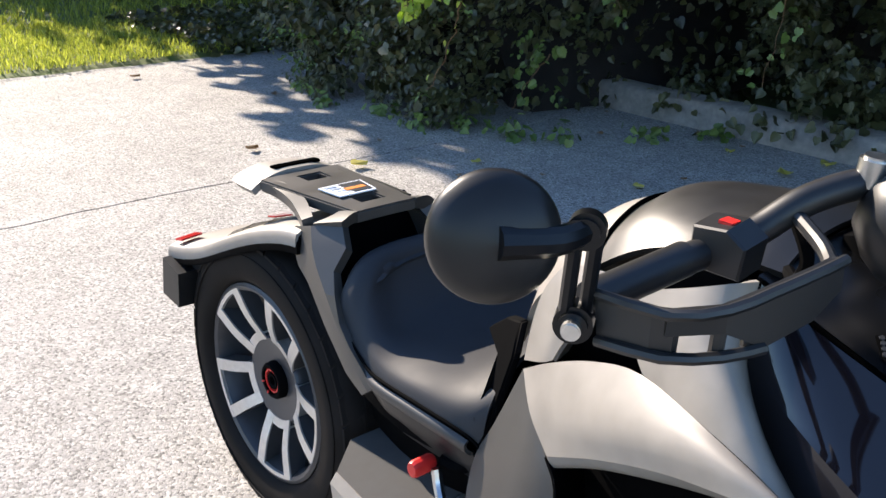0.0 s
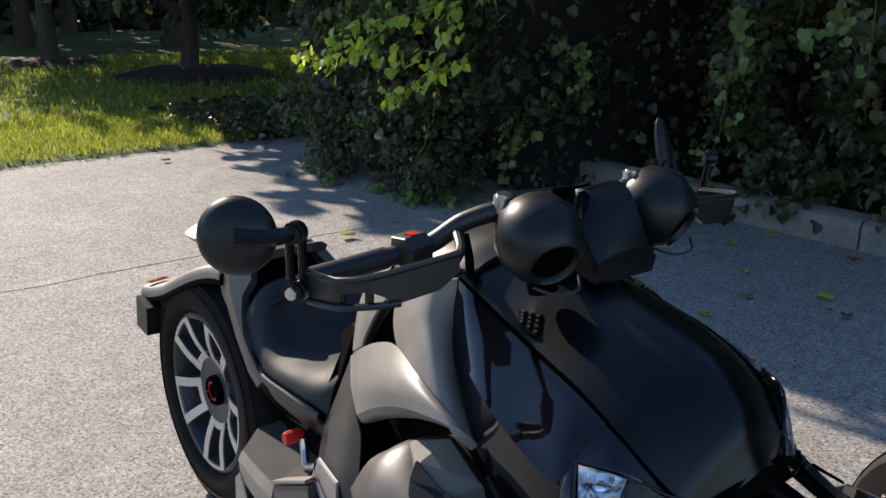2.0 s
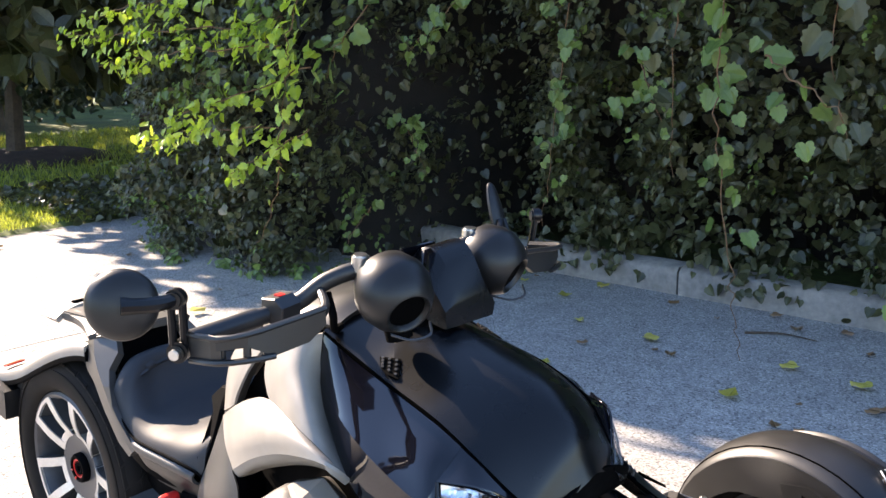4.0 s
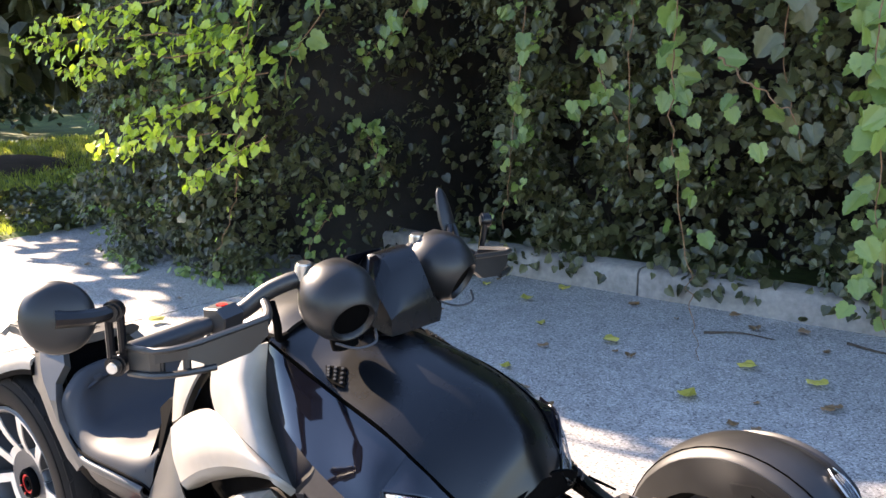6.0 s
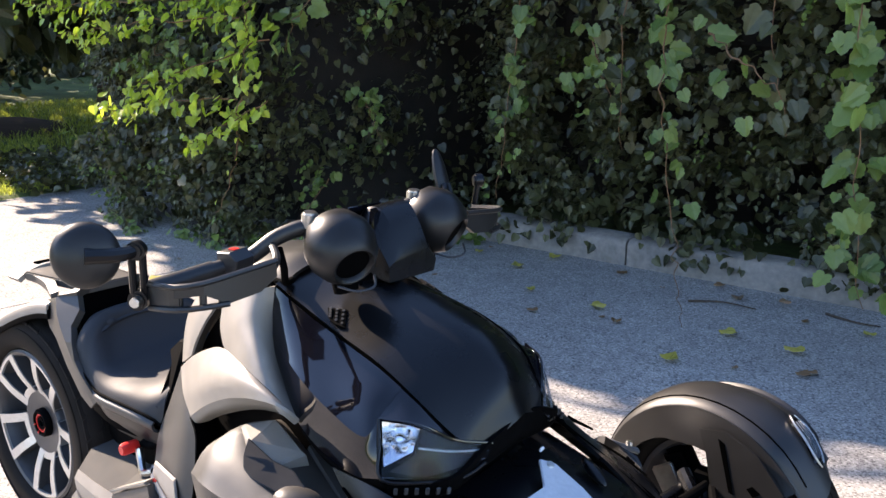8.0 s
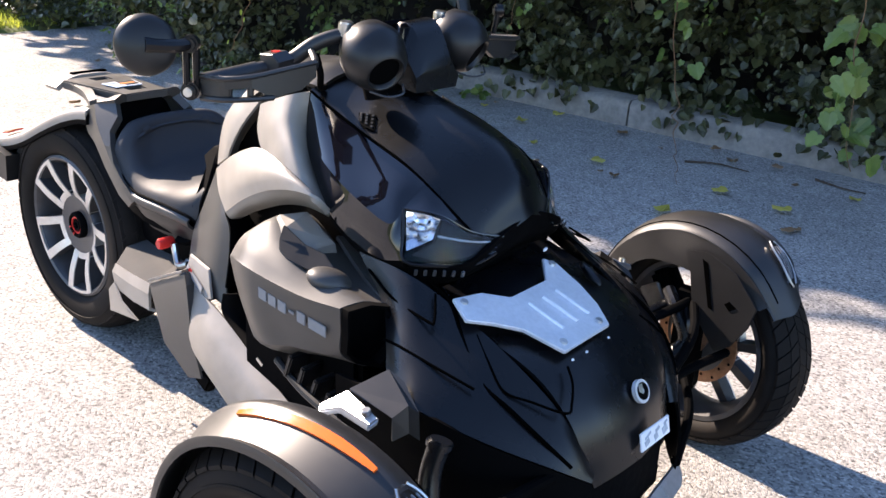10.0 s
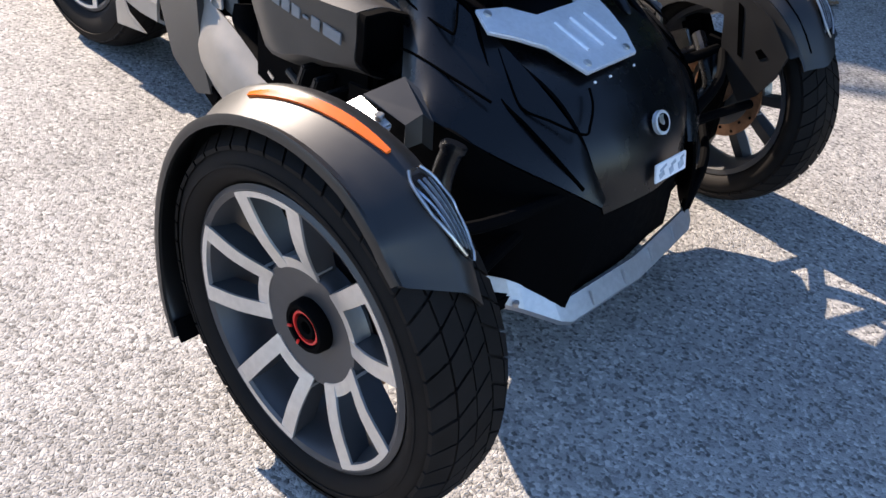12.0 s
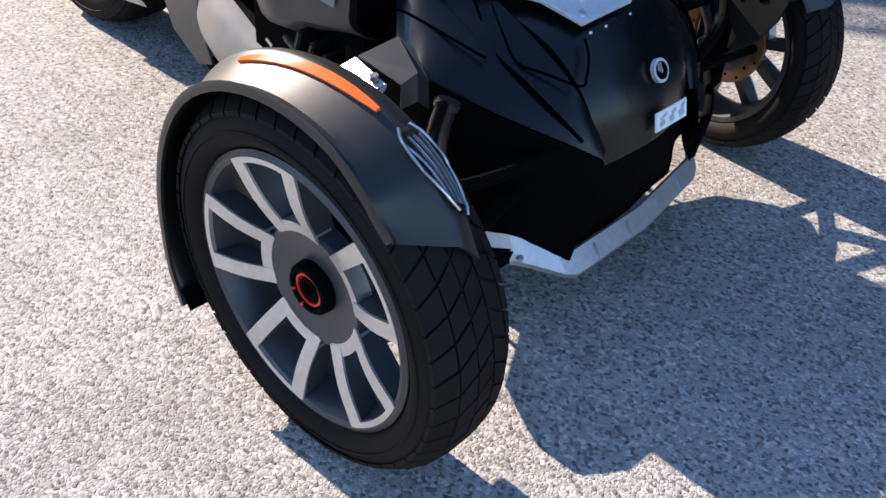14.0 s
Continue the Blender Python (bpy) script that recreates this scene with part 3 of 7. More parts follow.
vine([(-1.75, 2.95, 2.0), (-1.72, 2.85, 1.2), (-1.70, 2.85, 0.7)], 26, 0.08, IVY, 41, "dark green vine shoot hanging over the bank")
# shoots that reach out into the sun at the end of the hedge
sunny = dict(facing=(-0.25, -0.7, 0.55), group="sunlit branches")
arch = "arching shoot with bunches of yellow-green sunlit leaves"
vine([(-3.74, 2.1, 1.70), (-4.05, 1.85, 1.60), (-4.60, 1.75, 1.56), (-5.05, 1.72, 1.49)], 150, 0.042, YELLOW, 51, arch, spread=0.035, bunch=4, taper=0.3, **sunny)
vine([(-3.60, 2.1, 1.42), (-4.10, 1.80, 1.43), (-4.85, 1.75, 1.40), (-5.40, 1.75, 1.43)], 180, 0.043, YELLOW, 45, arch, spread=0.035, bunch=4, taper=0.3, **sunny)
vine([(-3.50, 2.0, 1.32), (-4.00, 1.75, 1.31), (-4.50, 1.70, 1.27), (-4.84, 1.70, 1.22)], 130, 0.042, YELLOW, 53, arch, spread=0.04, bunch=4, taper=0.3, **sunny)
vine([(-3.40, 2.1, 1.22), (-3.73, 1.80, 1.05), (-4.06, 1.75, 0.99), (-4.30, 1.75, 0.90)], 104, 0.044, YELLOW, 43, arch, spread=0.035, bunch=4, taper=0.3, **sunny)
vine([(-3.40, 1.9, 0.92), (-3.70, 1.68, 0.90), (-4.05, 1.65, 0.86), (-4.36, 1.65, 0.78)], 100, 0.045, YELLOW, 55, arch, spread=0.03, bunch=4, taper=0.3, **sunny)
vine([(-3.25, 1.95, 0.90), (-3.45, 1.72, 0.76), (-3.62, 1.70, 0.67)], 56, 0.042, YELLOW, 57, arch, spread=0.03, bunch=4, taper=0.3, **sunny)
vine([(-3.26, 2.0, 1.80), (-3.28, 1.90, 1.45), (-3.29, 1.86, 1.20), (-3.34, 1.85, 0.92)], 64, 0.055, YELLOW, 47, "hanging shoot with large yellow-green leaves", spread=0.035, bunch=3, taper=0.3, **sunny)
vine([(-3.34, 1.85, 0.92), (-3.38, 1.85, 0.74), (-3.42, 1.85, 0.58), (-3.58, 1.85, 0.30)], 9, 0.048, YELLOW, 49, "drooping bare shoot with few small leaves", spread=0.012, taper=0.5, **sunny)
vine([(-3.0, 2.3, 1.65), (-3.10, 2.05, 1.34), (-3.15, 2.0, 1.15)], 24, 0.072, VINE, 59, "hanging shoot with paired green leaves", spread=0.03, bunch=2, taper=0.3, **sunny)
vine([(-4.6, 2.3, 1.25), (-4.4, 2.05, 1.15), (-4.1, 1.95, 1.10)], 130, 0.044, VINE, 61, "leafy green shoot behind the sunlit branches", spread=0.12, bunch=3, taper=0.3, **sunny)
vine([(-3.9, 2.3, 1.5), (-3.7, 2.05, 1.35), (-3.5, 2.0, 1.15)], 130, 0.044, VINE, 63, "leafy green shoot behind the sunlit branches", spread=0.12, bunch=3, taper=0.3, **sunny)


# ---- weeds, fallen leaves and twigs on the drive ----
def weed(x, y, size, seed, mat=VINE):
    w = thing("weed", "small green weed that grows out of the asphalt edge", "weed", (x, y, 0), "weeds at the hedge foot")
    r = np.random.default_rng(seed)
    pts = [(r.normal(0, size), r.normal(0, size), abs(r.normal(0, size * 0.5)) + 0.012) for _ in range(26)]
    leaf_cloud("leaves", pts, [(0.2, -0.4, 0.9)] * 26, r.uniform(0.02, 0.05, 26), mat, w, droop=0.2, seed=seed)


for k, (x, y, s) in enumerate([(-4.72, 2.0, 0.03), (-4.36, 2.15, 0.05), (-4.0, 2.12, 0.05), (-3.85, 2.3, 0.06), (-3.55, 2.35, 0.06), (-3.35, 2.5, 0.05), (-5.2, 2.15, 0.04), (-3.1, 2.9, 0.07), (-2.9, 3.15, 0.05)]):
    weed(x, y, s, 60 + k)


def fallen_leaf(x, y, size, turn, mat, label):
    sh = LEAF.copy()
    sh[:, 1] -= 0.45
    v = [(size * a, size * b, size * (0.10 + 2.2 * abs(c) + 0.25 * abs(b))) for a, b, c in sh]
    h = len(v) // 2
    ob = from_arrays("fallen_leaf", v, [list(range(0, h + 1)), [0, *range(h, len(v))]], mat, smooth=False)
    ob.matrix_world = pose(x, y, 0.002, 0, 0, turn)
    return tagged(ob, label, "leaf", "fallen leaves on the drive")


spots = [(-0.99, 2.09), (-0.955, 2.52), (-1.58, 2.5), (-2.33, 2.87), (-2.28, 3.15), (-3.57, 1.44), (-0.655, 2.48), (-2.0, 2.55), (-1.75, 1.95), (-3.3, 1.9), (-2.6, 2.2), (-0.5, 2.9), (-2.7, 3.0)]
for k, (x, y) in enumerate(spots):
    fallen_leaf(x, y, 0.075 if k < 7 else 0.05, 137 * k, FALLEN, "curled yellow-green fallen leaf on the asphalt")
for k in range(34):
    x, y = rng.uniform(-5.6, 0.4), rng.uniform(1.7, 3.2)
    fallen_leaf(x, y, rng.uniform(0.02, 0.055), 71 * k, DRY, "small brown dry leaf on the asphalt")
for k, (x, y) in enumerate([(-6.07, 1.46), (-5.1, 1.91), (-4.7, 2.0), (-1.32, 3.2), (-1.15, 3.05), (-0.95, 3.12), (-2.9, 1.2), (-4.1, 1.2)]):
    fallen_leaf(x, y, 0.06, 53 * k, DRY, "curled brown dry leaf on the asphalt")
for pts in ([(-1.32, 2.88, 0.006), (-1.18, 2.95, 0.012), (-1.02, 2.96, 0.006)], [(-0.75, 3.1, 0.006), (-0.6, 3.04, 0.01), (-0.5, 3.06, 0.006)]):
    tw = part("twig", tube(pts, 0.006, 6, 5, (0.007, 0.003)), BARK)
    tagged(tw, "thin dark dry twig on the asphalt", "twig")


# ---- lawn and far trees ----
bm = bmesh.new()
xs, ys = [-6.50 - 0.25 * k for k in range(60)], [-9 + 0.5 * k for k in range(46)]
grid = [[bm.verts.new((x + (0.04 * noise.noise((y * 2, 0, 0)) - 0.005 * (y - 1) ** 2 if i == 0 else 0), y, 0.0 + (0.03 + 0.04 * noise.noise((x * 0.6, y * 0.6, 0)) if i else -0.03))) for y in ys] for i, x in enumerate(xs)]
for i in range(59):
    for j in range(45):
        bm.faces.new((grid[i][j], grid[i + 1][j], grid[i + 1][j + 1], grid[i][j + 1]))
lawn = tagged(part("lawn", bm, TURF), "short green lawn beside the drive", "lawn", kind="structure")
# a pale path with a rounded end crosses the far lawn
way = [Vector((x, y, 0.06)) for x, y in ((-12.4, 0.55), (-12.96, 0.88), (-14.1, 1.30), (-15.4, 1.47), (-17.3, 1.45), (-18.6, 0.9))]
pavement = part("pavement", slab([(-12.2, -6.0, 0.06), (-12.2, -1.5, 0.06), (-12.25, 0.0, 0.06), *catmull(way, 4), (-18.9, -1.5, 0.06), (-18.9, -6.0, 0.06)], (0, 0, 0.05), 0.012), CONCRETE)
tagged(pavement, "pale concrete path with a rounded end on the lawn", "path", kind="structure")


def blades(name, count, x0, x1, y0, y1, size, seed, mat=GRASS):
    r = np.random.default_rng(seed)
    x, y = r.uniform(x0, x1, count), r.uniform(y0, y1, count)
    bare = (x < -12.15) & (y < 0.45 + 0.38 * np.clip(-12.3 - x, 0, 2.7))   # the path stays free of grass
    x, y = x[~bare], y[~bare]
    count = len(x)
    a, lean, h, w = r.uniform(0, 6.28, count), r.normal(0, 0.35, (count, 2)), size * r.uniform(0.5, 1.5, count), size * 0.10
    z = 0.03
    base = np.stack([x, y, np.full(count, z)], 1)
    sd = np.stack([np.cos(a) * w, np.sin(a) * w, np.zeros(count)], 1)
    tip = base + np.stack([lean[:, 0] * h, lean[:, 1] * h, h], 1)
    mid = base + np.stack([lean[:, 0] * h * 0.35, lean[:, 1] * h * 0.35, h * 0.6], 1)
    v = np.stack([base - sd, base + sd, mid + sd * 0.7, tip, mid - sd * 0.7], 1).reshape(-1, 3)
    return tagged(from_arrays(name, v.tolist(), [list(range(5 * i, 5 * i + 5)) for i in range(count)], mat, smooth=False), "short green grass blades of the lawn", "grass", kind="stuff")


blades("lawn_grass", 40000, -8.6, -6.52, -4.5, 5.0, 0.045, 71)
blades("lawn_grass", 36000, -14.5, -8.6, -5.5, 7.0, 0.06, 72)
# ground cover between lawn and hedge
pts = rng.uniform((-8.4, 2.2, 0.03), (-6.4, 4.6, 0.12), (2200, 3))
cover = leaf_cloud("ground_cover", pts.tolist(), [(0.1, -0.3, 0.9)] * len(pts), rng.uniform(0.04, 0.08, len(pts)), IVY, droop=0.2, seed=73)
tagged(cover, "low leafy ground cover at the lawn's edge", "ground cover", kind="stuff")


def mulch_ring(x, y, r):
    rings = []
    for k in range(28):
        a = 2 * math.pi * k / 28
        q = r * (1 + 0.12 * noise.noise((math.cos(a) * 2 + x, math.sin(a) * 2 + y, 0)))
        rings.append((math.cos(a) * q, math.sin(a) * q))
    bm = bmesh.new()
    outer = [bm.verts.new((x + a, y + b, 0.03)) for a, b in rings]
    inner = [bm.verts.new((x + a * 0.6, y + b * 0.6, 0.13)) for a, b in rings]
    for k in range(28):
        bm.faces.new((outer[k], outer[(k + 1) % 28], inner[(k + 1) % 28], inner[k]))
    bm.faces.new(inner)
    return tagged(part("mulch_bed", bm, MULCH), "dark bark mulch bed round a tree", "mulch", kind="structure")


def tree(x, y, height, crown, low, mat, leaves, size, seed, label, trunk=0.12, side=-9.0):
    """A tree: a tapered trunk, forked limbs, and a crown of separate leaves gathered in clumps along the limbs."""
    t = thing("tree", label, "tree", (x, y, 0), "trees beyond the lawn")
    r = np.random.default_rng(seed)
    lean = Vector((r.normal(0, 0.15), r.normal(0, 0.15), 0))
    part("trunk", tube([(0, 0, 0), lean * 0.4 + Vector((0.02, 0, height * 0.35)), lean + Vector((0, 0, height * 0.8))], trunk, 10, 8, (trunk * 1.25, trunk * 0.35)), BARK, t, "dark brown trunk")
    tips = []
    for k in range(11):
        a, z0 = 2.4 * k + r.uniform(-0.3, 0.3), height * r.uniform(0.22, 0.7)
        reach = crown * r.uniform(0.6, 1.0)
        end = Vector((math.cos(a) * reach, math.sin(a) * reach, min(z0 + height * r.uniform(-0.05, 0.3), height)))
        part("limb", tube([lean * 0.5 + Vector((0, 0, z0)), end * 0.5 + Vector((0, 0, z0 * 0.6 + 0.15)), end], 0.03, 6, 4, (trunk * 0.4, 0.008)), BARK, t)
        tips += [end, end * 0.75 + Vector((0, 0, z0 * 0.25)), end * 0.55 + Vector((0, 0, z0 * 0.45))]
    pts = []
    clumps = [p + Vector(r.normal(0, crown * 0.18, 3)) for p in tips for _ in range(3)]
    while len(pts) < leaves:
        c = clumps[r.integers(len(clumps))]
        p = c + Vector(r.normal(0, crown * 0.13, 3))
        if p.z > low and y + p.y > side + 0.12 * r.normal():
            pts.append(tuple(p))
    tagged(leaf_cloud("crown", pts, [(0.4, -0.2, 0.6)] * leaves, size * r.uniform(0.6, 1.4, leaves), mat, t, shape=OVAL, seed=seed, loose=0.8), kind="stuff")
    return t


mulch_ring(-11.2, 3.85, 1.15)
mulch_ring(-13.8, 2.8, 0.8)
tree(-11.5, 3.9, 3.9, 1.5, 0.55, GLOSSY_LEAF, 3600, 0.11, 81, "small tree with dark glossy leaves in a mulch bed", 0.10)
tree(-13.8, 2.8, 4.1, 1.6, 1.2, GLOSSY_LEAF, 3000, 0.12, 83, "small dark-leaved tree in a mulch bed", 0.11)
for k, (x, y, h, c) in enumerate([(-9.6, 5.4, 3.6, 1.5), (-12.6, 6.4, 5.2, 2.2), (-15.8, 5.4, 5.6, 2.4), (-17.6, 3.4, 5.8, 2.3), (-18.4, -0.6, 4.4, 2.2), (-19.0, -4.0, 4.4, 2.2), (-20.5, 5.0, 7.0, 3.0), (-22.0, 0.8, 5.6, 2.6), (-8.0, 6.2, 4.2, 1.9), (-15.0, 8.6, 6.5, 2.8)]):
    tree(x, y, h, c, 0.1, IVY, 3000, 0.16, 90 + k, "dark green broadleaf tree at the edge of the woods", 0.14)
# trees added only to cast the shade on the drive; side trims its edge
for k, (x, y, h, c) in enumerate([(-5.4, 4.5, 5.4, 3.0), (-8.2, 4.9, 7.6, 3.5), (-10.0, 5.2, 9.2, 3.8)]):
    tree(x, y, h, c, (3.0, 1.1, 1.6)[k], IVY, 16000, 0.24, 120 + k, "tall dense broadleaf tree added behind the hedge to shade the drive", 0.16, (1.86, 1.74, 1.64)[k])
# the woods behind
pts = []
while len(pts) < 9000:
    a = rng.uniform(0, 1)
    x, y = -26 + rng.normal(0, 1.2) + 14 * max(a - 0.62, 0), -26 + 46 * a + rng.normal(0, 0.8)
    z = abs(rng.normal(0, 1)) * 4.2
    if z < 6.0:
        pts.append((x, y, z))
woods = leaf_cloud("far_woods", pts, [(0.9, -0.3, 0.4)] * len(pts), rng.uniform(0.35, 0.75, len(pts)), IVY, seed=99)
tagged(woods, "dense dark green woods behind the lawn", "woods", kind="stuff")


# ---- the three-wheeler: x ahead, y to its left, front axle over the origin ----
bike = thing("three_wheeler", "matt black three-wheeled motorcycle parked on the asphalt drive", "motorcycle")
bike.empty_display_size = 0.2


def wheel(at, radius, width, first, parent, label, flip=1, turn=(0, 0, 0), rear=False, size=1.0):
    """A wheel about its own y axis, outer face towards -y: tyre with tread, rim, five forked spokes, hub and brake disc."""
    w = new("wheel")
    w.parent = parent
    w.matrix_local = pose(*at, *turn) @ Matrix.Diagonal((size, size * flip, size, 1))
    tagged(w, label)
    rim_r, h = 0.213, width / 2
    side = [(rim_r, -h + 0.022), (rim_r + 0.012, -h + 0.008), (rim_r + 0.025, -h), (radius - 0.042, -h + 0.002), (radius - 0.026, -h + 0.009), (radius - 0.013, -h + 0.022), (radius - 0.004, -h + 0.045), (radius, -h * 0.15)]
    tyre = part("tyre", revolve(side + [(r, -y) for r, y in reversed(side)], 96), RUBBER, w, "worn black rubber tyre", sharp=60)
    # raised ribs on the side wall
    part("sidewall_rib", revolve([(radius - 0.048, -h - 0.0015), (radius - 0.044, -h - 0.0005), (radius - 0.044, -h + 0.004), (radius - 0.049, -h + 0.004)], 96), RUBBER, tyre)
    blocks = bmesh.new()
    lanes = 5
    count = 34 if rear else 46
    for k in range(count):
        for lane in range(lanes):
            u0, u1 = -1 + 2 * lane / lanes + 0.018, -1 + 2 * (lane + 1) / lanes - 0.018
            skew = 1 if lane < lanes / 2 else -1
            vs = []
            for lift in (0, 1):
                for u, a in ((u0, 0.0), (u1, 0.0), (u1, 0.88), (u0, 0.88)):
                    y = u * h * 0.94
                    shape = radius - 0.024 * (max(abs(u) - 0.25, 0) / 0.75) ** 2.2
                    r = shape - 0.004 + (0.0062 + 0.0012 * noise.noise((k * 1.7, lane * 2.3, 4))) * lift
                    ang = 2 * math.pi * (k + a + skew * u * (1.2 if rear else 1.3)) / count
                    vs.append(blocks.verts.new((r * math.cos(ang), y, r * math.sin(ang))))
            for f in ((4, 5, 6, 7), (0, 1, 5, 4), (1, 2, 6, 5), (2, 3, 7, 6), (3, 0, 4, 7)):
                blocks.faces.new([vs[i] for i in f])
    tagged(part("tread", blocks, RUBBER, tyre, "slanted tread blocks", sharp=20), kind="stuff")
    # rim barrel and lips
    b = h - 0.014
    part("rim", revolve([(rim_r + 0.003, -b), (rim_r - 0.004, -b - 0.004), (rim_r - 0.012, -b), (rim_r - 0.020, -b + 0.02), (rim_r - 0.028, 0), (rim_r - 0.020, b - 0.02), (rim_r - 0.010, b), (rim_r + 0.003, b), (rim_r - 0.004, b * 0.5), (rim_r - 0.016, 0), (rim_r - 0.006, -b * 0.5)], 80), DARKALLOY, w, "dark painted alloy rim")
    face = -b - 0.002

    def polar(r, deg, y):
        return (r * math.cos(radians(deg)), y, r * math.sin(radians(deg)))

    for k in range(5):
        c = first + 72 * k
        fork = new("spoke")
        fork.parent = w
        fork_mesh = []
        for s in (-1, 1):
            outer0, outer1 = c + s * 19.8, c + s * 12.2
            inner0, inner1 = c + s * 29, c + s * 13.5
            # the dark body of one arm, dished towards the hub, and its bright machined face
            arm = [[polar(0.090, inner0, face + 0.030), polar(0.090, inner1, face + 0.030), polar(0.090, inner1, face + 0.058), polar(0.090, inner0, face + 0.058)],
                   [polar(0.145, c + s * 22.5, face + 0.011), polar(0.145, c + s * 12.6, face + 0.011), polar(0.145, c + s * 12.6, face + 0.048), polar(0.145, c + s * 22.5, face + 0.048)],
                   [polar(0.204, outer0, face + 0.002), polar(0.204, outer1, face + 0.002), polar(0.204, outer1, face + 0.034), polar(0.204, outer0, face + 0.034)]]
            part("arm", loft(arm, 3), DARKALLOY, fork, "dark painted alloy arm")
            skin = [[tuple(Vector(r[0]) + Vector((0, -0.0035, 0))), tuple(Vector(r[1]) + Vector((0, -0.0035, 0))), tuple(Vector(r[1]) + Vector((0, 0.0005, 0))), tuple(Vector(r[0]) + Vector((0, 0.0005, 0)))] for r in arm]
            part("machined_face", loft(skin, 3), ALLOY, fork, "bright machined alloy face")
        arc = [(0.2065, face - 0.0018), (0.198, face - 0.001), (0.198, face + 0.006), (0.2065, face + 0.006)]
        part("machined_edge", revolve(arc, 10, start=c - 19.5, sweep=39.0), ALLOY, fork, "bright machined alloy face")
        root = [(0.106, face + 0.0225), (0.088, face + 0.027), (0.088, face + 0.05), (0.106, face + 0.05)]
        part("root", revolve(root, 10, start=c - 27, sweep=54.0), ALLOY, fork, "bright machined alloy face")
    dish = [(0.0, face + 0.036), (0.040, face + 0.036), (0.093, face + 0.0275), (0.098, face + 0.034), (0.098, face + 0.06), (0.0, face + 0.06)]
    hub = part("hub", revolve(dish, 60, closed=False), DARKALLOY, w, "round dark grey hub disc", sharp=50)
    part("hub_socket", revolve([(0.041, face + 0.036), (0.040, face + 0.022), (0.036, face + 0.017), (0.030, face + 0.017), (0.0275, face + 0.022), (0.0275, face + 0.05), (0.041, face + 0.05)], 40), BLACK, hub, "black raised hub collar")
    part("lock_ring", revolve([(0.0265, face + 0.023), (0.0262, face + 0.0205), (0.0228, face + 0.0205), (0.0224, face + 0.024), (0.0224, face + 0.04), (0.0265, face + 0.04)], 40), RED, hub, "red lock ring")
    part("axle_nut", revolve([(0.0, face + 0.032), (0.009, face + 0.031), (0.010, face + 0.022), (0.0175, face + 0.020), (0.0195, face + 0.025), (0.0195, face + 0.05), (0.0, face + 0.05)], 24, closed=False), BLACK, hub, "black axle nut")
    for a in (200, 250):
        part("lock_tab", box(polar(0.030, a, face + 0.0165), (0.009, 0.004, 0.004), (0, -a, 0), 0.001), RED, hub, "red lock tab")
    d = part("brake_disc", revolve([(0.122, 0.020), (0.088, 0.020), (0.088, 0.025), (0.122, 0.025)], 60), RUST, w, "drilled brake disc with brown rust")
    for k in range(20):
        part("drilling", disc(polar(0.100 + 0.012 * (k % 2), 18 * k, 0.0255), 0.0038, 0.002, (0, 1, 0), 10, 0), BLACK, d)
    part("disc_carrier", revolve([(0.092, 0.019), (0.03, 0.012), (0.03, 0.045), (0.05, 0.045), (0.092, 0.027)], 40), DARKALLOY, w)
    return w


front_right = wheel((0, -0.655, 0.29), 0.29, 0.150, 105, bike, "front wheel with forked alloy spokes and red lock ring", turn=(2.0, 0, 0))
front_left = wheel((-0.097, 0.633, 0.2636), 0.29, 0.150, 95, bike, "front wheel with forked alloy spokes, seen with its brake disc", flip=-1, turn=(0, 0, -9.9), size=0.909)
rear = wheel((-1.62, -0.057, 0.303), 0.326, 0.220, 134, bike, "wide rear wheel with forked alloy spokes", rear=True, size=0.93)


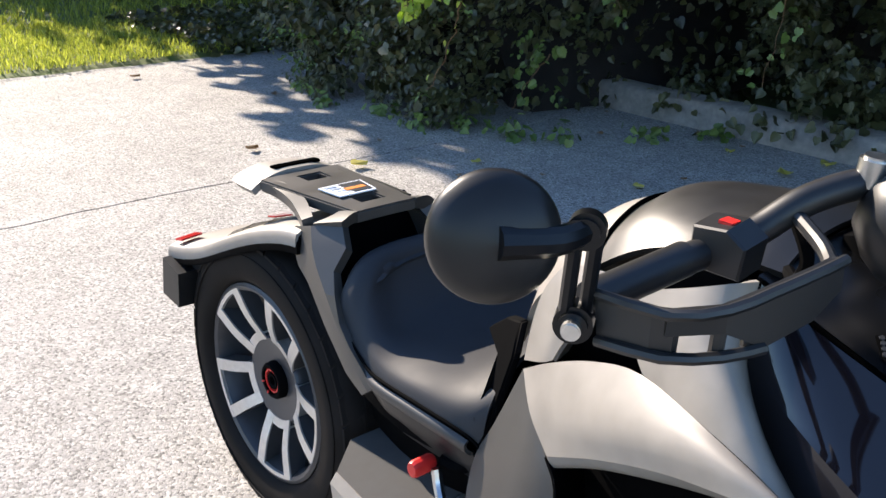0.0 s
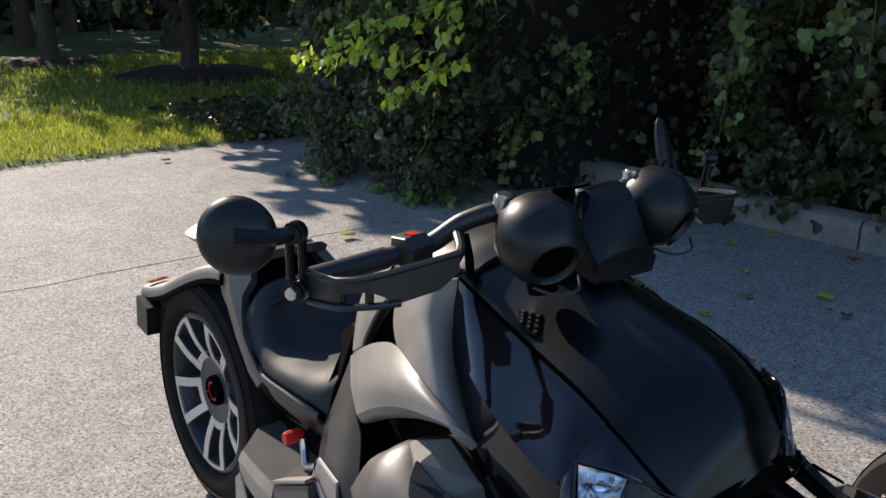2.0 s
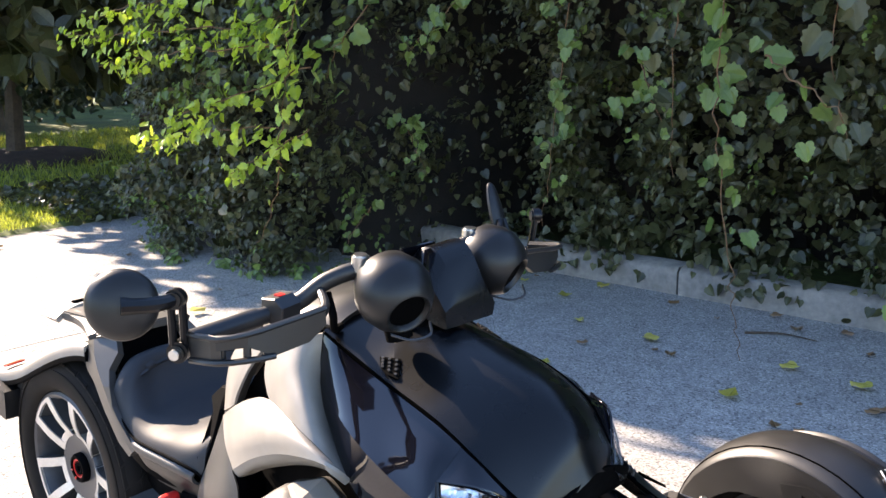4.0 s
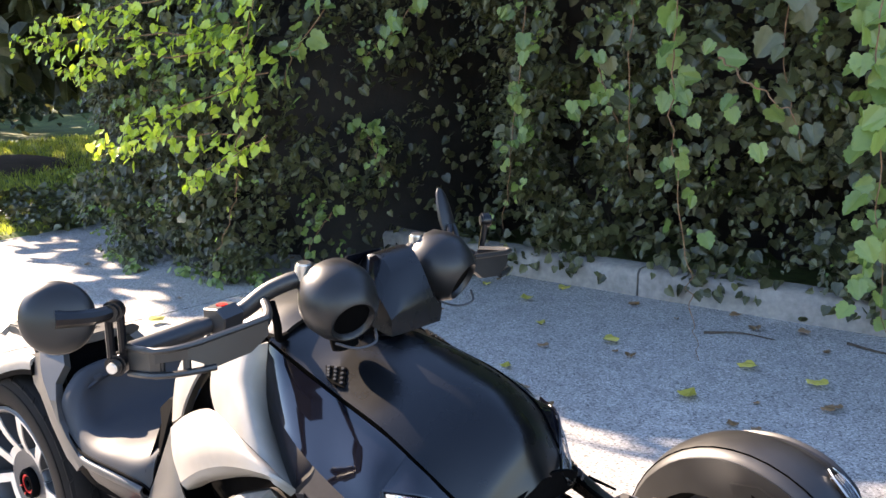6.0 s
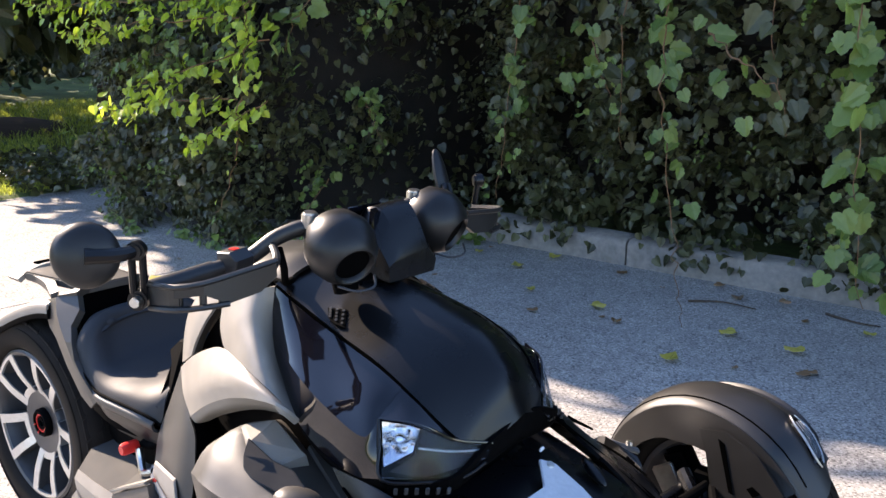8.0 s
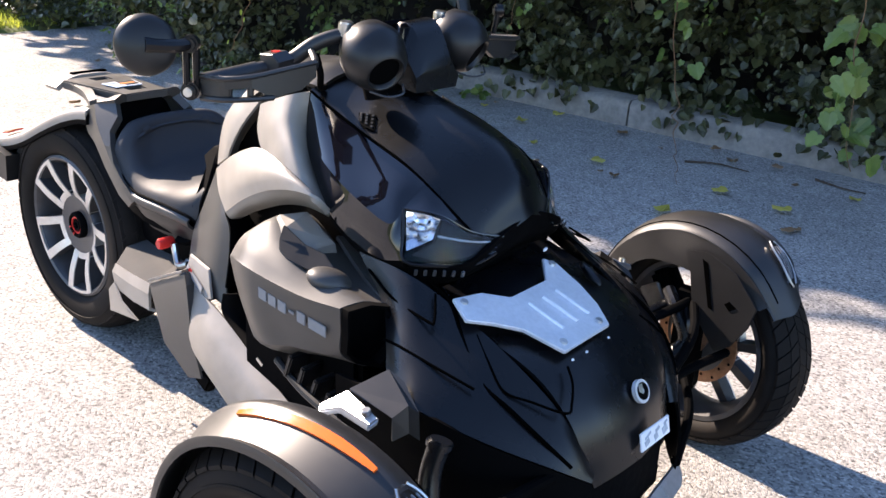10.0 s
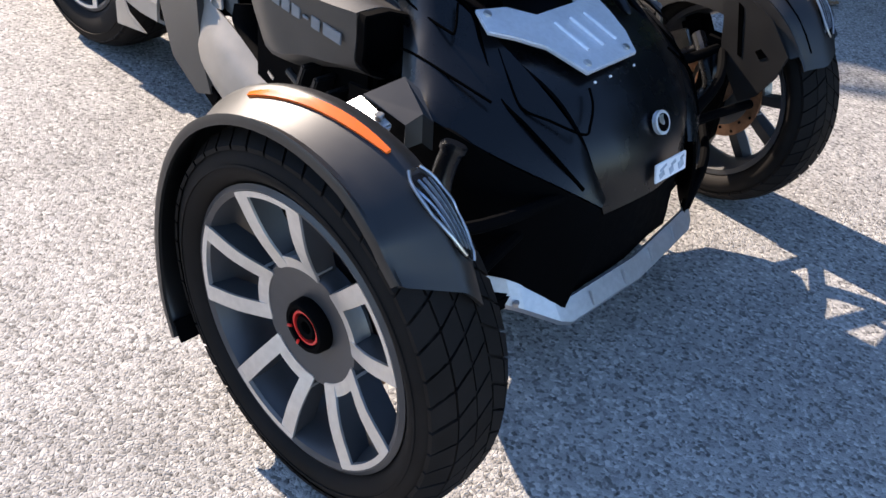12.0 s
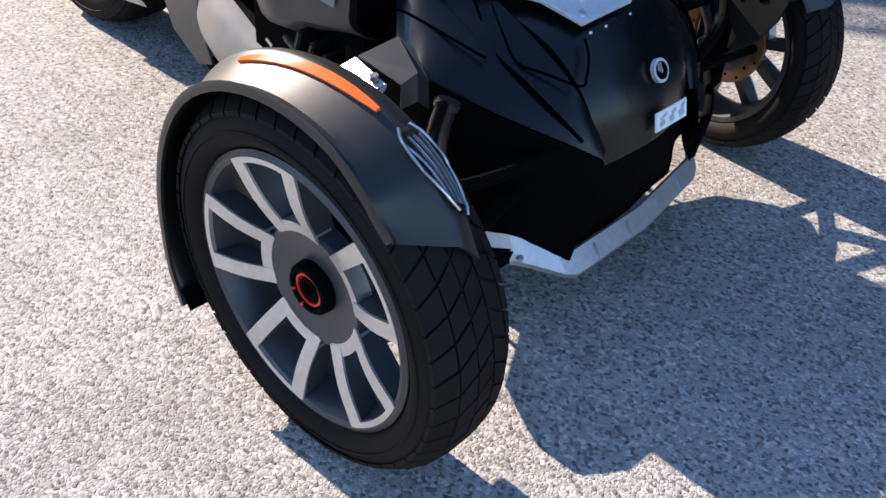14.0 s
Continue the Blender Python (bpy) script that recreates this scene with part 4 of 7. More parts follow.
# ---- front fenders ----
def fender(at, s, parent, size=1.0, steer=0.0, inner_half=1.0):
    """A mudguard over a front wheel. s = -1: right side of the vehicle (outer face towards -y), 1: left side."""
    f = new("fender")
    f.parent = parent
    f.matrix_local = pose(*at, 0, 0, steer) @ Matrix.Diagonal((size, size, size, 1))
    tagged(f, "matt black front mudguard with amber marker and clear lamp")

    def rim_out(a):
        return 0.272 + 0.024 * ease(35, 75, a) - 0.010 * ease(120, 170, a) + 0.016 * ease(180, 212, a)

    def section(a, lift=0.0):
        """Points across the mudguard, from its outer lip to its inner lip, at the angle a."""
        front, back = ease(62, 32, a), ease(150, 214, a)
        out = [(-0.086, rim_out(a)), (-0.084, rim_out(a) + 0.014), (-0.070, 0.303 + 0.004 * back), (-0.028, 0.322 - 0.004 * back), (-0.010, 0.330 - 0.004 * back), (0.035, 0.329 - 0.004 * back), (0.076, 0.316), (0.094, 0.302), (0.100, 0.288)]
        pts = []
        for y, r in out:
            y2 = y * (1 - 0.22 * front * (1 if y > 0 else 0.35)) * (inner_half if y > 0 else 1) - 0.004 * back
            rr = r - (1 - inner_half) * 0.9 * max(y, 0) - 0.02 * front * (1 if r > 0.30 else 0) + lift
            ang = radians(a + 13 * front * min(max((0.03 - y) / 0.116, 0), 1))
            pts.append((rr * math.cos(ang), -s * y2, rr * math.sin(ang)))
        return pts

    angles = [33, 38, 46, 56, 70, 85, 100, 115, 130, 145, 160, 175, 188, 200, 212]
    part("guard", panel([section(a) for a in angles], 0.005, 3, (0, 0, 0)), CHARCOAL, f, sharp=28)

    def strip(a0, a1, y0, y1, lift, mat, name, label, taper=0.35, n=12):
        rows = []
        for k in range(n + 1):
            t = k / n
            a = a0 + (a1 - a0) * t
            sec = catmull(section(a, lift), 6)
            wide = 1 - taper * abs(2 * t - 1) ** 3
            mid, half = (y0(t) + y1(t)) / 2, (y1(t) - y0(t)) / 2 * wide
            row = []
            for q in range(7):
                want = -s * (mid + half * (q / 3 - 1))
                best = min(range(len(sec) - 1), key=lambda i: abs((sec[i].y + sec[i + 1].y) / 2 - want))
                A, B = sec[best], sec[best + 1]
                u = (want - A.y) / (B.y - A.y) if abs(B.y - A.y) > 1e-6 else 0.5
                row.append(A.lerp(B, u))
            rows.append(row)
        return part(name, panel(rows, 0.012, 1, (0, 0, 0)), mat, f, label)

    if s < 0:
        strip(114, 71, lambda t: -0.041 + 0.017 * t, lambda t: -0.029 + 0.017 * t, 0.005, AMBER, "marker_lens", "amber marker lens", 0.5)
    low = lambda t: -0.031 + 0.021 * t
    wide = lambda t: 0.043 - 0.011 * t
    strip(64, 44, low, lambda t: low(t) + wide(t), 0.002, SMOKE, "lamp", "dark running lamp with pale light guides", 0.62)
    for u0, u1 in ((0.15, 0.21), (0.36, 0.42), (0.58, 0.64), (0.80, 0.86)):
        strip(62.5, 45.5, lambda t, u=u0: low(t) + wide(t) * u, lambda t, u=u1: low(t) + wide(t) * u, 0.0060, LAMPGREY, "light_guide", "pale light guide", 0.3)
    for u in (0.0, 1.0):
        edge = []
        for k in range(13):
            t = k / 12
            want = -s * (low(t) + wide(t) * (0.5 + (u - 0.5) * 1.08 * (1 - 0.62 * abs(2 * t - 1) ** 3)))
            sec = catmull(section(65 - 22 * t, 0.009), 6)
            edge.append(min(sec, key=lambda q: abs(q.y - want)))
        edge = [Vector((p.x, -s * (low(k / 12) + wide(k / 12) * (0.5 + (u - 0.5) * 1.08 * (1 - 0.62 * abs(k / 6 - 1) ** 3))), p.z)) for k, p in enumerate(edge)]
        part("lamp_rim", tube(edge, 0.0022, 6, 2), STEEL, f, "bright lamp edge")
    strip(65, 43, lambda t: low(t) - 0.003, lambda t: low(t) + wide(t) + 0.003, 0.009, LENS, "lens", "clear lamp lens", 0.62).visible_shadow = False
    # black line painted as a groove along the crown, and the bracket that carries the guard on the inner side
    seam = [Vector(section(a, 0.001)[6]) for a in range(40, 205, 8)]
    part("seam", tube(seam, 0.0018, 5, 1), GAP, f)
    wall = -s * (0.102 * inner_half + 0.009)

    def on_wall(a, r, off=0.0):
        return (r * math.cos(radians(a)), wall - s * off, r * math.sin(radians(a)))

    if s > 0:
        inner = []
        for a, depth in ((40, 0.02), (48, 0.05), (58, 0.075), (72, 0.09), (88, 0.09), (104, 0.085), (125, 0.066), (150, 0.058), (180, 0.050), (205, 0.035)):
            inner.append([((0.300 - depth * k) * math.cos(radians(a)), -s * (0.102 * inner_half + 0.010 * k), (0.300 - depth * k) * math.sin(radians(a))) for k in (0, 0.5, 1)])
        part("inner_guard", panel(inner, 0.004, 3, (0, s * 1.0, 0)), CHARCOAL, f, "inner side wall that carries the guard")
        # the bracket that reaches down to the hub, its long slot and small window painted black
        bracket = [on_wall(a, r) for a, r in ((92, 0.262), (86, 0.205), (80, 0.150), (66, 0.112), (36, 0.105), (16, 0.118), (22, 0.170), (33, 0.235), (41, 0.280), (60, 0.288), (78, 0.283))]
        part("guard_bracket", slab(bracket, (0, -s * 0.005, 0), 0.002), CHARCOAL, f, "broad bracket that carries the guard")
        for hole in (((80, 0.258), (76, 0.255), (56, 0.165), (60, 0.160)), ((52, 0.222), (46, 0.228), (47, 0.205), (53, 0.205))):
            part("slot", slab([on_wall(a, r, 0.0045) for a, r in hole], (0, -s * 0.002, 0), 0.0005), GAP, f, "black patch painted as a shaded slot in the guard")
    flap = [[(0.296 * math.cos(radians(a)), -s * y, 0.296 * math.sin(radians(a))) for y in (-0.086, -0.03, 0.03, 0.10 * inner_half)] for a in (207, 211, 214)]
    part("mud_flap", panel(flap, 0.004, 2, (0, 0, 0)), BLACK, f, "thin black rubber edge")
    return f


fender((0, -0.655, 0.29), -1, bike, inner_half=0.62)
fender((-0.097, 0.633, 0.2636), 1, bike, 0.909, -9.9)
SKEW[0] = 0.16


# ---- suspension and brakes at the front ----
for s, yw, xw in ((-1, -0.655, 0.0), (1, 0.640, -0.005)):
    k = -s
    susp = new("suspension")
    susp.parent = bike
    tagged(susp, "black double wishbone suspension with shock absorber")
    inn = yw - s * 0.085
    part("upright", loft([[(xw + dx, inn + dy, z) for dx, dy in ((-0.035, -0.02), (0.035, -0.02), (0.035, 0.02), (-0.035, 0.02))] for z in (0.17, 0.24, 0.31, 0.40)], 2), BLACK, susp, "black cast upright")
    for z0, z1, sp in ((0.38, 0.36, 0.12),) if s < 0 else ((0.20, 0.18, 0.16), (0.38, 0.36, 0.12)):
        for dx in (-sp, sp):
            part("wishbone", tube([(xw, inn, z0), (xw * 0.5 + dx * 0.45, (inn + s * 0.25) / 2, (z0 + z1) / 2), (dx - 0.05, s * 0.22, z1)], 0.011, 10, 4), BLACK, susp, "black tubular wishbone")
    if s < 0:
        part("shock", tube([(0.030, -0.485, 0.40), (0.016, -0.468, 0.455), (0.018, -0.450, 0.505)], 0.0165, 14, 3), SATIN, susp, "black shock absorber")
        part("shock_collar", disc((0.017, -0.452, 0.498), 0.020, 0.012, (0, 0.3, 1), 18, 0.002), SATIN, susp)
    else:
        part("link_arm", tube([(-0.06, inn - 0.02, 0.36), (-0.09, 0.46, 0.345), (-0.13, 0.34, 0.33)], 0.013, 10, 3), SATIN, susp, "black link arm")
        part("elbow_hose", tube([(-0.02, inn - 0.03, 0.37), (0.0, inn - 0.05, 0.345), (0.0, inn - 0.055, 0.29), (-0.03, inn - 0.08, 0.262), (-0.06, inn - 0.11, 0.262)], 0.015, 10, 6), SATIN, susp, "black rubber elbow hose")
    # added plate in the lower wishbone's place; its outline shapes the ground shadow
    plate_ = [(-0.24, 0.25), (-0.16, 0.40), (-0.09, 0.440), (-0.04, 0.465), (0.0, 0.465), (0.02, 0.440), (0.05, 0.40), (0.06, 0.25)]
    part("wishbone_shadow_plate", slab([(x, s * y, 0.165 + 0.02 * (y - 0.25)) for x, y in plate_], (0, 0, 0.03), 0.004), BLACK, susp, "black lower wishbone plate, shaped for the shadow it casts")
    part("tie_rod", tube([(xw + 0.10, inn - s * 0.01, 0.285), (xw + 0.06, s * 0.4, 0.29), (0.02, s * 0.2, 0.30)], 0.010, 8, 3), BLACK, susp)
    cal = part("caliper", box((xw - 0.085, yw - s * 0.02, 0.365), (0.065, 0.05, 0.095), (0, -32, 0), 0.012), BLACK, susp, "black brake caliper")
    part("caliper_plate", box((xw - 0.110, yw - s * 0.052, 0.335), (0.055, 0.012, 0.07), (0, -32, 0), 0.004), STEEL, cal, "bright caliper plate")
    for dz in (0.0, 0.035):
        part("bolt", disc((xw + 0.042, yw - s * 0.062, 0.30 + dz), 0.009, 0.012, (0, 1, 0), 12), STEEL, susp, "bright steel bolt")
    part("brake_hose", tube([(xw - 0.06, inn - s * 0.015, 0.39), (xw - 0.02, inn - s * 0.05, 0.36), (xw + 0.01, inn - s * 0.06, 0.30), (xw - 0.03, inn - s * 0.10, 0.25)], 0.016, 10, 6), SATIN, susp, "black rubber hose")
    part("hub_carrier", revolve([(0.046, -0.012), (0.046, 0.012), (0.028, 0.016), (0.028, -0.016)], 30, (xw, inn + s * 0.015, 0.288)), RUST, susp, "rusty steel hub carrier")


# ---- nose ----
def both(name, rows, mat, thick=0.006, n=4, inward=(-0.5, 0, 0.45), label="", parent=None):
    """The same panel on the right and on the left."""
    made = []
    for r in (rows, mirrored(rows)):
        made.append(part(name, panel(r, thick, n, inward), mat, parent or bike, label))
    return made


# centre of the nose, widening below into the chin
def nose_row(x, z, half, crown):
    return [(x - crown * 0.8, -half, z - crown * 0.6), (x - crown * 0.15, -half * 0.62, z - crown * 0.1), (x, 0, z), (x - crown * 0.15, half * 0.62, z - crown * 0.1), (x - crown * 0.8, half, z - crown * 0.6)]


part("nose_cover", panel([nose_row(-0.24, 0.575, 0.20, 0.012), nose_row(-0.10, 0.540, 0.195, 0.012), nose_row(0.0, 0.505, 0.185, 0.014), nose_row(0.062, 0.455, 0.175, 0.018), nose_row(0.095, 0.40, 0.165, 0.02), nose_row(0.112, 0.345, 0.150, 0.022), nose_row(0.118, 0.325, 0.145, 0.022)], 0.008, 4, (-0.5, 0, 0.3)), SATIN, bike, "satin black nose cover")
# side of the nose: from the face edge out to the ridge over the suspension
both("nose_side", [[(-0.374, -0.240, 0.622), (-0.290, -0.264, 0.560), (-0.244, -0.299, 0.515), (-0.195, -0.346, 0.462)],
                   [(-0.26, -0.238, 0.616), (-0.220, -0.276, 0.560), (-0.190, -0.316, 0.512), (-0.155, -0.354, 0.463)],
                   [(-0.19, -0.212, 0.580), (-0.16, -0.262, 0.540), (-0.125, -0.310, 0.50), (-0.107, -0.362, 0.462)],
                   [(-0.07, -0.200, 0.525), (-0.045, -0.240, 0.490), (-0.02, -0.280, 0.455), (-0.01, -0.312, 0.425)],
                   [(0.045, -0.176, 0.440), (0.060, -0.195, 0.42), (0.070, -0.215, 0.40), (0.075, -0.235, 0.380)],
                   [(0.100, -0.150, 0.345), (0.105, -0.158, 0.345), (0.108, -0.166, 0.343), (0.110, -0.172, 0.340)]], SATIN, 0.007, 4, (-0.6, 0, 0.2), "satin black side of the nose")
# under the ridge: near-black, deep shade put into the colour
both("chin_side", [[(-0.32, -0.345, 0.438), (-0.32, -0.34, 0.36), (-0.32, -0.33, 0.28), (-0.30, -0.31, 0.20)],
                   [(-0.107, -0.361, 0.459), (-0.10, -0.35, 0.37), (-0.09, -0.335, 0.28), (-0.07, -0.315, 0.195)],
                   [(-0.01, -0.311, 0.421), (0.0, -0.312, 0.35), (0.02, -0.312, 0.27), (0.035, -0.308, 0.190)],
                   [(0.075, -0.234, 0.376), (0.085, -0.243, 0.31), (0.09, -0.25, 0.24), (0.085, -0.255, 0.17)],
                   [(0.110, -0.172, 0.336), (0.118, -0.19, 0.28), (0.118, -0.21, 0.22), (0.112, -0.222, 0.160)]], BLACK, 0.006, 4, (-0.6, 0, 0.2), "black lower nose with its shade put into the colour")
# added box: keeps lit ground from showing through the chin
part("chin_filler", box((-0.008, 0.0, 0.235), (0.146, 0.46, 0.19), (0, 0, 0), 0.01), BLACK, bike, "black box added to fill the lower nose")
part("mouth", panel([[(0.085, y, z) for z in (0.345, 0.25, 0.15)] for y in (-0.18, -0.06, 0.06, 0.18)], 0.01, 2, (-1, 0, 0.2)), BLACK, bike, "black sheet painted as the shade of an open intake under the nose")
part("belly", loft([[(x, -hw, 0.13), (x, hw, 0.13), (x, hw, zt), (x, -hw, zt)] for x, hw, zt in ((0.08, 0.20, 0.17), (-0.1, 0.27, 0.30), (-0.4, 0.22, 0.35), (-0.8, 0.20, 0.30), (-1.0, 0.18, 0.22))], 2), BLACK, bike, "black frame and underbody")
# black lines that paint the shade of grooves between the side panels
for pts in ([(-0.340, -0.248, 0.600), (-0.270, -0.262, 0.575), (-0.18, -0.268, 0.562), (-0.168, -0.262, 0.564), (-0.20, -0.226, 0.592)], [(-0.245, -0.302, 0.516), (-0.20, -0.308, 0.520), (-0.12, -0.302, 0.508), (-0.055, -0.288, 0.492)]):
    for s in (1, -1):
        part("panel_gap", tube([(x, s * (y - 0.001), z + 0.001) for x, y, z in pts], 0.0024, 6, 5), GAP, bike, "black line painted as the shade of a gap between panels")
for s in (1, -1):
    part("face_groove", tube([(-0.235, s * -0.208, 0.600), (-0.183, s * -0.208, 0.578), (-0.136, s * -0.230, 0.542), (-0.066, s * -0.258, 0.490), (-0.007, s * -0.254, 0.462), (0.048, s * -0.236, 0.422), (0.088, s * -0.205, 0.375)], 0.0036, 8, 5), GAP, bike, "black line painted as a deep shaded groove along the nose")
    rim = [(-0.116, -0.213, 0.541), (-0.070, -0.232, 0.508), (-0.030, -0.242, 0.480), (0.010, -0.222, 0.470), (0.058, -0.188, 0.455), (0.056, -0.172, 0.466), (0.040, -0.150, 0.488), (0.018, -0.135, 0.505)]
    part("nose_recess", tube([(x, s * y, z + 0.0005) for x, y, z in rim], 0.0022, 8, 4), GAP, bike, "black line painted as the shade of a recess in the nose")
    part("vent", dome((-0.10, s * -0.140, 0.551), (0.035, 0.012, 0.010), (0, 20, 20 * s), 16), SATIN, bike, "small oval vent")

# silver plate with three pressed ribs and bolts
plate_z = lambda x: 0.5935 - (x + 0.22) * 0.36 + 0.004
outline = [(-0.177, -0.212), (-0.128, -0.232), (-0.100, -0.190), (-0.067, -0.152), (0.002, -0.125), (0.002, 0.022), (-0.040, 0.052), (-0.088, 0.068), (-0.150, 0.076), (-0.174, 0.058), (-0.134, 0.004), (-0.134, -0.105), (-0.166, -0.150)]
plate = part("nose_plate", slab([(x, y, plate_z(x)) for x, y in outline], (0.0028, 0, 0.0075), 0.002), SILVER, bike, "brushed aluminium nose plate with pressed ribs", sharp=25)
for y in (-0.082, -0.040, 0.002):
    part("rib", tube([(x, y + (x + 0.08) * 0.12, plate_z(x) + 0.0075) for x in (-0.105, -0.085, -0.055, -0.035)], 0.0042, 8, 3), SILVER, plate)
for x, y in ((-0.158, -0.200), (-0.012, -0.108), (-0.012, 0.008), (-0.150, 0.062)):
    part("bolt", disc((x, y, plate_z(x) + 0.0095), 0.0075, 0.005, (0.35, 0, 1), 14), STEEL, plate, "steel bolt")
for x, y in ((0.012, -0.112), (0.012, -0.070), (0.012, 0.005)):
    part("clip", box((x, y, plate_z(x) - 0.006), (0.004, 0.005, 0.004), bevel=0.001), WHITE, bike, "small pale clip")

SKEW[0] = 0.0
# round emblem: ring with a plain wedge, and the paper label under it
emblem = part("emblem", revolve([(0.0, -0.004), (0.021, -0.004), (0.021, 0.004), (0.0, 0.004)], 32, closed=False), SILVER, bike, "round silver emblem")
emblem.matrix_local = look((0.0865, 0.0, 0.4345), (0.0865 + 0.88, 0.0, 0.4345 + 0.47)) @ pose(0, 0, 0, 90, 0, 0)
part("emblem_field", revolve([(0.005, -0.0055), (0.0155, -0.0055), (0.0155, -0.003), (0.005, -0.003)], 32), BLACK, emblem, "black field with a plain wedge")
part("emblem_mark", slab([(-0.003, -0.0062, -0.014), (0.009, -0.0062, -0.014), (0.012, -0.0062, -0.003), (0.002, -0.0062, 0.005)], (0, 0.002, 0), 0.0006), STEEL, emblem)
label_m = look((0.1095, 0.010, 0.358), (0.1095 + 1, 0.010, 0.358 + 0.22))
lab = part("label", slab([(-0.048, -0.017, 0), (0.048, -0.017, 0), (0.048, 0.017, 0), (-0.048, 0.017, 0)], (0, 0, 0.004), 0.001), WHITE, bike, "white paper label with grey printed marks")
lab.matrix_local = label_m @ pose(0, 0, -0.006, 0, 180, 0) @ pose(0, 0, 0.002, 0, 0, 0)
for k, (x, y, w_, h_) in enumerate(((-0.030, -0.006, 0.015, 0.013), (-0.026, 0.009, 0.020, 0.006), (0.0, -0.006, 0.012, 0.016), (0.006, 0.009, 0.014, 0.008), (0.030, -0.004, 0.016, 0.018), (0.034, 0.012, 0.012, 0.005))):
    part("print_bar", box((x, y * 0.75, 0.0045), (w_, h_ * 0.75, 0.001), (0, 0, 20), 0), STICKER, lab)

SKEW[0] = 0.16
# aluminium skid along the chin
ends = [(0.030, -0.335), (0.062, -0.308), (0.076, -0.292), (0.116, -0.238), (0.124, -0.215), (0.125, 0.0), (0.128, 0.215), (0.120, 0.238), (0.076, 0.292), (0.062, 0.308), (0.030, 0.335)]
rings = []
for x, y in ends:
    lift = 0.046 * ease(0.20, 0.33, abs(y))
    tall = 0.042 + 0.010 * ease(0.27, 0.30, abs(y))
    rings.append([(x - 0.010, y, 0.128 + lift), (x, y, 0.124 + lift), (x + 0.004, y, 0.134 + lift), (x - 0.020, y, 0.124 + tall + lift), (x - 0.025, y, 0.123 + tall + lift)])
skid = part("skid_plate", loft(rings, 1), DULL, bike, "bent aluminium skid plate", sharp=12)
for y in (-0.15, -0.05, 0.05, 0.15):
    part("rib", box((0.117, y, 0.150), (0.010, 0.003, 0.026), (0, -30, 0), 0.001), DULL, skid)
for s in (-1, 1):
    part("bolt", disc((0.070, s * 0.306, 0.183), 0.0048, 0.014, (0.4, s * 0.7, 0.1), 12), STEEL, skid, "bolt head")


# ---- hood, gloss side covers and headlights ----
def hood_row(x, half, edge, crown):
    rise = crown - edge
    right = [(x, -half, edge), (x + 0.004, -half * 0.70, edge + rise * 0.42), (x + 0.008, -half * 0.36, edge + rise * 0.78)]
    return right + [(x + 0.010, 0, crown)] + [(a, -b, c) for a, b, c in reversed(right)]


part("hood", panel([hood_row(-0.618, 0.141, 0.860, 0.880), hood_row(-0.547, 0.136, 0.829, 0.873), hood_row(-0.453, 0.142, 0.801, 0.862), hood_row(-0.352, 0.150, 0.775, 0.839), hood_row(-0.269, 0.150, 0.735, 0.806), hood_row(-0.213, 0.127, 0.684, 0.760), hood_row(-0.194, 0.100, 0.668, 0.716), hood_row(-0.182, 0.070, 0.661, 0.690)], 0.007, 4, (-0.4, 0, 0.6)), SATIN, bike, "long satin black hood")
for s in (1, -1):
    part("hood_seam", tube([(-0.610, s * -0.145, 0.857), (-0.547, s * -0.140, 0.827), (-0.453, s * -0.146, 0.799), (-0.352, s * -0.154, 0.773), (-0.269, s * -0.154, 0.733), (-0.213, s * -0.130, 0.682)], 0.0026, 8, 5), GAP, bike, "black line painted as the shade of the gap beside the hood")
    lift = Vector((0.30, s * -0.373, 0.878))
    patch = [Vector((x, s * -y, z)) + lift * 0.0015 for x, y, z in ((-0.507, 0.119, 0.830), (-0.477, 0.101, 0.828), (-0.452, 0.131, 0.806), (-0.474, 0.136, 0.811), (-0.492, 0.132, 0.818))]
    gr = part("hood_grille", slab(patch, lift * 0.003, 0.001), BLACK, bike, "small black hexagon grille")
    for i in range(4):
        for j in range(3):
            q = patch[0].lerp(patch[1], 0.15 + 0.33 * j).lerp(patch[4].lerp(patch[2], 0.1 + 0.35 * j), 0.12 + 0.24 * i)
            part("cell", disc(q + lift * 0.0035, 0.0026, 0.002, lift, 6, 0), DARKALLOY, gr)
cover = [[(-0.610, -0.147, 0.855), (-0.611, -0.155, 0.812), (-0.601, -0.167, 0.777), (-0.560, -0.186, 0.719)],
         [(-0.545, -0.143, 0.825), (-0.513, -0.185, 0.776), (-0.485, -0.212, 0.743), (-0.468, -0.229, 0.671)],
         [(-0.451, -0.149, 0.798), (-0.413, -0.200, 0.747), (-0.386, -0.232, 0.713), (-0.389, -0.236, 0.634)],
         [(-0.350, -0.157, 0.772), (-0.327, -0.203, 0.738), (-0.309, -0.235, 0.692), (-0.320, -0.240, 0.625)],
         [(-0.296, -0.160, 0.752), (-0.298, -0.188, 0.730), (-0.297, -0.214, 0.710), (-0.268, -0.241, 0.637)]]
both("gloss_cover", [r[:3] for r in cover], PIANO, 0.006, 5, (-0.4, 0, 0.6), "gloss black painted side cover with sharp reflections")
both("lower_gloss_cover", [[r[2], tuple((a + b) / 2 + c for a, b, c in zip(r[2], r[3], (0, -0.003, -0.002))), r[3]] for r in cover], PIANO, 0.006, 5, (-0.4, 0, 0.6), "gloss black lower facet of the side cover")
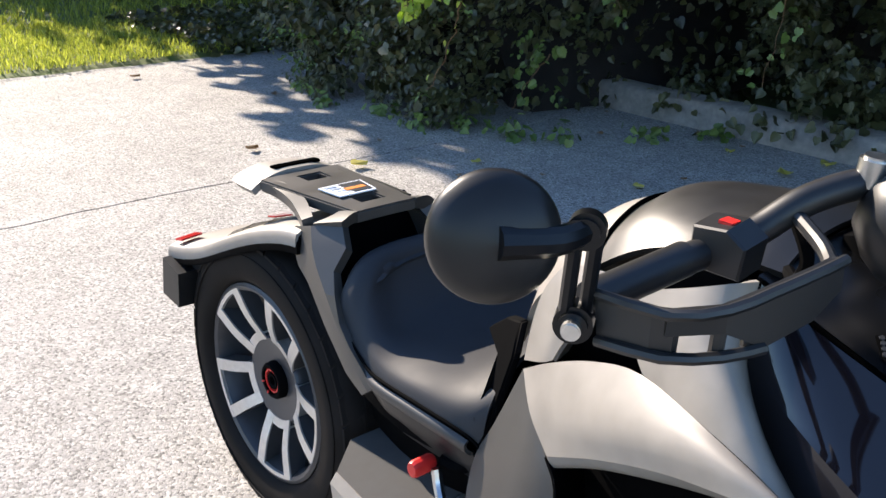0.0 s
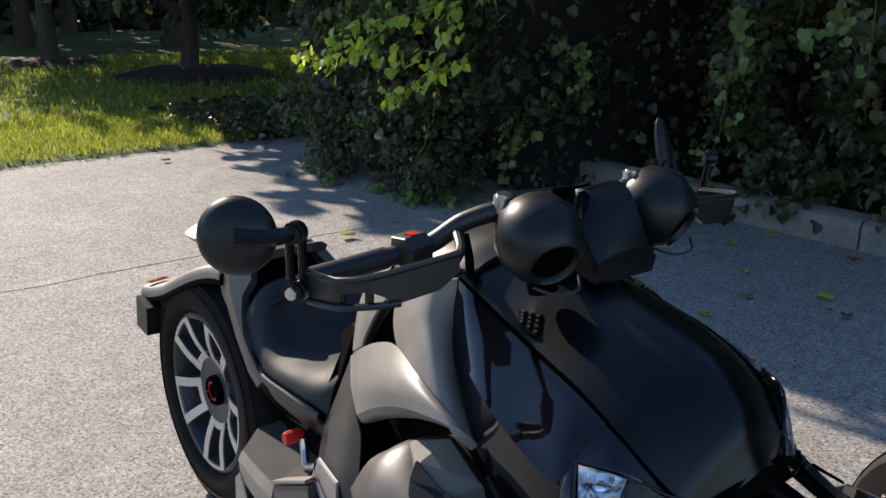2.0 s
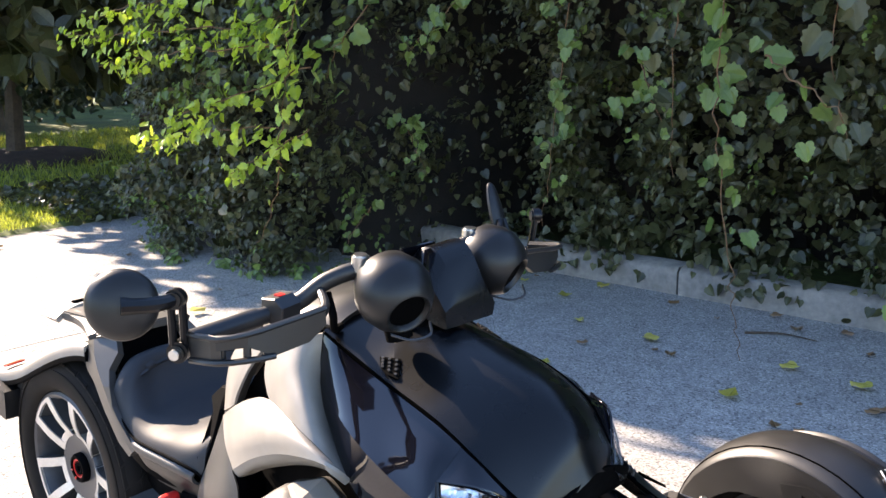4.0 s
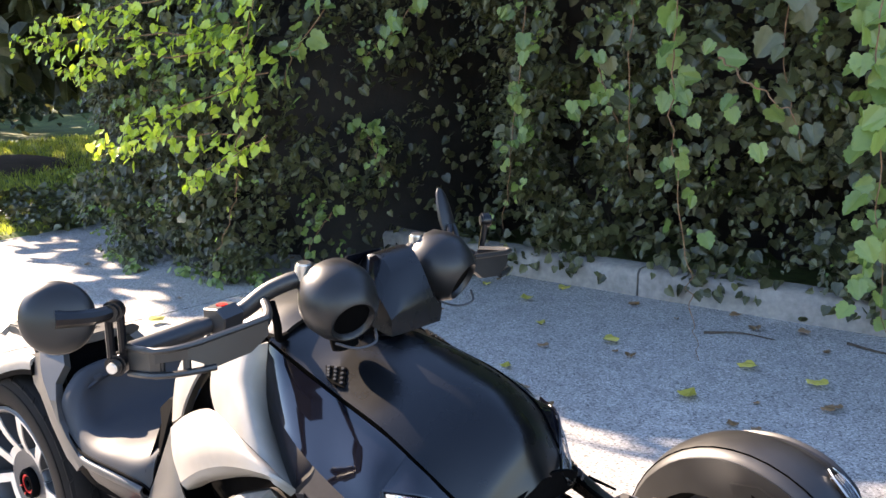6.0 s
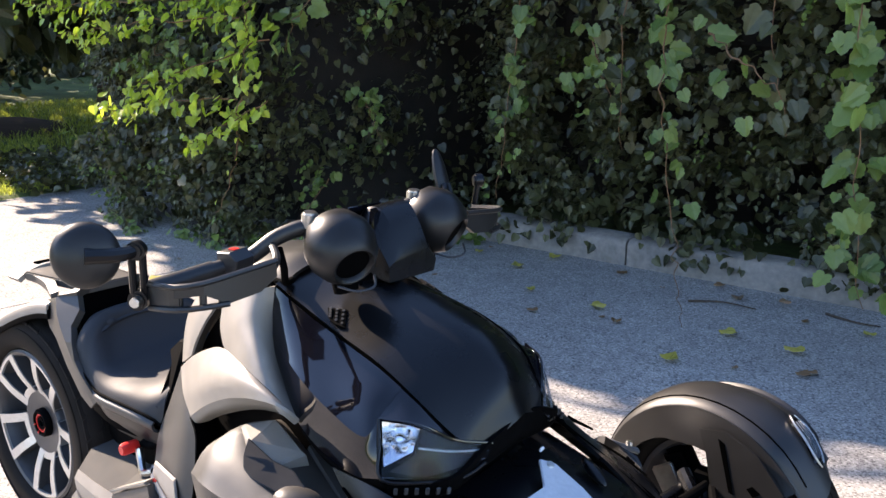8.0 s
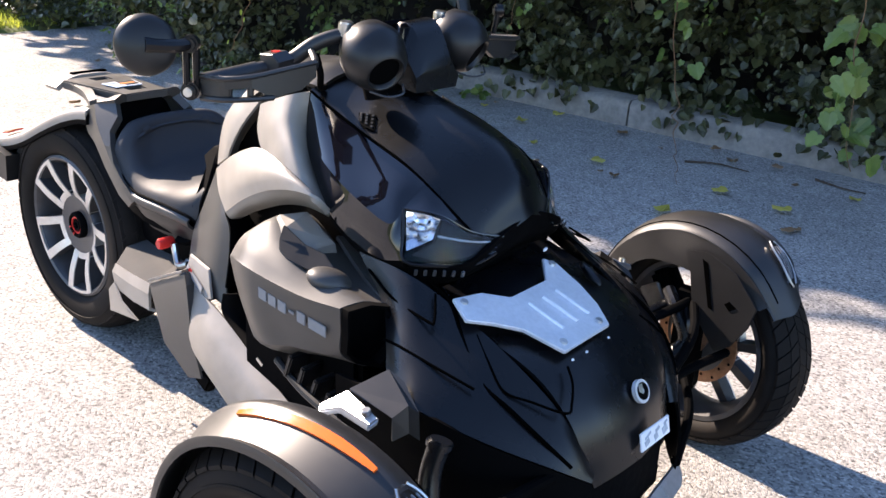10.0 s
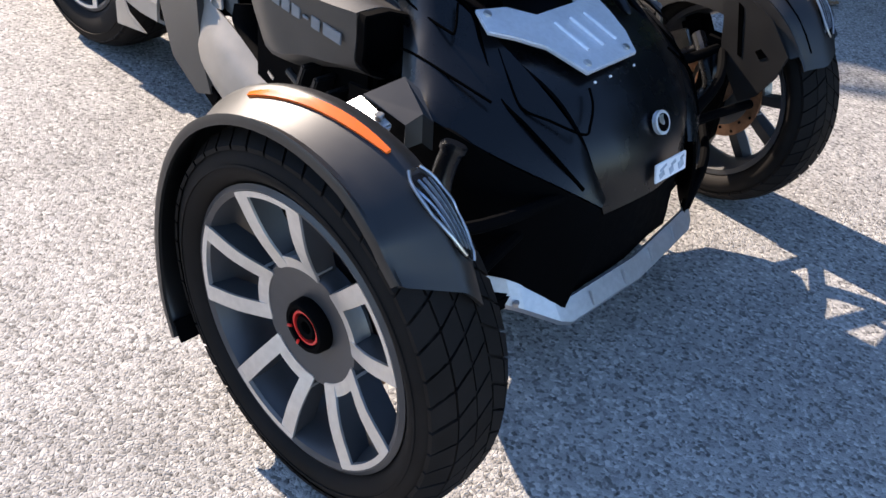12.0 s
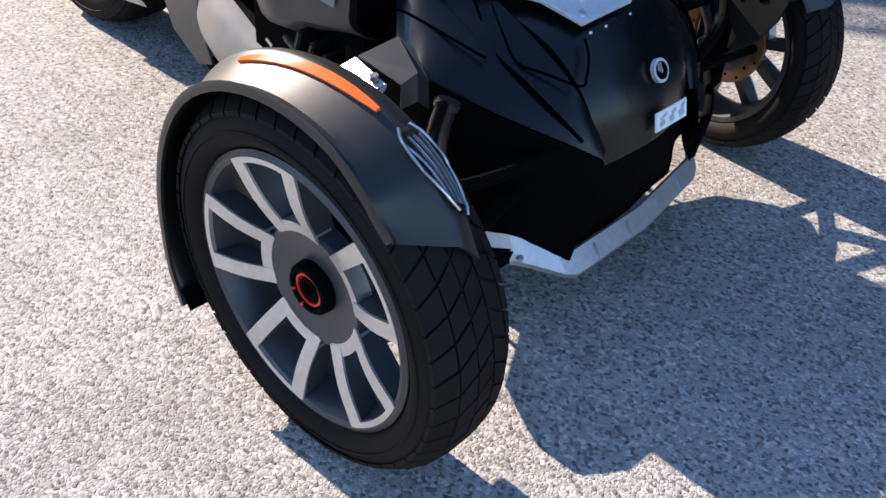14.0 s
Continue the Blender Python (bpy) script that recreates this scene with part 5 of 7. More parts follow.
both("lamp_brow", [[(-0.298, -0.160, 0.752), (-0.299, -0.188, 0.730), (-0.297, -0.211, 0.716)],
                   [(-0.262, -0.155, 0.730), (-0.258, -0.172, 0.722), (-0.250, -0.188, 0.714)],
                   [(-0.216, -0.131, 0.684), (-0.213, -0.133, 0.683), (-0.210, -0.134, 0.681)]], PIANO, 0.005, 4, (-0.4, 0, 0.6), "gloss black brow over the headlight")
both("cover_edge", [[(-0.466, -0.229, 0.670), (-0.462, -0.226, 0.655), (-0.46, -0.20, 0.63)], [(-0.430, -0.233, 0.650), (-0.428, -0.230, 0.635), (-0.42, -0.20, 0.61)], [(-0.389, -0.236, 0.633), (-0.387, -0.234, 0.620), (-0.38, -0.21, 0.59)], [(-0.320, -0.240, 0.624), (-0.317, -0.236, 0.612), (-0.31, -0.21, 0.59)], [(-0.268, -0.241, 0.636), (-0.267, -0.236, 0.622), (-0.27, -0.21, 0.60)]], BLACK, 0.006, 3, (-0.4, 0, 0.6), "black lower edge of the side cover")
for s in (1, -1):
    m = lambda p: (p[0], s * p[1], p[2])
    lamp = new("headlight")
    lamp.parent = bike
    tagged(lamp, "angular headlight with clear lens and chromed reflector")
    rows = [[(-0.292, -0.212, 0.717), (-0.236, -0.178, 0.711), (-0.208, -0.132, 0.679), (-0.179, -0.080, 0.664)],
            [(-0.279, -0.226, 0.681), (-0.225, -0.186, 0.672), (-0.198, -0.135, 0.654), (-0.177, -0.090, 0.654)],
            [(-0.261, -0.241, 0.640), (-0.219, -0.192, 0.631), (-0.186, -0.140, 0.631), (-0.176, -0.100, 0.642)]]
    rows = [[m(p) for p in r] for r in rows]
    part("lens", panel(rows, 0.003, 5, (-0.5, 0, 0.6)), LENS, lamp, "clear headlight lens").visible_shadow = False
    back = [[(x - 0.040, y + s * 0.040, z) for x, y, z in r] for r in rows]
    part("housing", panel(back, 0.004, 3, (-0.6, 0, 0.6)), BLACK, lamp, "black lamp housing")
    # chromed bowl behind the rear part of the lens, cut into facets
    corner = [Vector(m(p)) for p in ((-0.296, -0.204, 0.712), (-0.242, -0.172, 0.705), (-0.242, -0.192, 0.668), (-0.268, -0.230, 0.648))]
    inward = Vector((-0.020, s * 0.020, 0.004))
    bowl = []
    for i in range(6):
        u = i / 5
        bowl.append([corner[0].lerp(corner[1], u).lerp(corner[3].lerp(corner[2], u), k / 5) + inward * (0.25 + 1.0 * math.sin(math.pi * u) * math.sin(math.pi * k / 5)) for k in range(6)])
    part("reflector", panel(bowl, 0.002, 1, (-0.6, 0, 0.7)), REFLECTOR, lamp, "chromed reflector bowl cut into facets", sharp=8)
    part("bulb_shield", dome(tuple(sum(corner, Vector()) / 4 + inward * 0.5), (0.009, 0.009, 0.007), n=12), REFLECTOR, lamp)
    part("divider", tube([corner[1] - inward * 0.2, (corner[1] + corner[2]) / 2 - inward * 0.1, corner[2] - inward * 0.2], 0.0028, 6, 3), SMOKE, lamp)
    blade = [[m(p) for p in r] for r in ([(-0.246, -0.168, 0.700), (-0.222, -0.132, 0.676), (-0.190, -0.084, 0.661)], [(-0.240, -0.186, 0.668), (-0.212, -0.140, 0.656), (-0.188, -0.092, 0.652)], [(-0.262, -0.225, 0.645), (-0.222, -0.182, 0.634), (-0.188, -0.104, 0.642)])]
    part("light_blade", panel(blade, 0.003, 3, (-0.6, 0, 0.6)), SMOKE, lamp, "smoky dark inner blade")
    part("light_guide", tube([m(p) for p in ((-0.238, -0.184, 0.676), (-0.206, -0.138, 0.664), (-0.181, -0.088, 0.658))], 0.0018, 6, 4), LAMPGREY, lamp, "thin grey light guide")
    part("brow", tube([m(p) for p in ((-0.294, -0.213, 0.719), (-0.238, -0.179, 0.713), (-0.209, -0.132, 0.681), (-0.178, -0.078, 0.666))], 0.0022, 8, 4), PIANO, lamp)
    part("lower_frame", tube([m(p) for p in ((-0.294, -0.213, 0.718), (-0.280, -0.227, 0.681), (-0.262, -0.242, 0.638), (-0.219, -0.193, 0.629), (-0.186, -0.141, 0.629), (-0.175, -0.099, 0.641))], 0.0026, 8, 4), SATIN, lamp, "black lamp frame")
# mask between headlights and nose plate
mask = [[(-0.265, -0.236, 0.630), (-0.18, -0.172, 0.632), (-0.165, -0.09, 0.668), (-0.165, 0, 0.690), (-0.165, 0.09, 0.668), (-0.18, 0.172, 0.632), (-0.265, 0.236, 0.630)],
        [(-0.255, -0.228, 0.605), (-0.185, -0.168, 0.608), (-0.175, -0.08, 0.628), (-0.175, 0, 0.640), (-0.175, 0.08, 0.628), (-0.185, 0.168, 0.608), (-0.255, 0.228, 0.605)],
        [(-0.235, -0.212, 0.588), (-0.21, -0.155, 0.588), (-0.22, -0.07, 0.590), (-0.225, 0, 0.592), (-0.22, 0.07, 0.590), (-0.21, 0.155, 0.588), (-0.235, 0.212, 0.588)]]
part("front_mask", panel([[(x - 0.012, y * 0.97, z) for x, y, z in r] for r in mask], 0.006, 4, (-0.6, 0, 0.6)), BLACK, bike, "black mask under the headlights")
for k in range(6):
    t = k / 5
    for s in (1, -1):
        part("slot_fin", box((-0.248 + 0.062 * t, s * (-0.226 + 0.052 * t), 0.617 + 0.002 * t), (0.004, 0.006, 0.013), (0, 20, s * -30), 0.001), DARKALLOY, bike)
part("hood_latch", box((-0.165, 0.055, 0.608), (0.004, 0.012, 0.007), (0, 15, 0), 0.001), WHITE, bike, "small pale tag")
# added filler: no daylight shows through between the panels
part("body_filler", loft([[(x, -hw * 0.8, z0), (x, hw * 0.8, z0), (x, hw, (z0 + z1) / 2), (x, hw * 0.75, z1), (x, -hw * 0.75, z1), (x, -hw, (z0 + z1) / 2)] for x, hw, z0, z1 in ((-0.92, 0.11, 0.42, 0.60), (-0.78, 0.145, 0.40, 0.70), (-0.62, 0.165, 0.40, 0.79), (-0.46, 0.175, 0.40, 0.75), (-0.32, 0.16, 0.42, 0.66), (-0.24, 0.14, 0.44, 0.60))], 3), BLACK, bike, "black filler added behind the body panels")
# ---- knee panels ----
both("tank_fin", [[(-0.931, -0.140, 0.638), (-0.921, -0.137, 0.701), (-0.907, -0.132, 0.748), (-0.881, -0.125, 0.787)],
                  [(-0.883, -0.160, 0.661), (-0.869, -0.158, 0.710), (-0.851, -0.152, 0.756), (-0.816, -0.142, 0.801)],
                  [(-0.859, -0.165, 0.675), (-0.842, -0.165, 0.707), (-0.811, -0.160, 0.756), (-0.765, -0.150, 0.811)]], GREY, 0.006, 4, (-0.8, 0, 0.5), "narrow grey fin beside the tank")
both("fin_return", [[(-0.858, -0.164, 0.676), (-0.841, -0.164, 0.708), (-0.810, -0.159, 0.757), (-0.764, -0.149, 0.811)],
                    [(-0.857, -0.154, 0.680), (-0.843, -0.152, 0.711), (-0.818, -0.147, 0.752), (-0.777, -0.140, 0.801)],
                    [(-0.855, -0.145, 0.686), (-0.843, -0.140, 0.716), (-0.825, -0.135, 0.749), (-0.789, -0.130, 0.792)]], DUSK, 0.004, 3, (-0.9, 0, 0.5), "dark inner return of the fin")
def arched(x, half, edge, crown):
    """A row across the tank, from the right edge over the crown to the left edge."""
    return [(x, -half, edge), (x - 0.004, -half * 0.72, edge + 0.55 * (crown - edge)), (x - 0.006, -half * 0.36, edge + 0.90 * (crown - edge)), (x - 0.007, 0, crown), (x - 0.006, half * 0.36, edge + 0.90 * (crown - edge)), (x - 0.004, half * 0.72, edge + 0.55 * (crown - edge)), (x, half, edge)]


part("tank_top", panel([arched(-1.010, 0.070, 0.615, 0.660), arched(-0.965, 0.095, 0.690, 0.760), arched(-0.930, 0.108, 0.728, 0.800), arched(-0.890, 0.116, 0.762, 0.833), arched(-0.850, 0.120, 0.790, 0.853)], 0.008, 4, (-0.8, 0, 0.5)), GREY, bike, "pale grey tank cover behind the dark cap")
part("tank_seam", tube(arched(-0.848, 0.121, 0.789, 0.852), 0.0030, 6, 4), GAP, bike, "black line painted as a shaded gap in the tank cover")
part("tank_cap", panel([arched(-0.844, 0.121, 0.790, 0.850), arched(-0.805, 0.124, 0.818, 0.877), arched(-0.760, 0.126, 0.842, 0.889), arched(-0.700, 0.130, 0.860, 0.893), arched(-0.640, 0.134, 0.868, 0.900), arched(-0.600, 0.130, 0.866, 0.890)], 0.008, 4, (-0.7, 0, 0.5)), CHARCOAL, bike, "domed dark cap in front of the seat")
# black sheet that paints the slot beside the tank as deep shade
both("tank_gap_shade", [[(-0.90, -0.12, 0.66), (-0.80, -0.135, 0.76), (-0.68, -0.12, 0.86)], [(-0.80, -0.12, 0.66), (-0.72, -0.13, 0.74), (-0.60, -0.12, 0.82)], [(-0.72, -0.10, 0.64), (-0.64, -0.11, 0.70), (-0.56, -0.12, 0.76)]], BLACK, 0.005, 3, (-0.7, 0, 0.5), "black sheet painted as the shade in the gap behind the knee panel")
both("knee_panel", [[(-0.730, -0.175, 0.815), (-0.667, -0.178, 0.840), (-0.631, -0.165, 0.853), (-0.612, -0.148, 0.857)],
                    [(-0.725, -0.188, 0.773), (-0.645, -0.205, 0.797), (-0.608, -0.193, 0.803), (-0.610, -0.158, 0.791)],
                    [(-0.711, -0.196, 0.749), (-0.607, -0.226, 0.763), (-0.556, -0.222, 0.755), (-0.560, -0.185, 0.721)],
                    [(-0.699, -0.200, 0.736), (-0.580, -0.240, 0.735), (-0.510, -0.245, 0.713), (-0.468, -0.228, 0.673)]], GREY, 0.008, 4, (-0.7, 0, 0.6), "matt grey knee panel that meets the gloss cover")
both("knee_arch", [[(-0.922, -0.150, 0.632), (-0.882, -0.175, 0.595), (-0.831, -0.195, 0.566)],
                   [(-0.861, -0.165, 0.671), (-0.770, -0.215, 0.650), (-0.730, -0.225, 0.626)],
                   [(-0.783, -0.180, 0.710), (-0.678, -0.240, 0.696), (-0.631, -0.250, 0.673)],
                   [(-0.699, -0.201, 0.736), (-0.596, -0.255, 0.723), (-0.548, -0.268, 0.701)],
                   [(-0.580, -0.241, 0.735), (-0.525, -0.262, 0.725), (-0.491, -0.268, 0.708)],
                   [(-0.510, -0.246, 0.713), (-0.483, -0.255, 0.709), (-0.464, -0.258, 0.699)],
                   [(-0.468, -0.229, 0.674), (-0.466, -0.230, 0.673), (-0.463, -0.231, 0.671)]], GREY, 0.008, 4, (-0.7, 0, 0.5), "matt grey arched knee panel over the engine pod")
both("arch_lip", [[(-0.831, -0.195, 0.566), (-0.832, -0.185, 0.545), (-0.867, -0.150, 0.519)],
                  [(-0.730, -0.225, 0.626), (-0.743, -0.208, 0.600), (-0.784, -0.165, 0.568)],
                  [(-0.631, -0.250, 0.673), (-0.652, -0.228, 0.643), (-0.702, -0.180, 0.606)],
                  [(-0.548, -0.268, 0.701), (-0.581, -0.238, 0.669), (-0.632, -0.190, 0.633)],
                  [(-0.491, -0.268, 0.708), (-0.524, -0.238, 0.680), (-0.580, -0.190, 0.643)],
                  [(-0.464, -0.258, 0.699), (-0.490, -0.235, 0.677), (-0.544, -0.190, 0.643)],
                  [(-0.463, -0.231, 0.671), (-0.474, -0.220, 0.662), (-0.522, -0.180, 0.634)]], GREY, 0.005, 4, (-0.7, 0, 0.75), "rolled lower edge of the knee panel")

# ---- leg shield, sill and footboards ----
both("leg_shield", [[(-0.925, -0.148, 0.628), (-0.878, -0.172, 0.595), (-0.835, -0.192, 0.563)],
                    [(-0.956, -0.165, 0.541), (-0.859, -0.195, 0.547), (-0.809, -0.200, 0.532)],
                    [(-0.981, -0.175, 0.482), (-0.864, -0.207, 0.490), (-0.803, -0.210, 0.468)],
                    [(-0.981, -0.190, 0.421), (-0.866, -0.217, 0.428), (-0.808, -0.218, 0.403)],
                    [(-0.961, -0.205, 0.401), (-0.849, -0.228, 0.377), (-0.778, -0.228, 0.360)]], DUSK, 0.006, 4, (-0.6, 0, 0.4), "dark grey upright leg shield")
both("leg_return", [[(-0.834, -0.192, 0.563), (-0.838, -0.172, 0.560), (-0.850, -0.130, 0.555)],
                    [(-0.808, -0.200, 0.532), (-0.812, -0.176, 0.530), (-0.825, -0.130, 0.525)],
                    [(-0.802, -0.210, 0.468), (-0.806, -0.182, 0.466), (-0.820, -0.135, 0.462)],
                    [(-0.807, -0.218, 0.403), (-0.810, -0.188, 0.401), (-0.822, -0.140, 0.398)]], BLACK, 0.004, 3, (-0.95, 0, 0.45), "dark inner return of the leg shield")
for s in (1, -1):
    part("side_cover", slab([(-0.952, s * -0.209, 0.436), (-0.862, s * -0.223, 0.430), (-0.826, s * -0.244, 0.376), (-0.900, s * -0.246, 0.370), (-0.940, s * -0.232, 0.392)], (0, s * 0.006, 0.002), 0.0015), GREY, bike, "pale grey cover under the leg shield")
both("sill", [[(-0.945, -0.222, 0.402), (-0.965, -0.232, 0.330), (-0.930, -0.250, 0.260), (-0.850, -0.258, 0.205)],
              [(-0.885, -0.240, 0.384), (-0.890, -0.262, 0.320), (-0.860, -0.274, 0.255), (-0.790, -0.272, 0.195)],
              [(-0.775, -0.254, 0.360), (-0.780, -0.285, 0.318), (-0.765, -0.298, 0.255), (-0.710, -0.290, 0.180)],
              [(-0.660, -0.268, 0.318), (-0.655, -0.300, 0.285), (-0.640, -0.312, 0.230), (-0.610, -0.300, 0.160)],
              [(-0.540, -0.282, 0.275), (-0.535, -0.312, 0.250), (-0.520, -0.322, 0.205), (-0.500, -0.310, 0.150)],
              [(-0.380, -0.300, 0.225), (-0.375, -0.320, 0.205), (-0.370, -0.328, 0.175), (-0.360, -0.315, 0.135)]], GREY, 0.008, 4, (-0.6, 0, 0.3), "matt grey sill that sweeps down to the front")
both("sill_edge", [[(-0.785, -0.243, 0.405), (-0.760, -0.235, 0.41), (-0.74, -0.20, 0.41)], [(-0.775, -0.252, 0.362), (-0.745, -0.24, 0.36), (-0.72, -0.20, 0.35)], [(-0.660, -0.268, 0.318), (-0.64, -0.255, 0.32), (-0.62, -0.21, 0.31)], [(-0.540, -0.282, 0.275), (-0.53, -0.265, 0.28), (-0.51, -0.22, 0.27)]], BLACK, 0.005, 4, (-0.6, 0, 0.2), "dark inner edge of the sill")
lettering = part("side_mark", slab([(-0.938, -0.2235, 0.422), (-0.862, -0.2400, 0.394), (-0.862, -0.2445, 0.382), (-0.938, -0.2285, 0.410)], (0, -0.0020, 0), 0), LETTER, bike, "row of small plain grey and red marks on the side")
part("red_mark", box((-0.921, -0.2300, 0.4110), (0.010, 0.003, 0.010), (0, 25, 0), 0), RED, bike)
for s in (-1, 1):
    fb = new("footboard")
    fb.parent = bike
    tagged(fb, "grey plastic footboard and heel guard")
    fl = lambda pts: [(x, y if s < 0 else -y, z) for x, y, z in pts]
    part("deck", panel([fl(r) for r in ([(-1.285, -0.06, 0.356), (-1.20, -0.06, 0.368), (-1.08, -0.07, 0.380), (-0.95, -0.08, 0.41)], [(-1.305, -0.160, 0.340), (-1.20, -0.16, 0.350), (-1.08, -0.16, 0.362), (-0.95, -0.16, 0.40)], [(-1.266, -0.215, 0.320), (-1.17, -0.228, 0.325), (-1.081, -0.236, 0.331), (-0.95, -0.215, 0.385)])], 0.010, 1, (-1.1, 0, 0)), DECK, fb, "flat dark grey deck", sharp=10)
    part("rail", panel([fl(r) for r in ([(-1.266, -0.216, 0.321), (-1.17, -0.229, 0.326), (-1.079, -0.238, 0.332)], [(-1.272, -0.224, 0.300), (-1.165, -0.240, 0.304), (-1.072, -0.248, 0.310)], [(-1.263, -0.224, 0.260), (-1.150, -0.243, 0.264), (-1.070, -0.250, 0.270)], [(-1.235, -0.190, 0.245), (-1.130, -0.205, 0.246), (-1.050, -0.215, 0.250)])], 0.008, 1, (-1.1, 0, 0.28)), GREY, fb, "pale grey plastic rail under the deck", sharp=10)
    part("heel_plate", slab(fl([(-1.262, -0.227, 0.276), (-1.306, -0.219, 0.240), (-1.290, -0.228, 0.188), (-1.124, -0.249, 0.222), (-1.205, -0.243, 0.247)]), (0, s * -0.005, 0), 0.0015), GREY, fb, "pale grey heel plate")
    part("toe_box", loft([fl([(-1.064, -0.246, 0.340), (-0.912, -0.252, 0.412), (-0.930, -0.20, 0.40), (-1.05, -0.20, 0.345)]), fl([(-1.047, -0.254, 0.322), (-0.892, -0.262, 0.394), (-0.91, -0.20, 0.38), (-1.03, -0.20, 0.32)]), fl([(-0.987, -0.266, 0.223), (-0.868, -0.271, 0.270), (-0.87, -0.20, 0.26), (-0.97, -0.20, 0.22)]), fl([(-0.90, -0.264, 0.165), (-0.840, -0.270, 0.188), (-0.83, -0.21, 0.19), (-0.88, -0.21, 0.165)])], 1), DUSK, fb, "dark grey plastic toe box", sharp=15)
    part("toe_lip", slab(fl([(-1.070, -0.250, 0.342), (-0.915, -0.256, 0.415), (-0.932, -0.222, 0.407), (-1.058, -0.222, 0.346)]), (0, 0, 0.007), 0.002), GREY, fb, "pale grey upper lip of the toe box")
    part("stand_block", box(fl([(-0.845, -0.250, 0.182)])[0], (0.05, 0.03, 0.05), (0, 30, 0), 0.006), BLACK, fb)
pedal = new("brake_pedal")
pedal.parent = bike
tagged(pedal, "bright metal foot pedal with a red rubber tip")
part("arm", tube([(-0.99, -0.19, 0.395), (-1.02, -0.195, 0.385), (-1.045, -0.185, 0.40), (-1.055, -0.182, 0.425)], 0.008, 8, 4), STEEL, pedal, "bright steel arm")
part("tip", loft([[(-1.072 + 0.012 * math.cos(a) * k, -0.180 + dy, 0.426 + 0.014 * math.sin(a) * k) for a in [2 * math.pi * q / 12 for q in range(12)]] for dy, k in ((-0.034, 0.80), (-0.028, 1.0), (0.0, 1.0), (0.006, 0.8))], 1), RED, pedal, "red rubber tip", sharp=25)
part("link", tube([(-1.06, -0.165, 0.43), (-1.03, -0.16, 0.432), (-1.00, -0.15, 0.45)], 0.011, 8, 3), BLACK, pedal)
part("bracket", box((-1.005, -0.175, 0.37), (0.03, 0.02, 0.06), (0, 15, 0), 0.004), STEEL, pedal)

# ---- engine pod behind the right and left knee panels ----
for s in (1, -1):
    pod = new("engine_pod")
    pod.parent = bike
    tagged(pod, "bulging dark grey engine pod with an open black air scoop")
    m = lambda ring: [(x, s * y, z) for x, y, z in ring]
    # each ring runs from the inner top over the shoulder and the crease to the undercut side
    rings = [[(-0.630, -0.170, 0.585), (-0.640, -0.240, 0.600), (-0.648, -0.285, 0.590), (-0.645, -0.318, 0.560), (-0.644, -0.322, 0.550), (-0.628, -0.322, 0.500), (-0.605, -0.318, 0.440), (-0.580, -0.305, 0.385), (-0.57, -0.22, 0.36), (-0.60, -0.15, 0.45)],
             [(-0.585, -0.170, 0.620), (-0.586, -0.245, 0.634), (-0.590, -0.300, 0.612), (-0.572, -0.344, 0.570), (-0.570, -0.347, 0.560), (-0.560, -0.343, 0.505), (-0.545, -0.334, 0.445), (-0.52, -0.318, 0.398), (-0.51, -0.22, 0.37), (-0.54, -0.14, 0.45)],
             [(-0.500, -0.190, 0.600), (-0.500, -0.262, 0.608), (-0.500, -0.308, 0.600), (-0.488, -0.347, 0.564), (-0.486, -0.349, 0.555), (-0.484, -0.340, 0.505), (-0.480, -0.330, 0.455), (-0.46, -0.315, 0.418), (-0.44, -0.22, 0.39), (-0.45, -0.14, 0.45)],
             [(-0.410, -0.200, 0.566), (-0.410, -0.265, 0.570), (-0.415, -0.302, 0.580), (-0.402, -0.342, 0.558), (-0.401, -0.344, 0.550), (-0.404, -0.333, 0.505), (-0.408, -0.324, 0.458), (-0.40, -0.310, 0.430), (-0.37, -0.22, 0.41), (-0.38, -0.15, 0.45)],
             [(-0.285, -0.235, 0.560), (-0.288, -0.268, 0.560), (-0.300, -0.298, 0.568), (-0.322, -0.330, 0.558), (-0.323, -0.332, 0.550), (-0.330, -0.324, 0.505), (-0.343, -0.314, 0.462), (-0.335, -0.298, 0.440), (-0.305, -0.265, 0.430), (-0.27, -0.22, 0.50)]]
    part("shell", loft([m(r) for r in rings], 5, True, 3), DUSK, pod, "matt dark grey moulded shell with a shoulder crease", sharp=24)
    mouth = [Vector(p) for p in m(rings[-1])]
    mid = sum(mouth, Vector()) / len(mouth)
    fwd = Vector((0.022, s * -0.004, 0.002))
    lip = [[tuple(p + fwd * 0.15) for p in mouth], [tuple(mid + (p - mid) * 0.98 + fwd) for p in mouth], [tuple(mid + (p - mid) * 0.88 + fwd) for p in mouth], [tuple(mid + (p - mid) * 0.80 - fwd * 0.2) for p in mouth]]
    part("scoop", loft(lip, 1), BLACK, pod, "open black air scoop", sharp=30)
    lid = [[(-0.470, -0.150, 0.600), (-0.36, -0.17, 0.570), (-0.285, -0.215, 0.560)], [(-0.475, -0.200, 0.614), (-0.37, -0.23, 0.572), (-0.287, -0.262, 0.562)]]
    part("scoop_roof", panel([m(r) for r in lid], 0.008, 3, (-0.4, 0, 0.4)), DUSK, pod, "grey flat roof of the scoop")
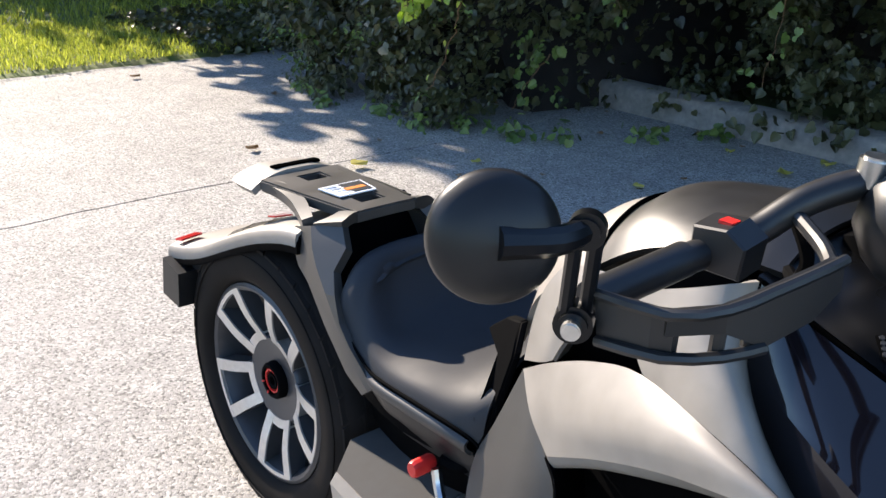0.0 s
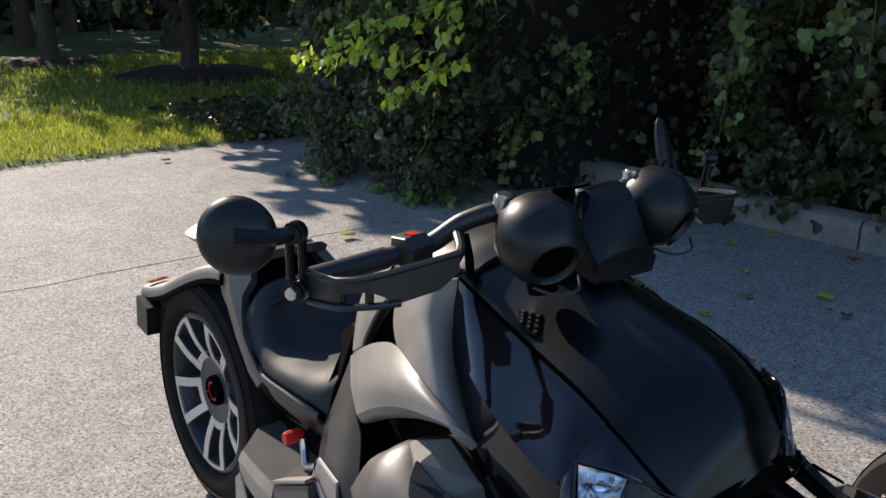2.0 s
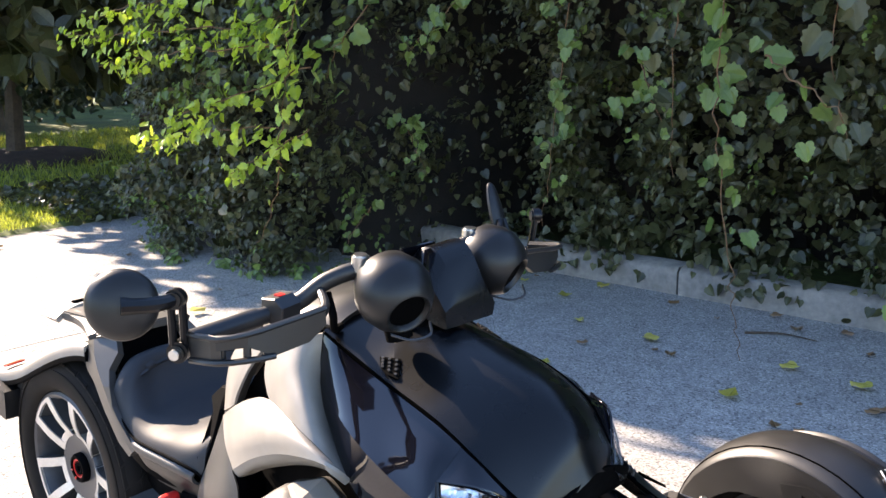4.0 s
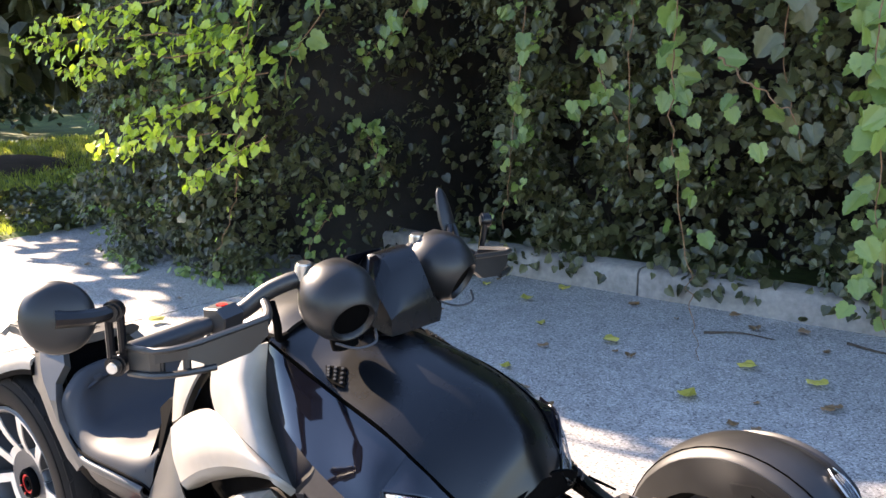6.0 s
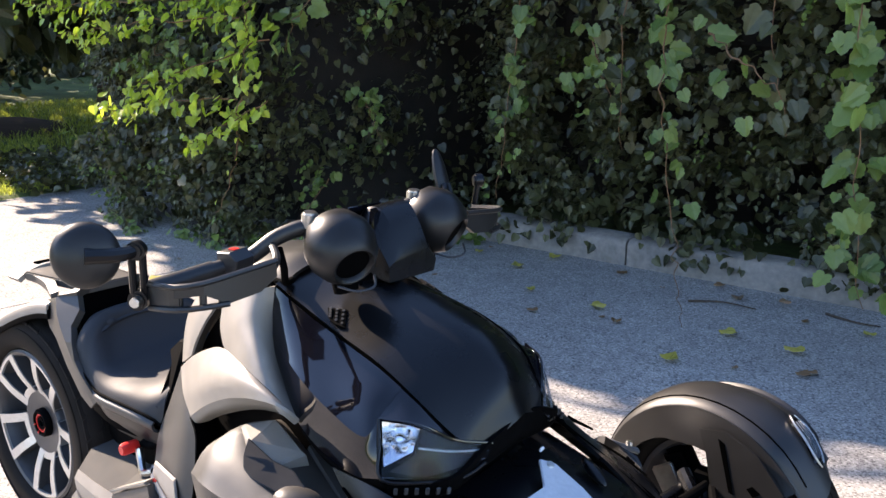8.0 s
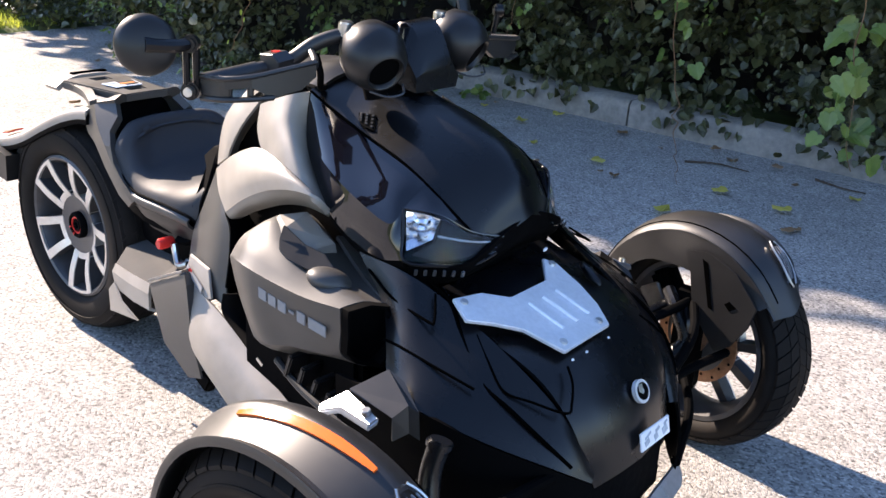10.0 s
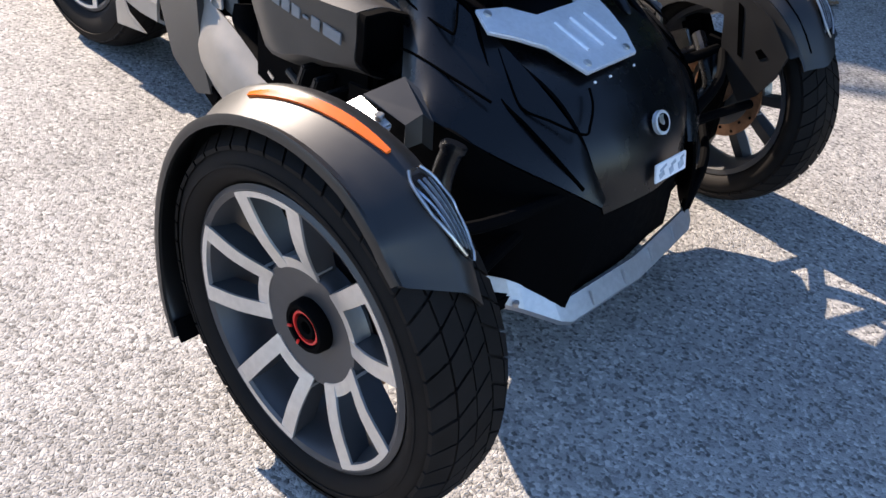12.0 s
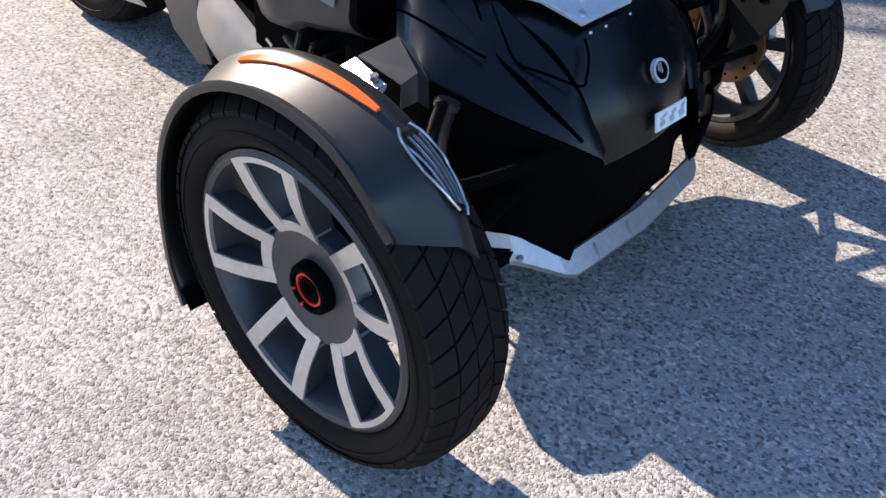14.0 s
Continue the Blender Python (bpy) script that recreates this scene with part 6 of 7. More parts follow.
    cap = [[(-0.588, -0.256, 0.600), (-0.545, -0.205, 0.600), (-0.462, -0.210, 0.575), (-0.474, -0.276, 0.575), (-0.522, -0.292, 0.595)], [(-0.586, -0.255, 0.634), (-0.541, -0.211, 0.642), (-0.464, -0.216, 0.606), (-0.473, -0.272, 0.602), (-0.523, -0.288, 0.632)], [(-0.580, -0.253, 0.640), (-0.541, -0.217, 0.648), (-0.470, -0.221, 0.613), (-0.479, -0.268, 0.609), (-0.524, -0.282, 0.638)]]
    part("top_cap", loft([m(r) for r in cap], 1), GREY, pod, "faceted grey cap on the pod", sharp=20)
    # dark slab laid on the shell, painted as the recess's shade
    notch_shade = [(-0.529, -0.283, 0.640), (-0.522, -0.300, 0.616), (-0.512, -0.309, 0.600), (-0.488, -0.312, 0.590), (-0.424, -0.308, 0.585), (-0.398, -0.272, 0.584), (-0.437, -0.266, 0.604), (-0.480, -0.274, 0.612)]
    part("notch_shade", slab(m(notch_shade), (0.003, s * -0.003, 0.004), 0.0015), MATT, pod, "dark slab painted as the shade in a wedge-shaped recess")
    part("bump", dome(m([(-0.398, -0.290, 0.574)])[0], (0.042, 0.032, 0.020), (0, 12, s * 35), 20), DUSK, pod, "rounded boss")
    # plain raised bars where the maker's lettering stands
    a, b, up = Vector(m([(-0.526, -0.3455, 0.514)])[0]), Vector(m([(-0.358, -0.3285, 0.486)])[0]), Vector((0, 0, 0.027))
    for k, (t0, t1, lo, hi) in enumerate(((0.00, 0.12, 0, 0.85), (0.15, 0.27, 0, 0.8), (0.30, 0.42, 0, 0.8), (0.46, 0.54, 0.3, 0.5), (0.58, 0.70, 0, 0.8), (0.74, 0.99, 0, 0.8))):
        p0, p1 = a.lerp(b, t0), a.lerp(b, t1)
        bow = Vector((0, s * -0.002 * math.sin(math.pi * (t0 + t1) / 2), 0))
        part("lettering_bar", slab([p0 + bow + up * lo, p1 + bow + up * lo, p1 + bow + up * hi, p0 + bow + up * hi], (0, s * -0.003, 0), 0.001), LETTER, pod, "plain grey bar in place of lettering")
    part("engine_block", box((-0.50, s * 0.19 * -1, 0.36), (0.34, 0.18, 0.22), (0, 0, 0), 0.012), BLACK, pod, "black engine block behind the pod")
    for k in range(6):
        part("cooling_fin", box((-0.47 + 0.035 * k, s * -0.305, 0.385 - 0.012 * k), (0.012, 0.05, 0.055), (0, 20, 0), 0.003), MATT, pod, "black cooling fin")
    part("lower_rail", tube(m([(-0.52, -0.312, 0.375), (-0.42, -0.330, 0.352), (-0.30, -0.338, 0.335)]), 0.008, 8, 4), MATT, pod)
    part("engine_bolt", box(m([(-0.615, -0.276, 0.322)])[0], (0.026, 0.012, 0.014), (0, 30, 0), 0.003), STEEL, pod, "bright bolt")
    # silver strut and grey bracket between pod and mudguard
    strut = [(-0.267, -0.430, 0.434), (-0.214, -0.415, 0.479), (-0.126, -0.430, 0.468), (-0.134, -0.446, 0.457), (-0.202, -0.442, 0.458), (-0.250, -0.445, 0.434)]
    st = part("strut_plate", slab(m(strut), (0, 0, -0.012), 0.003), DULL, bike, "bright aluminium strut plate")
    part("bolt", disc(m([(-0.152, -0.434, 0.470)])[0], 0.008, 0.010, (0, s * -0.2, 1), 14), STEEL, st, "steel bolt")
    cover = [[(-0.222, -0.408, 0.440), (-0.215, -0.409, 0.476), (-0.123, -0.405, 0.459), (-0.118, -0.408, 0.420)], [(-0.182, -0.358, 0.470), (-0.176, -0.360, 0.508), (-0.112, -0.380, 0.476), (-0.105, -0.384, 0.430)], [(-0.150, -0.350, 0.460), (-0.143, -0.358, 0.498), (-0.097, -0.371, 0.465), (-0.090, -0.375, 0.420)]]
    part("bracket", panel([m(r) for r in cover], 0.005, 1, (-0.16, s * -0.38, 0.40)), CHARCOAL, bike, "dark grey suspension bracket cover", sharp=12)

# ---- seat ----
SEAT = [  # from the middle of the seat out to the lower edge of its right flank, back to front
    [(-1.352, 0, 0.530), (-1.350, -0.060, 0.530), (-1.342, -0.115, 0.530), (-1.330, -0.155, 0.530), (-1.322, -0.168, 0.530), (-1.318, -0.172, 0.528)],
    [(-1.347, 0, 0.640), (-1.345, -0.060, 0.640), (-1.335, -0.118, 0.634), (-1.320, -0.156, 0.612), (-1.312, -0.170, 0.592), (-1.306, -0.176, 0.570)],
    [(-1.328, 0, 0.661), (-1.326, -0.060, 0.660), (-1.314, -0.114, 0.654), (-1.300, -0.148, 0.630), (-1.290, -0.168, 0.598), (-1.282, -0.179, 0.556)],
    [(-1.306, 0, 0.655), (-1.304, -0.052, 0.653), (-1.296, -0.096, 0.646), (-1.280, -0.136, 0.626), (-1.266, -0.166, 0.584), (-1.256, -0.184, 0.540)],
    [(-1.292, 0, 0.618), (-1.290, -0.050, 0.616), (-1.284, -0.092, 0.608), (-1.262, -0.142, 0.600), (-1.244, -0.172, 0.565), (-1.230, -0.187, 0.527)],
    [(-1.250, 0, 0.570), (-1.248, -0.050, 0.569), (-1.240, -0.105, 0.564), (-1.226, -0.150, 0.567), (-1.212, -0.179, 0.546), (-1.200, -0.190, 0.517)],
    [(-1.180, 0, 0.556), (-1.180, -0.050, 0.556), (-1.180, -0.110, 0.555), (-1.176, -0.152, 0.550), (-1.168, -0.181, 0.536), (-1.160, -0.191, 0.515)],
    [(-1.110, 0, 0.556), (-1.110, -0.050, 0.557), (-1.110, -0.108, 0.557), (-1.106, -0.150, 0.552), (-1.100, -0.180, 0.538), (-1.096, -0.190, 0.515)],
    [(-1.050, 0, 0.567), (-1.050, -0.048, 0.566), (-1.048, -0.102, 0.564), (-1.042, -0.144, 0.556), (-1.036, -0.174, 0.540), (-1.034, -0.186, 0.512)],
    [(-1.008, 0, 0.592), (-1.008, -0.046, 0.590), (-1.006, -0.094, 0.584), (-1.000, -0.136, 0.570), (-0.994, -0.166, 0.546), (-0.992, -0.178, 0.504)],
    [(-0.984, 0, 0.618), (-0.984, -0.044, 0.616), (-0.982, -0.088, 0.608), (-0.978, -0.128, 0.588), (-0.974, -0.158, 0.552), (-0.976, -0.170, 0.490)]]
seat = new("seat")
seat.parent = bike
tagged(seat, "low black vinyl seat with a raised back rim")
part("cushion", panel([[(x, y, z) for x, y, z in reversed(r)] + [(x, -y, z) for x, y, z in r[1:]] for r in SEAT], 0.006, 4, (-1.2, 0, 0.3)), VINYL, seat, "black vinyl seat with a raised back rim", sharp=60)
for s in (1, -1):
    part("seat_seam", tube([(r[-1][0], s * (r[-1][1] - 0.001), r[-1][2] + 0.004) for r in SEAT[1:]], 0.0022, 6, 4), BLACK, seat, "seam of the seat cover")
part("seat_base", loft([[(x, -w_, z0), (x, w_, z0), (x, w_, z1), (x, -w_, z1)] for x, w_, z0, z1 in ((-1.40, 0.13, 0.50, 0.56), (-1.30, 0.160, 0.46, 0.53), (-1.15, 0.175, 0.44, 0.512), (-0.99, 0.15, 0.44, 0.50))], 3), BLACK, seat, "black seat base")
for s in (1, -1):
    rail = [r[-1] for r in SEAT[2:10]]
    part("seat_frame", panel([[(x, s * (y - d), z - h) for d, h in ((0.001, 0.002), (0.007, 0.008), (0.005, 0.020), (-0.006, 0.030))] for x, y, z in rail], 0.006, 4, (-1.2, 0, 0.5)), DUSK, seat, "thin charcoal frame edge under the seat")
    part("under_panel", panel([[(x, s * (y + 0.008), z - 0.026), (x + 0.01, s * (y + 0.014), z - 0.055), (x + 0.02, s * (y + 0.030), z - 0.090)] for x, y, z in rail], 0.006, 3, (-1.2, 0, 0.45)), MATT, seat, "black panel under the seat edge")
    part("seat_wedge", slab([(x, s * y, z) for x, y, z in ((-1.058, -0.088, 0.621), (-1.018, -0.088, 0.652), (-0.981, -0.100, 0.662), (-0.962, -0.132, 0.626), (-0.972, -0.170, 0.504), (-0.982, -0.174, 0.486), (-0.990, -0.168, 0.533), (-1.002, -0.122, 0.611))], (0.008, s * 0.010, 0.004), 0.003), BLACK, seat, "black wedge between seat and tank")

# ---- rack over the rear wheel ----
rack = new("rack")
rack.parent = bike
tagged(rack, "grey plastic passenger rack with cut-outs over the rear wheel")


RACK_Y = -0.035
PILLAR = [
    [(-1.480, -0.145, 0.666), (-1.419, -0.152, 0.685), (-1.368, -0.125, 0.698)],
    [(-1.479, -0.150, 0.627), (-1.395, -0.166, 0.656), (-1.336, -0.140, 0.668)],
    [(-1.453, -0.158, 0.606), (-1.371, -0.174, 0.632), (-1.338, -0.163, 0.634)],
    [(-1.413, -0.165, 0.590), (-1.335, -0.182, 0.602), (-1.314, -0.178, 0.603)],
    [(-1.342, -0.180, 0.541), (-1.283, -0.192, 0.554), (-1.285, -0.190, 0.569)],
    [(-1.270, -0.190, 0.491), (-1.234, -0.197, 0.514), (-1.253, -0.194, 0.544)],
    [(-1.220, -0.195, 0.475), (-1.199, -0.199, 0.491), (-1.187, -0.197, 0.500)],
]


def rack_deck():
    """The deck: a plate that narrows to the front, with a square hole and a slot cut through it."""
    xs = [-1.640, -1.608, -1.573, -1.442, -1.408, -1.368]
    bm = bmesh.new()
    grid = []
    for x in xs:
        wide = 0.086 - 0.024 * (x - xs[0]) / 0.272
        grid.append([bm.verts.new((x, RACK_Y + y, 0.706 + 0.02 * (x + 1.64) - 0.06 * max(abs(y) - 0.05, 0))) for y in (-wide, -0.022, 0.022, wide)])
    top = [bm.faces.new((grid[i][j], grid[i + 1][j], grid[i + 1][j + 1], grid[i][j + 1])) for i in range(5) for j in range(3) if (i, j) not in ((1, 1), (3, 1))]
    ext = bmesh.ops.extrude_face_region(bm, geom=top)
    bmesh.ops.translate(bm, vec=(0, 0, -0.020), verts=[g for g in ext["geom"] if isinstance(g, bmesh.types.BMVert)])
    rim = [e for e in bm.edges if len(e.link_faces) == 2 and e.calc_face_angle(0) > 0.6]
    bmesh.ops.bevel(bm, geom=rim, offset=0.003, segments=2, affect="EDGES", clamp_overlap=True)
    return bm


part("deck", rack_deck(), DUSK, rack, "dark grey deck with a square hole and a slot", sharp=30)
for s in (1, -1):
    f = lambda pts: [(x, s * (y - RACK_Y) + RACK_Y, z) for x, y, z in pts]
    part("side_bar", loft([f(r) for r in ([(-1.635, -0.121, 0.698), (-1.635, -0.105, 0.704), (-1.635, -0.105, 0.686), (-1.635, -0.118, 0.682)],
                                          [(-1.590, -0.118, 0.700), (-1.590, -0.098, 0.706), (-1.590, -0.098, 0.684), (-1.590, -0.114, 0.680)],
                                          [(-1.515, -0.130, 0.698), (-1.515, -0.106, 0.704), (-1.515, -0.106, 0.680), (-1.515, -0.126, 0.676)],
                                          [(-1.450, -0.150, 0.686), (-1.440, -0.134, 0.692), (-1.440, -0.134, 0.664), (-1.450, -0.146, 0.660)])], 3), DUSK, rack, "grey outer bar of the rack", sharp=30)
    part("cross_bar", loft([f(r) for r in ([(-1.415, -0.150, 0.690), (-1.360, -0.130, 0.704), (-1.372, -0.126, 0.676), (-1.425, -0.144, 0.668)],
                                           [(-1.412, -0.112, 0.698), (-1.356, -0.112, 0.716), (-1.370, -0.108, 0.690), (-1.420, -0.108, 0.678)],
                                           [(-1.412, -0.085, 0.708), (-1.366, -0.096, 0.712), (-1.372, -0.092, 0.692), (-1.420, -0.082, 0.688)])], 2), DUSK, rack, "front bar between deck and pillar", sharp=30)
    part("pillar", panel([f(r) for r in PILLAR], 0.020, 1, (-1.42, 0, 0.6)), DUSK, rack, "faceted plastic pillar", sharp=14)
cap_rows = [[(x, RACK_Y + w_ * v, z - d * abs(v) ** 3) for v in (-1, -0.8, -0.4, 0, 0.4, 0.8, 1)] for x, w_, z, d in ((-1.643, 0.101, 0.712, 0.026), (-1.690, 0.100, 0.711, 0.026), (-1.735, 0.090, 0.704, 0.024), (-1.768, 0.070, 0.690, 0.014))]
part("tail_cap", panel(cap_rows, 0.014, 3, (-1.7, 0, 0.6)), GREY, rack, "smooth grey rear lip", sharp=40)
part("latch_slot", box((-1.668, RACK_Y + 0.008, 0.7115), (0.022, 0.100, 0.006), (0, -2, 0), 0.002), GAP, rack, "black patch painted as a shaded slot")
st = part("sticker", slab([(-1.506, -0.081, 0.7110), (-1.443, -0.077, 0.7122), (-1.443, -0.002, 0.7122), (-1.506, 0.008, 0.7110)], (0, 0, 0.0022), 0), WHITE, rack, "warning sticker with white border and dark fields")
part("sticker_field", slab([(-1.500, -0.044, 0.7134), (-1.449, -0.043, 0.7144), (-1.449, -0.006, 0.7144), (-1.500, 0.002, 0.7134)], (0, 0, 0.0012), 0), DARKALLOY, st, "dark printed field")
part("sticker_field", slab([(-1.474, -0.050, 0.7146), (-1.462, -0.050, 0.7148), (-1.462, -0.010, 0.7148), (-1.474, -0.010, 0.7146)], (0, 0, 0.0012), 0), ORANGE, st, "orange field")
for k in range(4):
    part("print_bar", box((-1.495 + 0.013 * k, -0.063 + 0.003 * k, 0.7142), (0.007, 0.022 - 0.003 * k, 0.0012), (0, -1, 0), 0), STICKER, st)
part("under_tail", loft([[(x, -w_, z0), (x, w_, z0), (x, w_, z1), (x, -w_, z1)] for x, w_, z0, z1 in ((-1.47, 0.08, 0.60, 0.69), (-1.44, 0.09, 0.56, 0.66), (-1.415, 0.10, 0.52, 0.60))], 2), BLACK, rack, "black structure under the rack")

# ---- rear mudguard and lamps ----
guard_rows = []
for x, z in ((-1.972, 0.488), (-1.90, 0.505), (-1.82, 0.532), (-1.74, 0.568), (-1.66, 0.604), (-1.58, 0.636), (-1.50, 0.660), (-1.45, 0.668)):
    guard_rows.append([(x, -0.05 + y, z - d) for y, d in ((-0.114, 0.028), (-0.112, 0.006), (-0.090, -0.002), (-0.040, -0.006), (0.040, -0.006), (0.090, -0.002), (0.112, 0.006), (0.114, 0.028))])
rg = part("rear_mudguard", panel(guard_rows, 0.006, 2, (-1.62, -0.05, 0.3)), GREY, bike, "pale grey rear mudguard that rises over the tyre", sharp=50)
part("mudguard_lining", panel([[(x + 0.004, y, z - 0.012) for x, y, z in r] for r in guard_rows], 0.016, 2, (-1.62, -0.05, 0.3)), BLACK, rg, "black lining under the mudguard")
for s in (1, -1):
    box_ = part("tail_lamp", loft([[(-1.928 + dx, s * -y - 0.02, 0.432 + dz) for dx, dz in ((-0.045, -0.050), (0.030, -0.058), (0.040, 0.020), (-0.030, 0.036))] for y in (0.075, 0.10, 0.155, 0.163)], 1), MATT, bike, "black tail lamp housing")
    part("red_lens", slab([(-1.955, s * -0.085 - 0.02, 0.505), (-1.955, s * -0.135 - 0.02, 0.500), (-1.920, s * -0.135 - 0.02, 0.508), (-1.920, s * -0.085 - 0.02, 0.513)], (0, 0, 0.004), 0.002), REDLENS, box_, "red tail lamp lens")
    part("lens_face", slab([(-1.977, s * -0.085 - 0.02, 0.40), (-1.977, s * -0.150 - 0.02, 0.40), (-1.961, s * -0.150 - 0.02, 0.462), (-1.961, s * -0.085 - 0.02, 0.462)], (-0.006, 0, 0), 0.002), SMOKE, box_, "smoky tail lamp lens")
    part("lamp_arm", tube([(-1.87, s * -0.10 - 0.02, 0.48), (-1.89, s * -0.105 - 0.02, 0.46), (-1.91, s * -0.11 - 0.02, 0.44)], 0.018, 8, 3), MATT, box_)
part("plate_holder", slab([(-1.985, -0.10, 0.43), (-1.985, 0.10, 0.43), (-2.03, 0.09, 0.30), (-2.03, -0.09, 0.30)], (0.01, 0, 0), 0.003), BLACK, bike, "black plate holder")
part("rear_flap", slab([(-1.945, -0.12, 0.40), (-1.945, 0.12, 0.40), (-1.985, 0.11, 0.27), (-1.985, -0.11, 0.27)], (0.008, 0, 0), 0.003), BLACK, bike, "black rubber flap")
part("swing_arm", loft([[(x, y0, z - 0.05), (x, y1, z - 0.05), (x, y1, z + 0.05), (x, y0, z + 0.05)] for x, y0, y1, z in ((-1.655, 0.11, 0.17, 0.295), (-1.40, 0.10, 0.18, 0.31), (-1.15, -0.10, 0.16, 0.33), (-0.95, -0.12, 0.14, 0.34))], 3), BLACK, bike, "black single-sided swing arm")
part("rear_frame", loft([[(x, -w_, z0), (x, w_, z0), (x, w_, z1), (x, -w_, z1)] for x, w_, z0, z1 in ((-1.36, 0.09, 0.36, 0.50), (-1.20, 0.13, 0.33, 0.47), (-1.0, 0.15, 0.28, 0.49))], 2), BLACK, bike, "black frame under the seat")

SKEW[0] = 0.0


# ---- handlebar, guards, gauge pods and mirrors ----
bars = new("handlebar")
bars.parent = bike
tagged(bars, "black handlebar with guards, grips, switches and round mirrors")
for s, dx in ((1, 0.0), (-1, -0.012)):
    f = lambda pts: [(x + dx, s * y, z) for x, y, z in pts]
    part("bar", tube(f([(-0.545, -0.02, 0.905), (-0.540, -0.075, 0.930), (-0.530, -0.125, 0.972), (-0.560, -0.175, 0.960), (-0.588, -0.215, 0.928), (-0.606, -0.262, 0.915), (-0.614, -0.31, 0.910)]), 0.014, 12, 6), CHARCOAL, bars, "black steel bar")
    part("grip", tube(f([(-0.612, -0.275, 0.912), (-0.616, -0.335, 0.906), (-0.618, -0.388, 0.902)]), 0.0160, 18, 4), CHARCOAL, bars, "black rubber grip")
    part("bar_bolt", disc(f([(-0.528, -0.135, 0.985)])[0], 0.014, 0.03, (0.1, 0, 1), 14, 0.003), STEEL, bars, "steel clamp bolt")
    block = [[(x, y, z) for x, z in ((-0.618, 0.904), (-0.566, 0.904), (-0.562, 0.934), (-0.582, 0.946), (-0.616, 0.942))] for y in (-0.226, -0.228, -0.262, -0.264)]
    block = [[(x - (0.05 * (y + 0.245)), y, z + 0.10 * (y + 0.245)) if k in (1, 2) else (-0.590 + 0.92 * (x + 0.590) - (0.05 * (y + 0.245)), y, 0.925 + 0.92 * (z - 0.925) + 0.10 * (y + 0.245)) for x, y, z in ring] for k, ring in enumerate(block)]
    sw = part("switch_block", loft([f(r) for r in block], 1), CHARCOAL, bars, "black switch block", sharp=20)
    if s > 0:
        part("stop_switch", loft([f([(-0.598 + q, -0.238 - 0.014 * u, 0.944 + 0.003 * v) for q, u in ((0, 0), (0.014, 0.1), (0.014, 1), (0, 1))]) for v in (0, 1)]), RED, sw, "red stop switch")
    # folded plate: upper edge and lower edge from the outer end inwards
    edge = [((-0.602, -0.403, 0.918), (-0.592, -0.407, 0.882)), ((-0.532, -0.402, 0.924), (-0.535, -0.401, 0.888)), ((-0.505, -0.367, 0.928), (-0.506, -0.368, 0.890)), ((-0.497, -0.325, 0.933), (-0.495, -0.330, 0.890)), ((-0.488, -0.272, 0.940), (-0.490, -0.272, 0.897)), ((-0.486, -0.243, 0.943), (-0.486, -0.242, 0.917))]
    grow = lambda k, t: tuple(Vector(edge[k][0]).lerp(Vector(edge[k][1]), t))
    heart = f([(-0.64, -0.30, 0.905)])[0]
    g = part("hand_guard", panel([f([grow(k, t) for t in ((0, 0.5, 1) if k > 2 else (0, 0.25, 0.50))]) for k in range(1, 6)], 0.011, 1, heart), CHARCOAL, bars, "black plastic hand guard with two small windows", sharp=12)
    part("guard_end", panel([f([grow(0, t) for t in (0, 0.5, 1)]), f([tuple(Vector(grow(0, t)).lerp(Vector(grow(1, t)), 0.8)) for t in (0, 0.5, 1)]), f([tuple(Vector(grow(1, t)).lerp(Vector(grow(2, t)), 0.15)) for t in (0, 0.5, 1)])], 0.011, 1, heart), CHARCOAL, g, "outer end of the guard", sharp=12)
    part("guard_rim", tube(f([e[0] for e in edge]), 0.0048, 8, 2), CHARCOAL, g, "rounded upper edge of the guard")
    part("guard_rail", tube(f([e[1] for e in edge[:4]]), 0.0050, 8, 2), CHARCOAL, g, "lower rail of the guard")
    for k, t in ((1, 0.2), (2, 0.0), (2, 0.75)):
        a, b = Vector(grow(k, 0.4)).lerp(Vector(grow(k + 1, 0.4)), t), Vector(grow(k, 1)).lerp(Vector(grow(k + 1, 1)), t)
        part("guard_post", tube(f([tuple(q + Vector((-0.007, 0.003, 0))) for q in (a, (a + b) / 2, b)]), 0.006, 8, 1), CHARCOAL, g, "post between two windows of the guard")
    part("guard_mount", tube(f([(-0.492, -0.246, 0.930), (-0.520, -0.215, 0.936), (-0.562, -0.190, 0.948)]), 0.007, 10, 4), CHARCOAL, g, "mount between guard and bar")
    # mirror on its short arm
    mir = new("mirror")
    mir.parent = bars
    tagged(mir, "round black mirror on a short jointed arm")
    pivot, top = f([(-0.612, -0.412, 0.893)])[0], f([(-0.600, -0.418, 0.972)])[0]
    part("pivot", disc(pivot, 0.016, 0.028, (0.55, -0.75 * s, 0), 20, 0.004), SATIN, mir, "black pivot")
    part("pivot_bolt", disc(tuple(Vector(pivot) + Vector((0.010, -0.014 * s, 0))), 0.008, 0.012, (0.55, -0.75 * s, 0), 14), STEEL, mir, "steel bolt")
    for o in (-0.008, 0.008):
        off = Vector((0.55, 0.85 * s, 0)).normalized() * o
        part("link", tube([Vector(pivot) + off, (Vector(pivot) + Vector(top)) / 2 + off, Vector(top) + off], 0.0062, 8, 3), SATIN, mir, "black link")
    part("link_cap", disc(tuple(Vector(top) + Vector((0, 0, 0.002))), 0.015, 0.022, (0.55, -0.75 * s, 0.0), 18, 0.004), SATIN, mir)
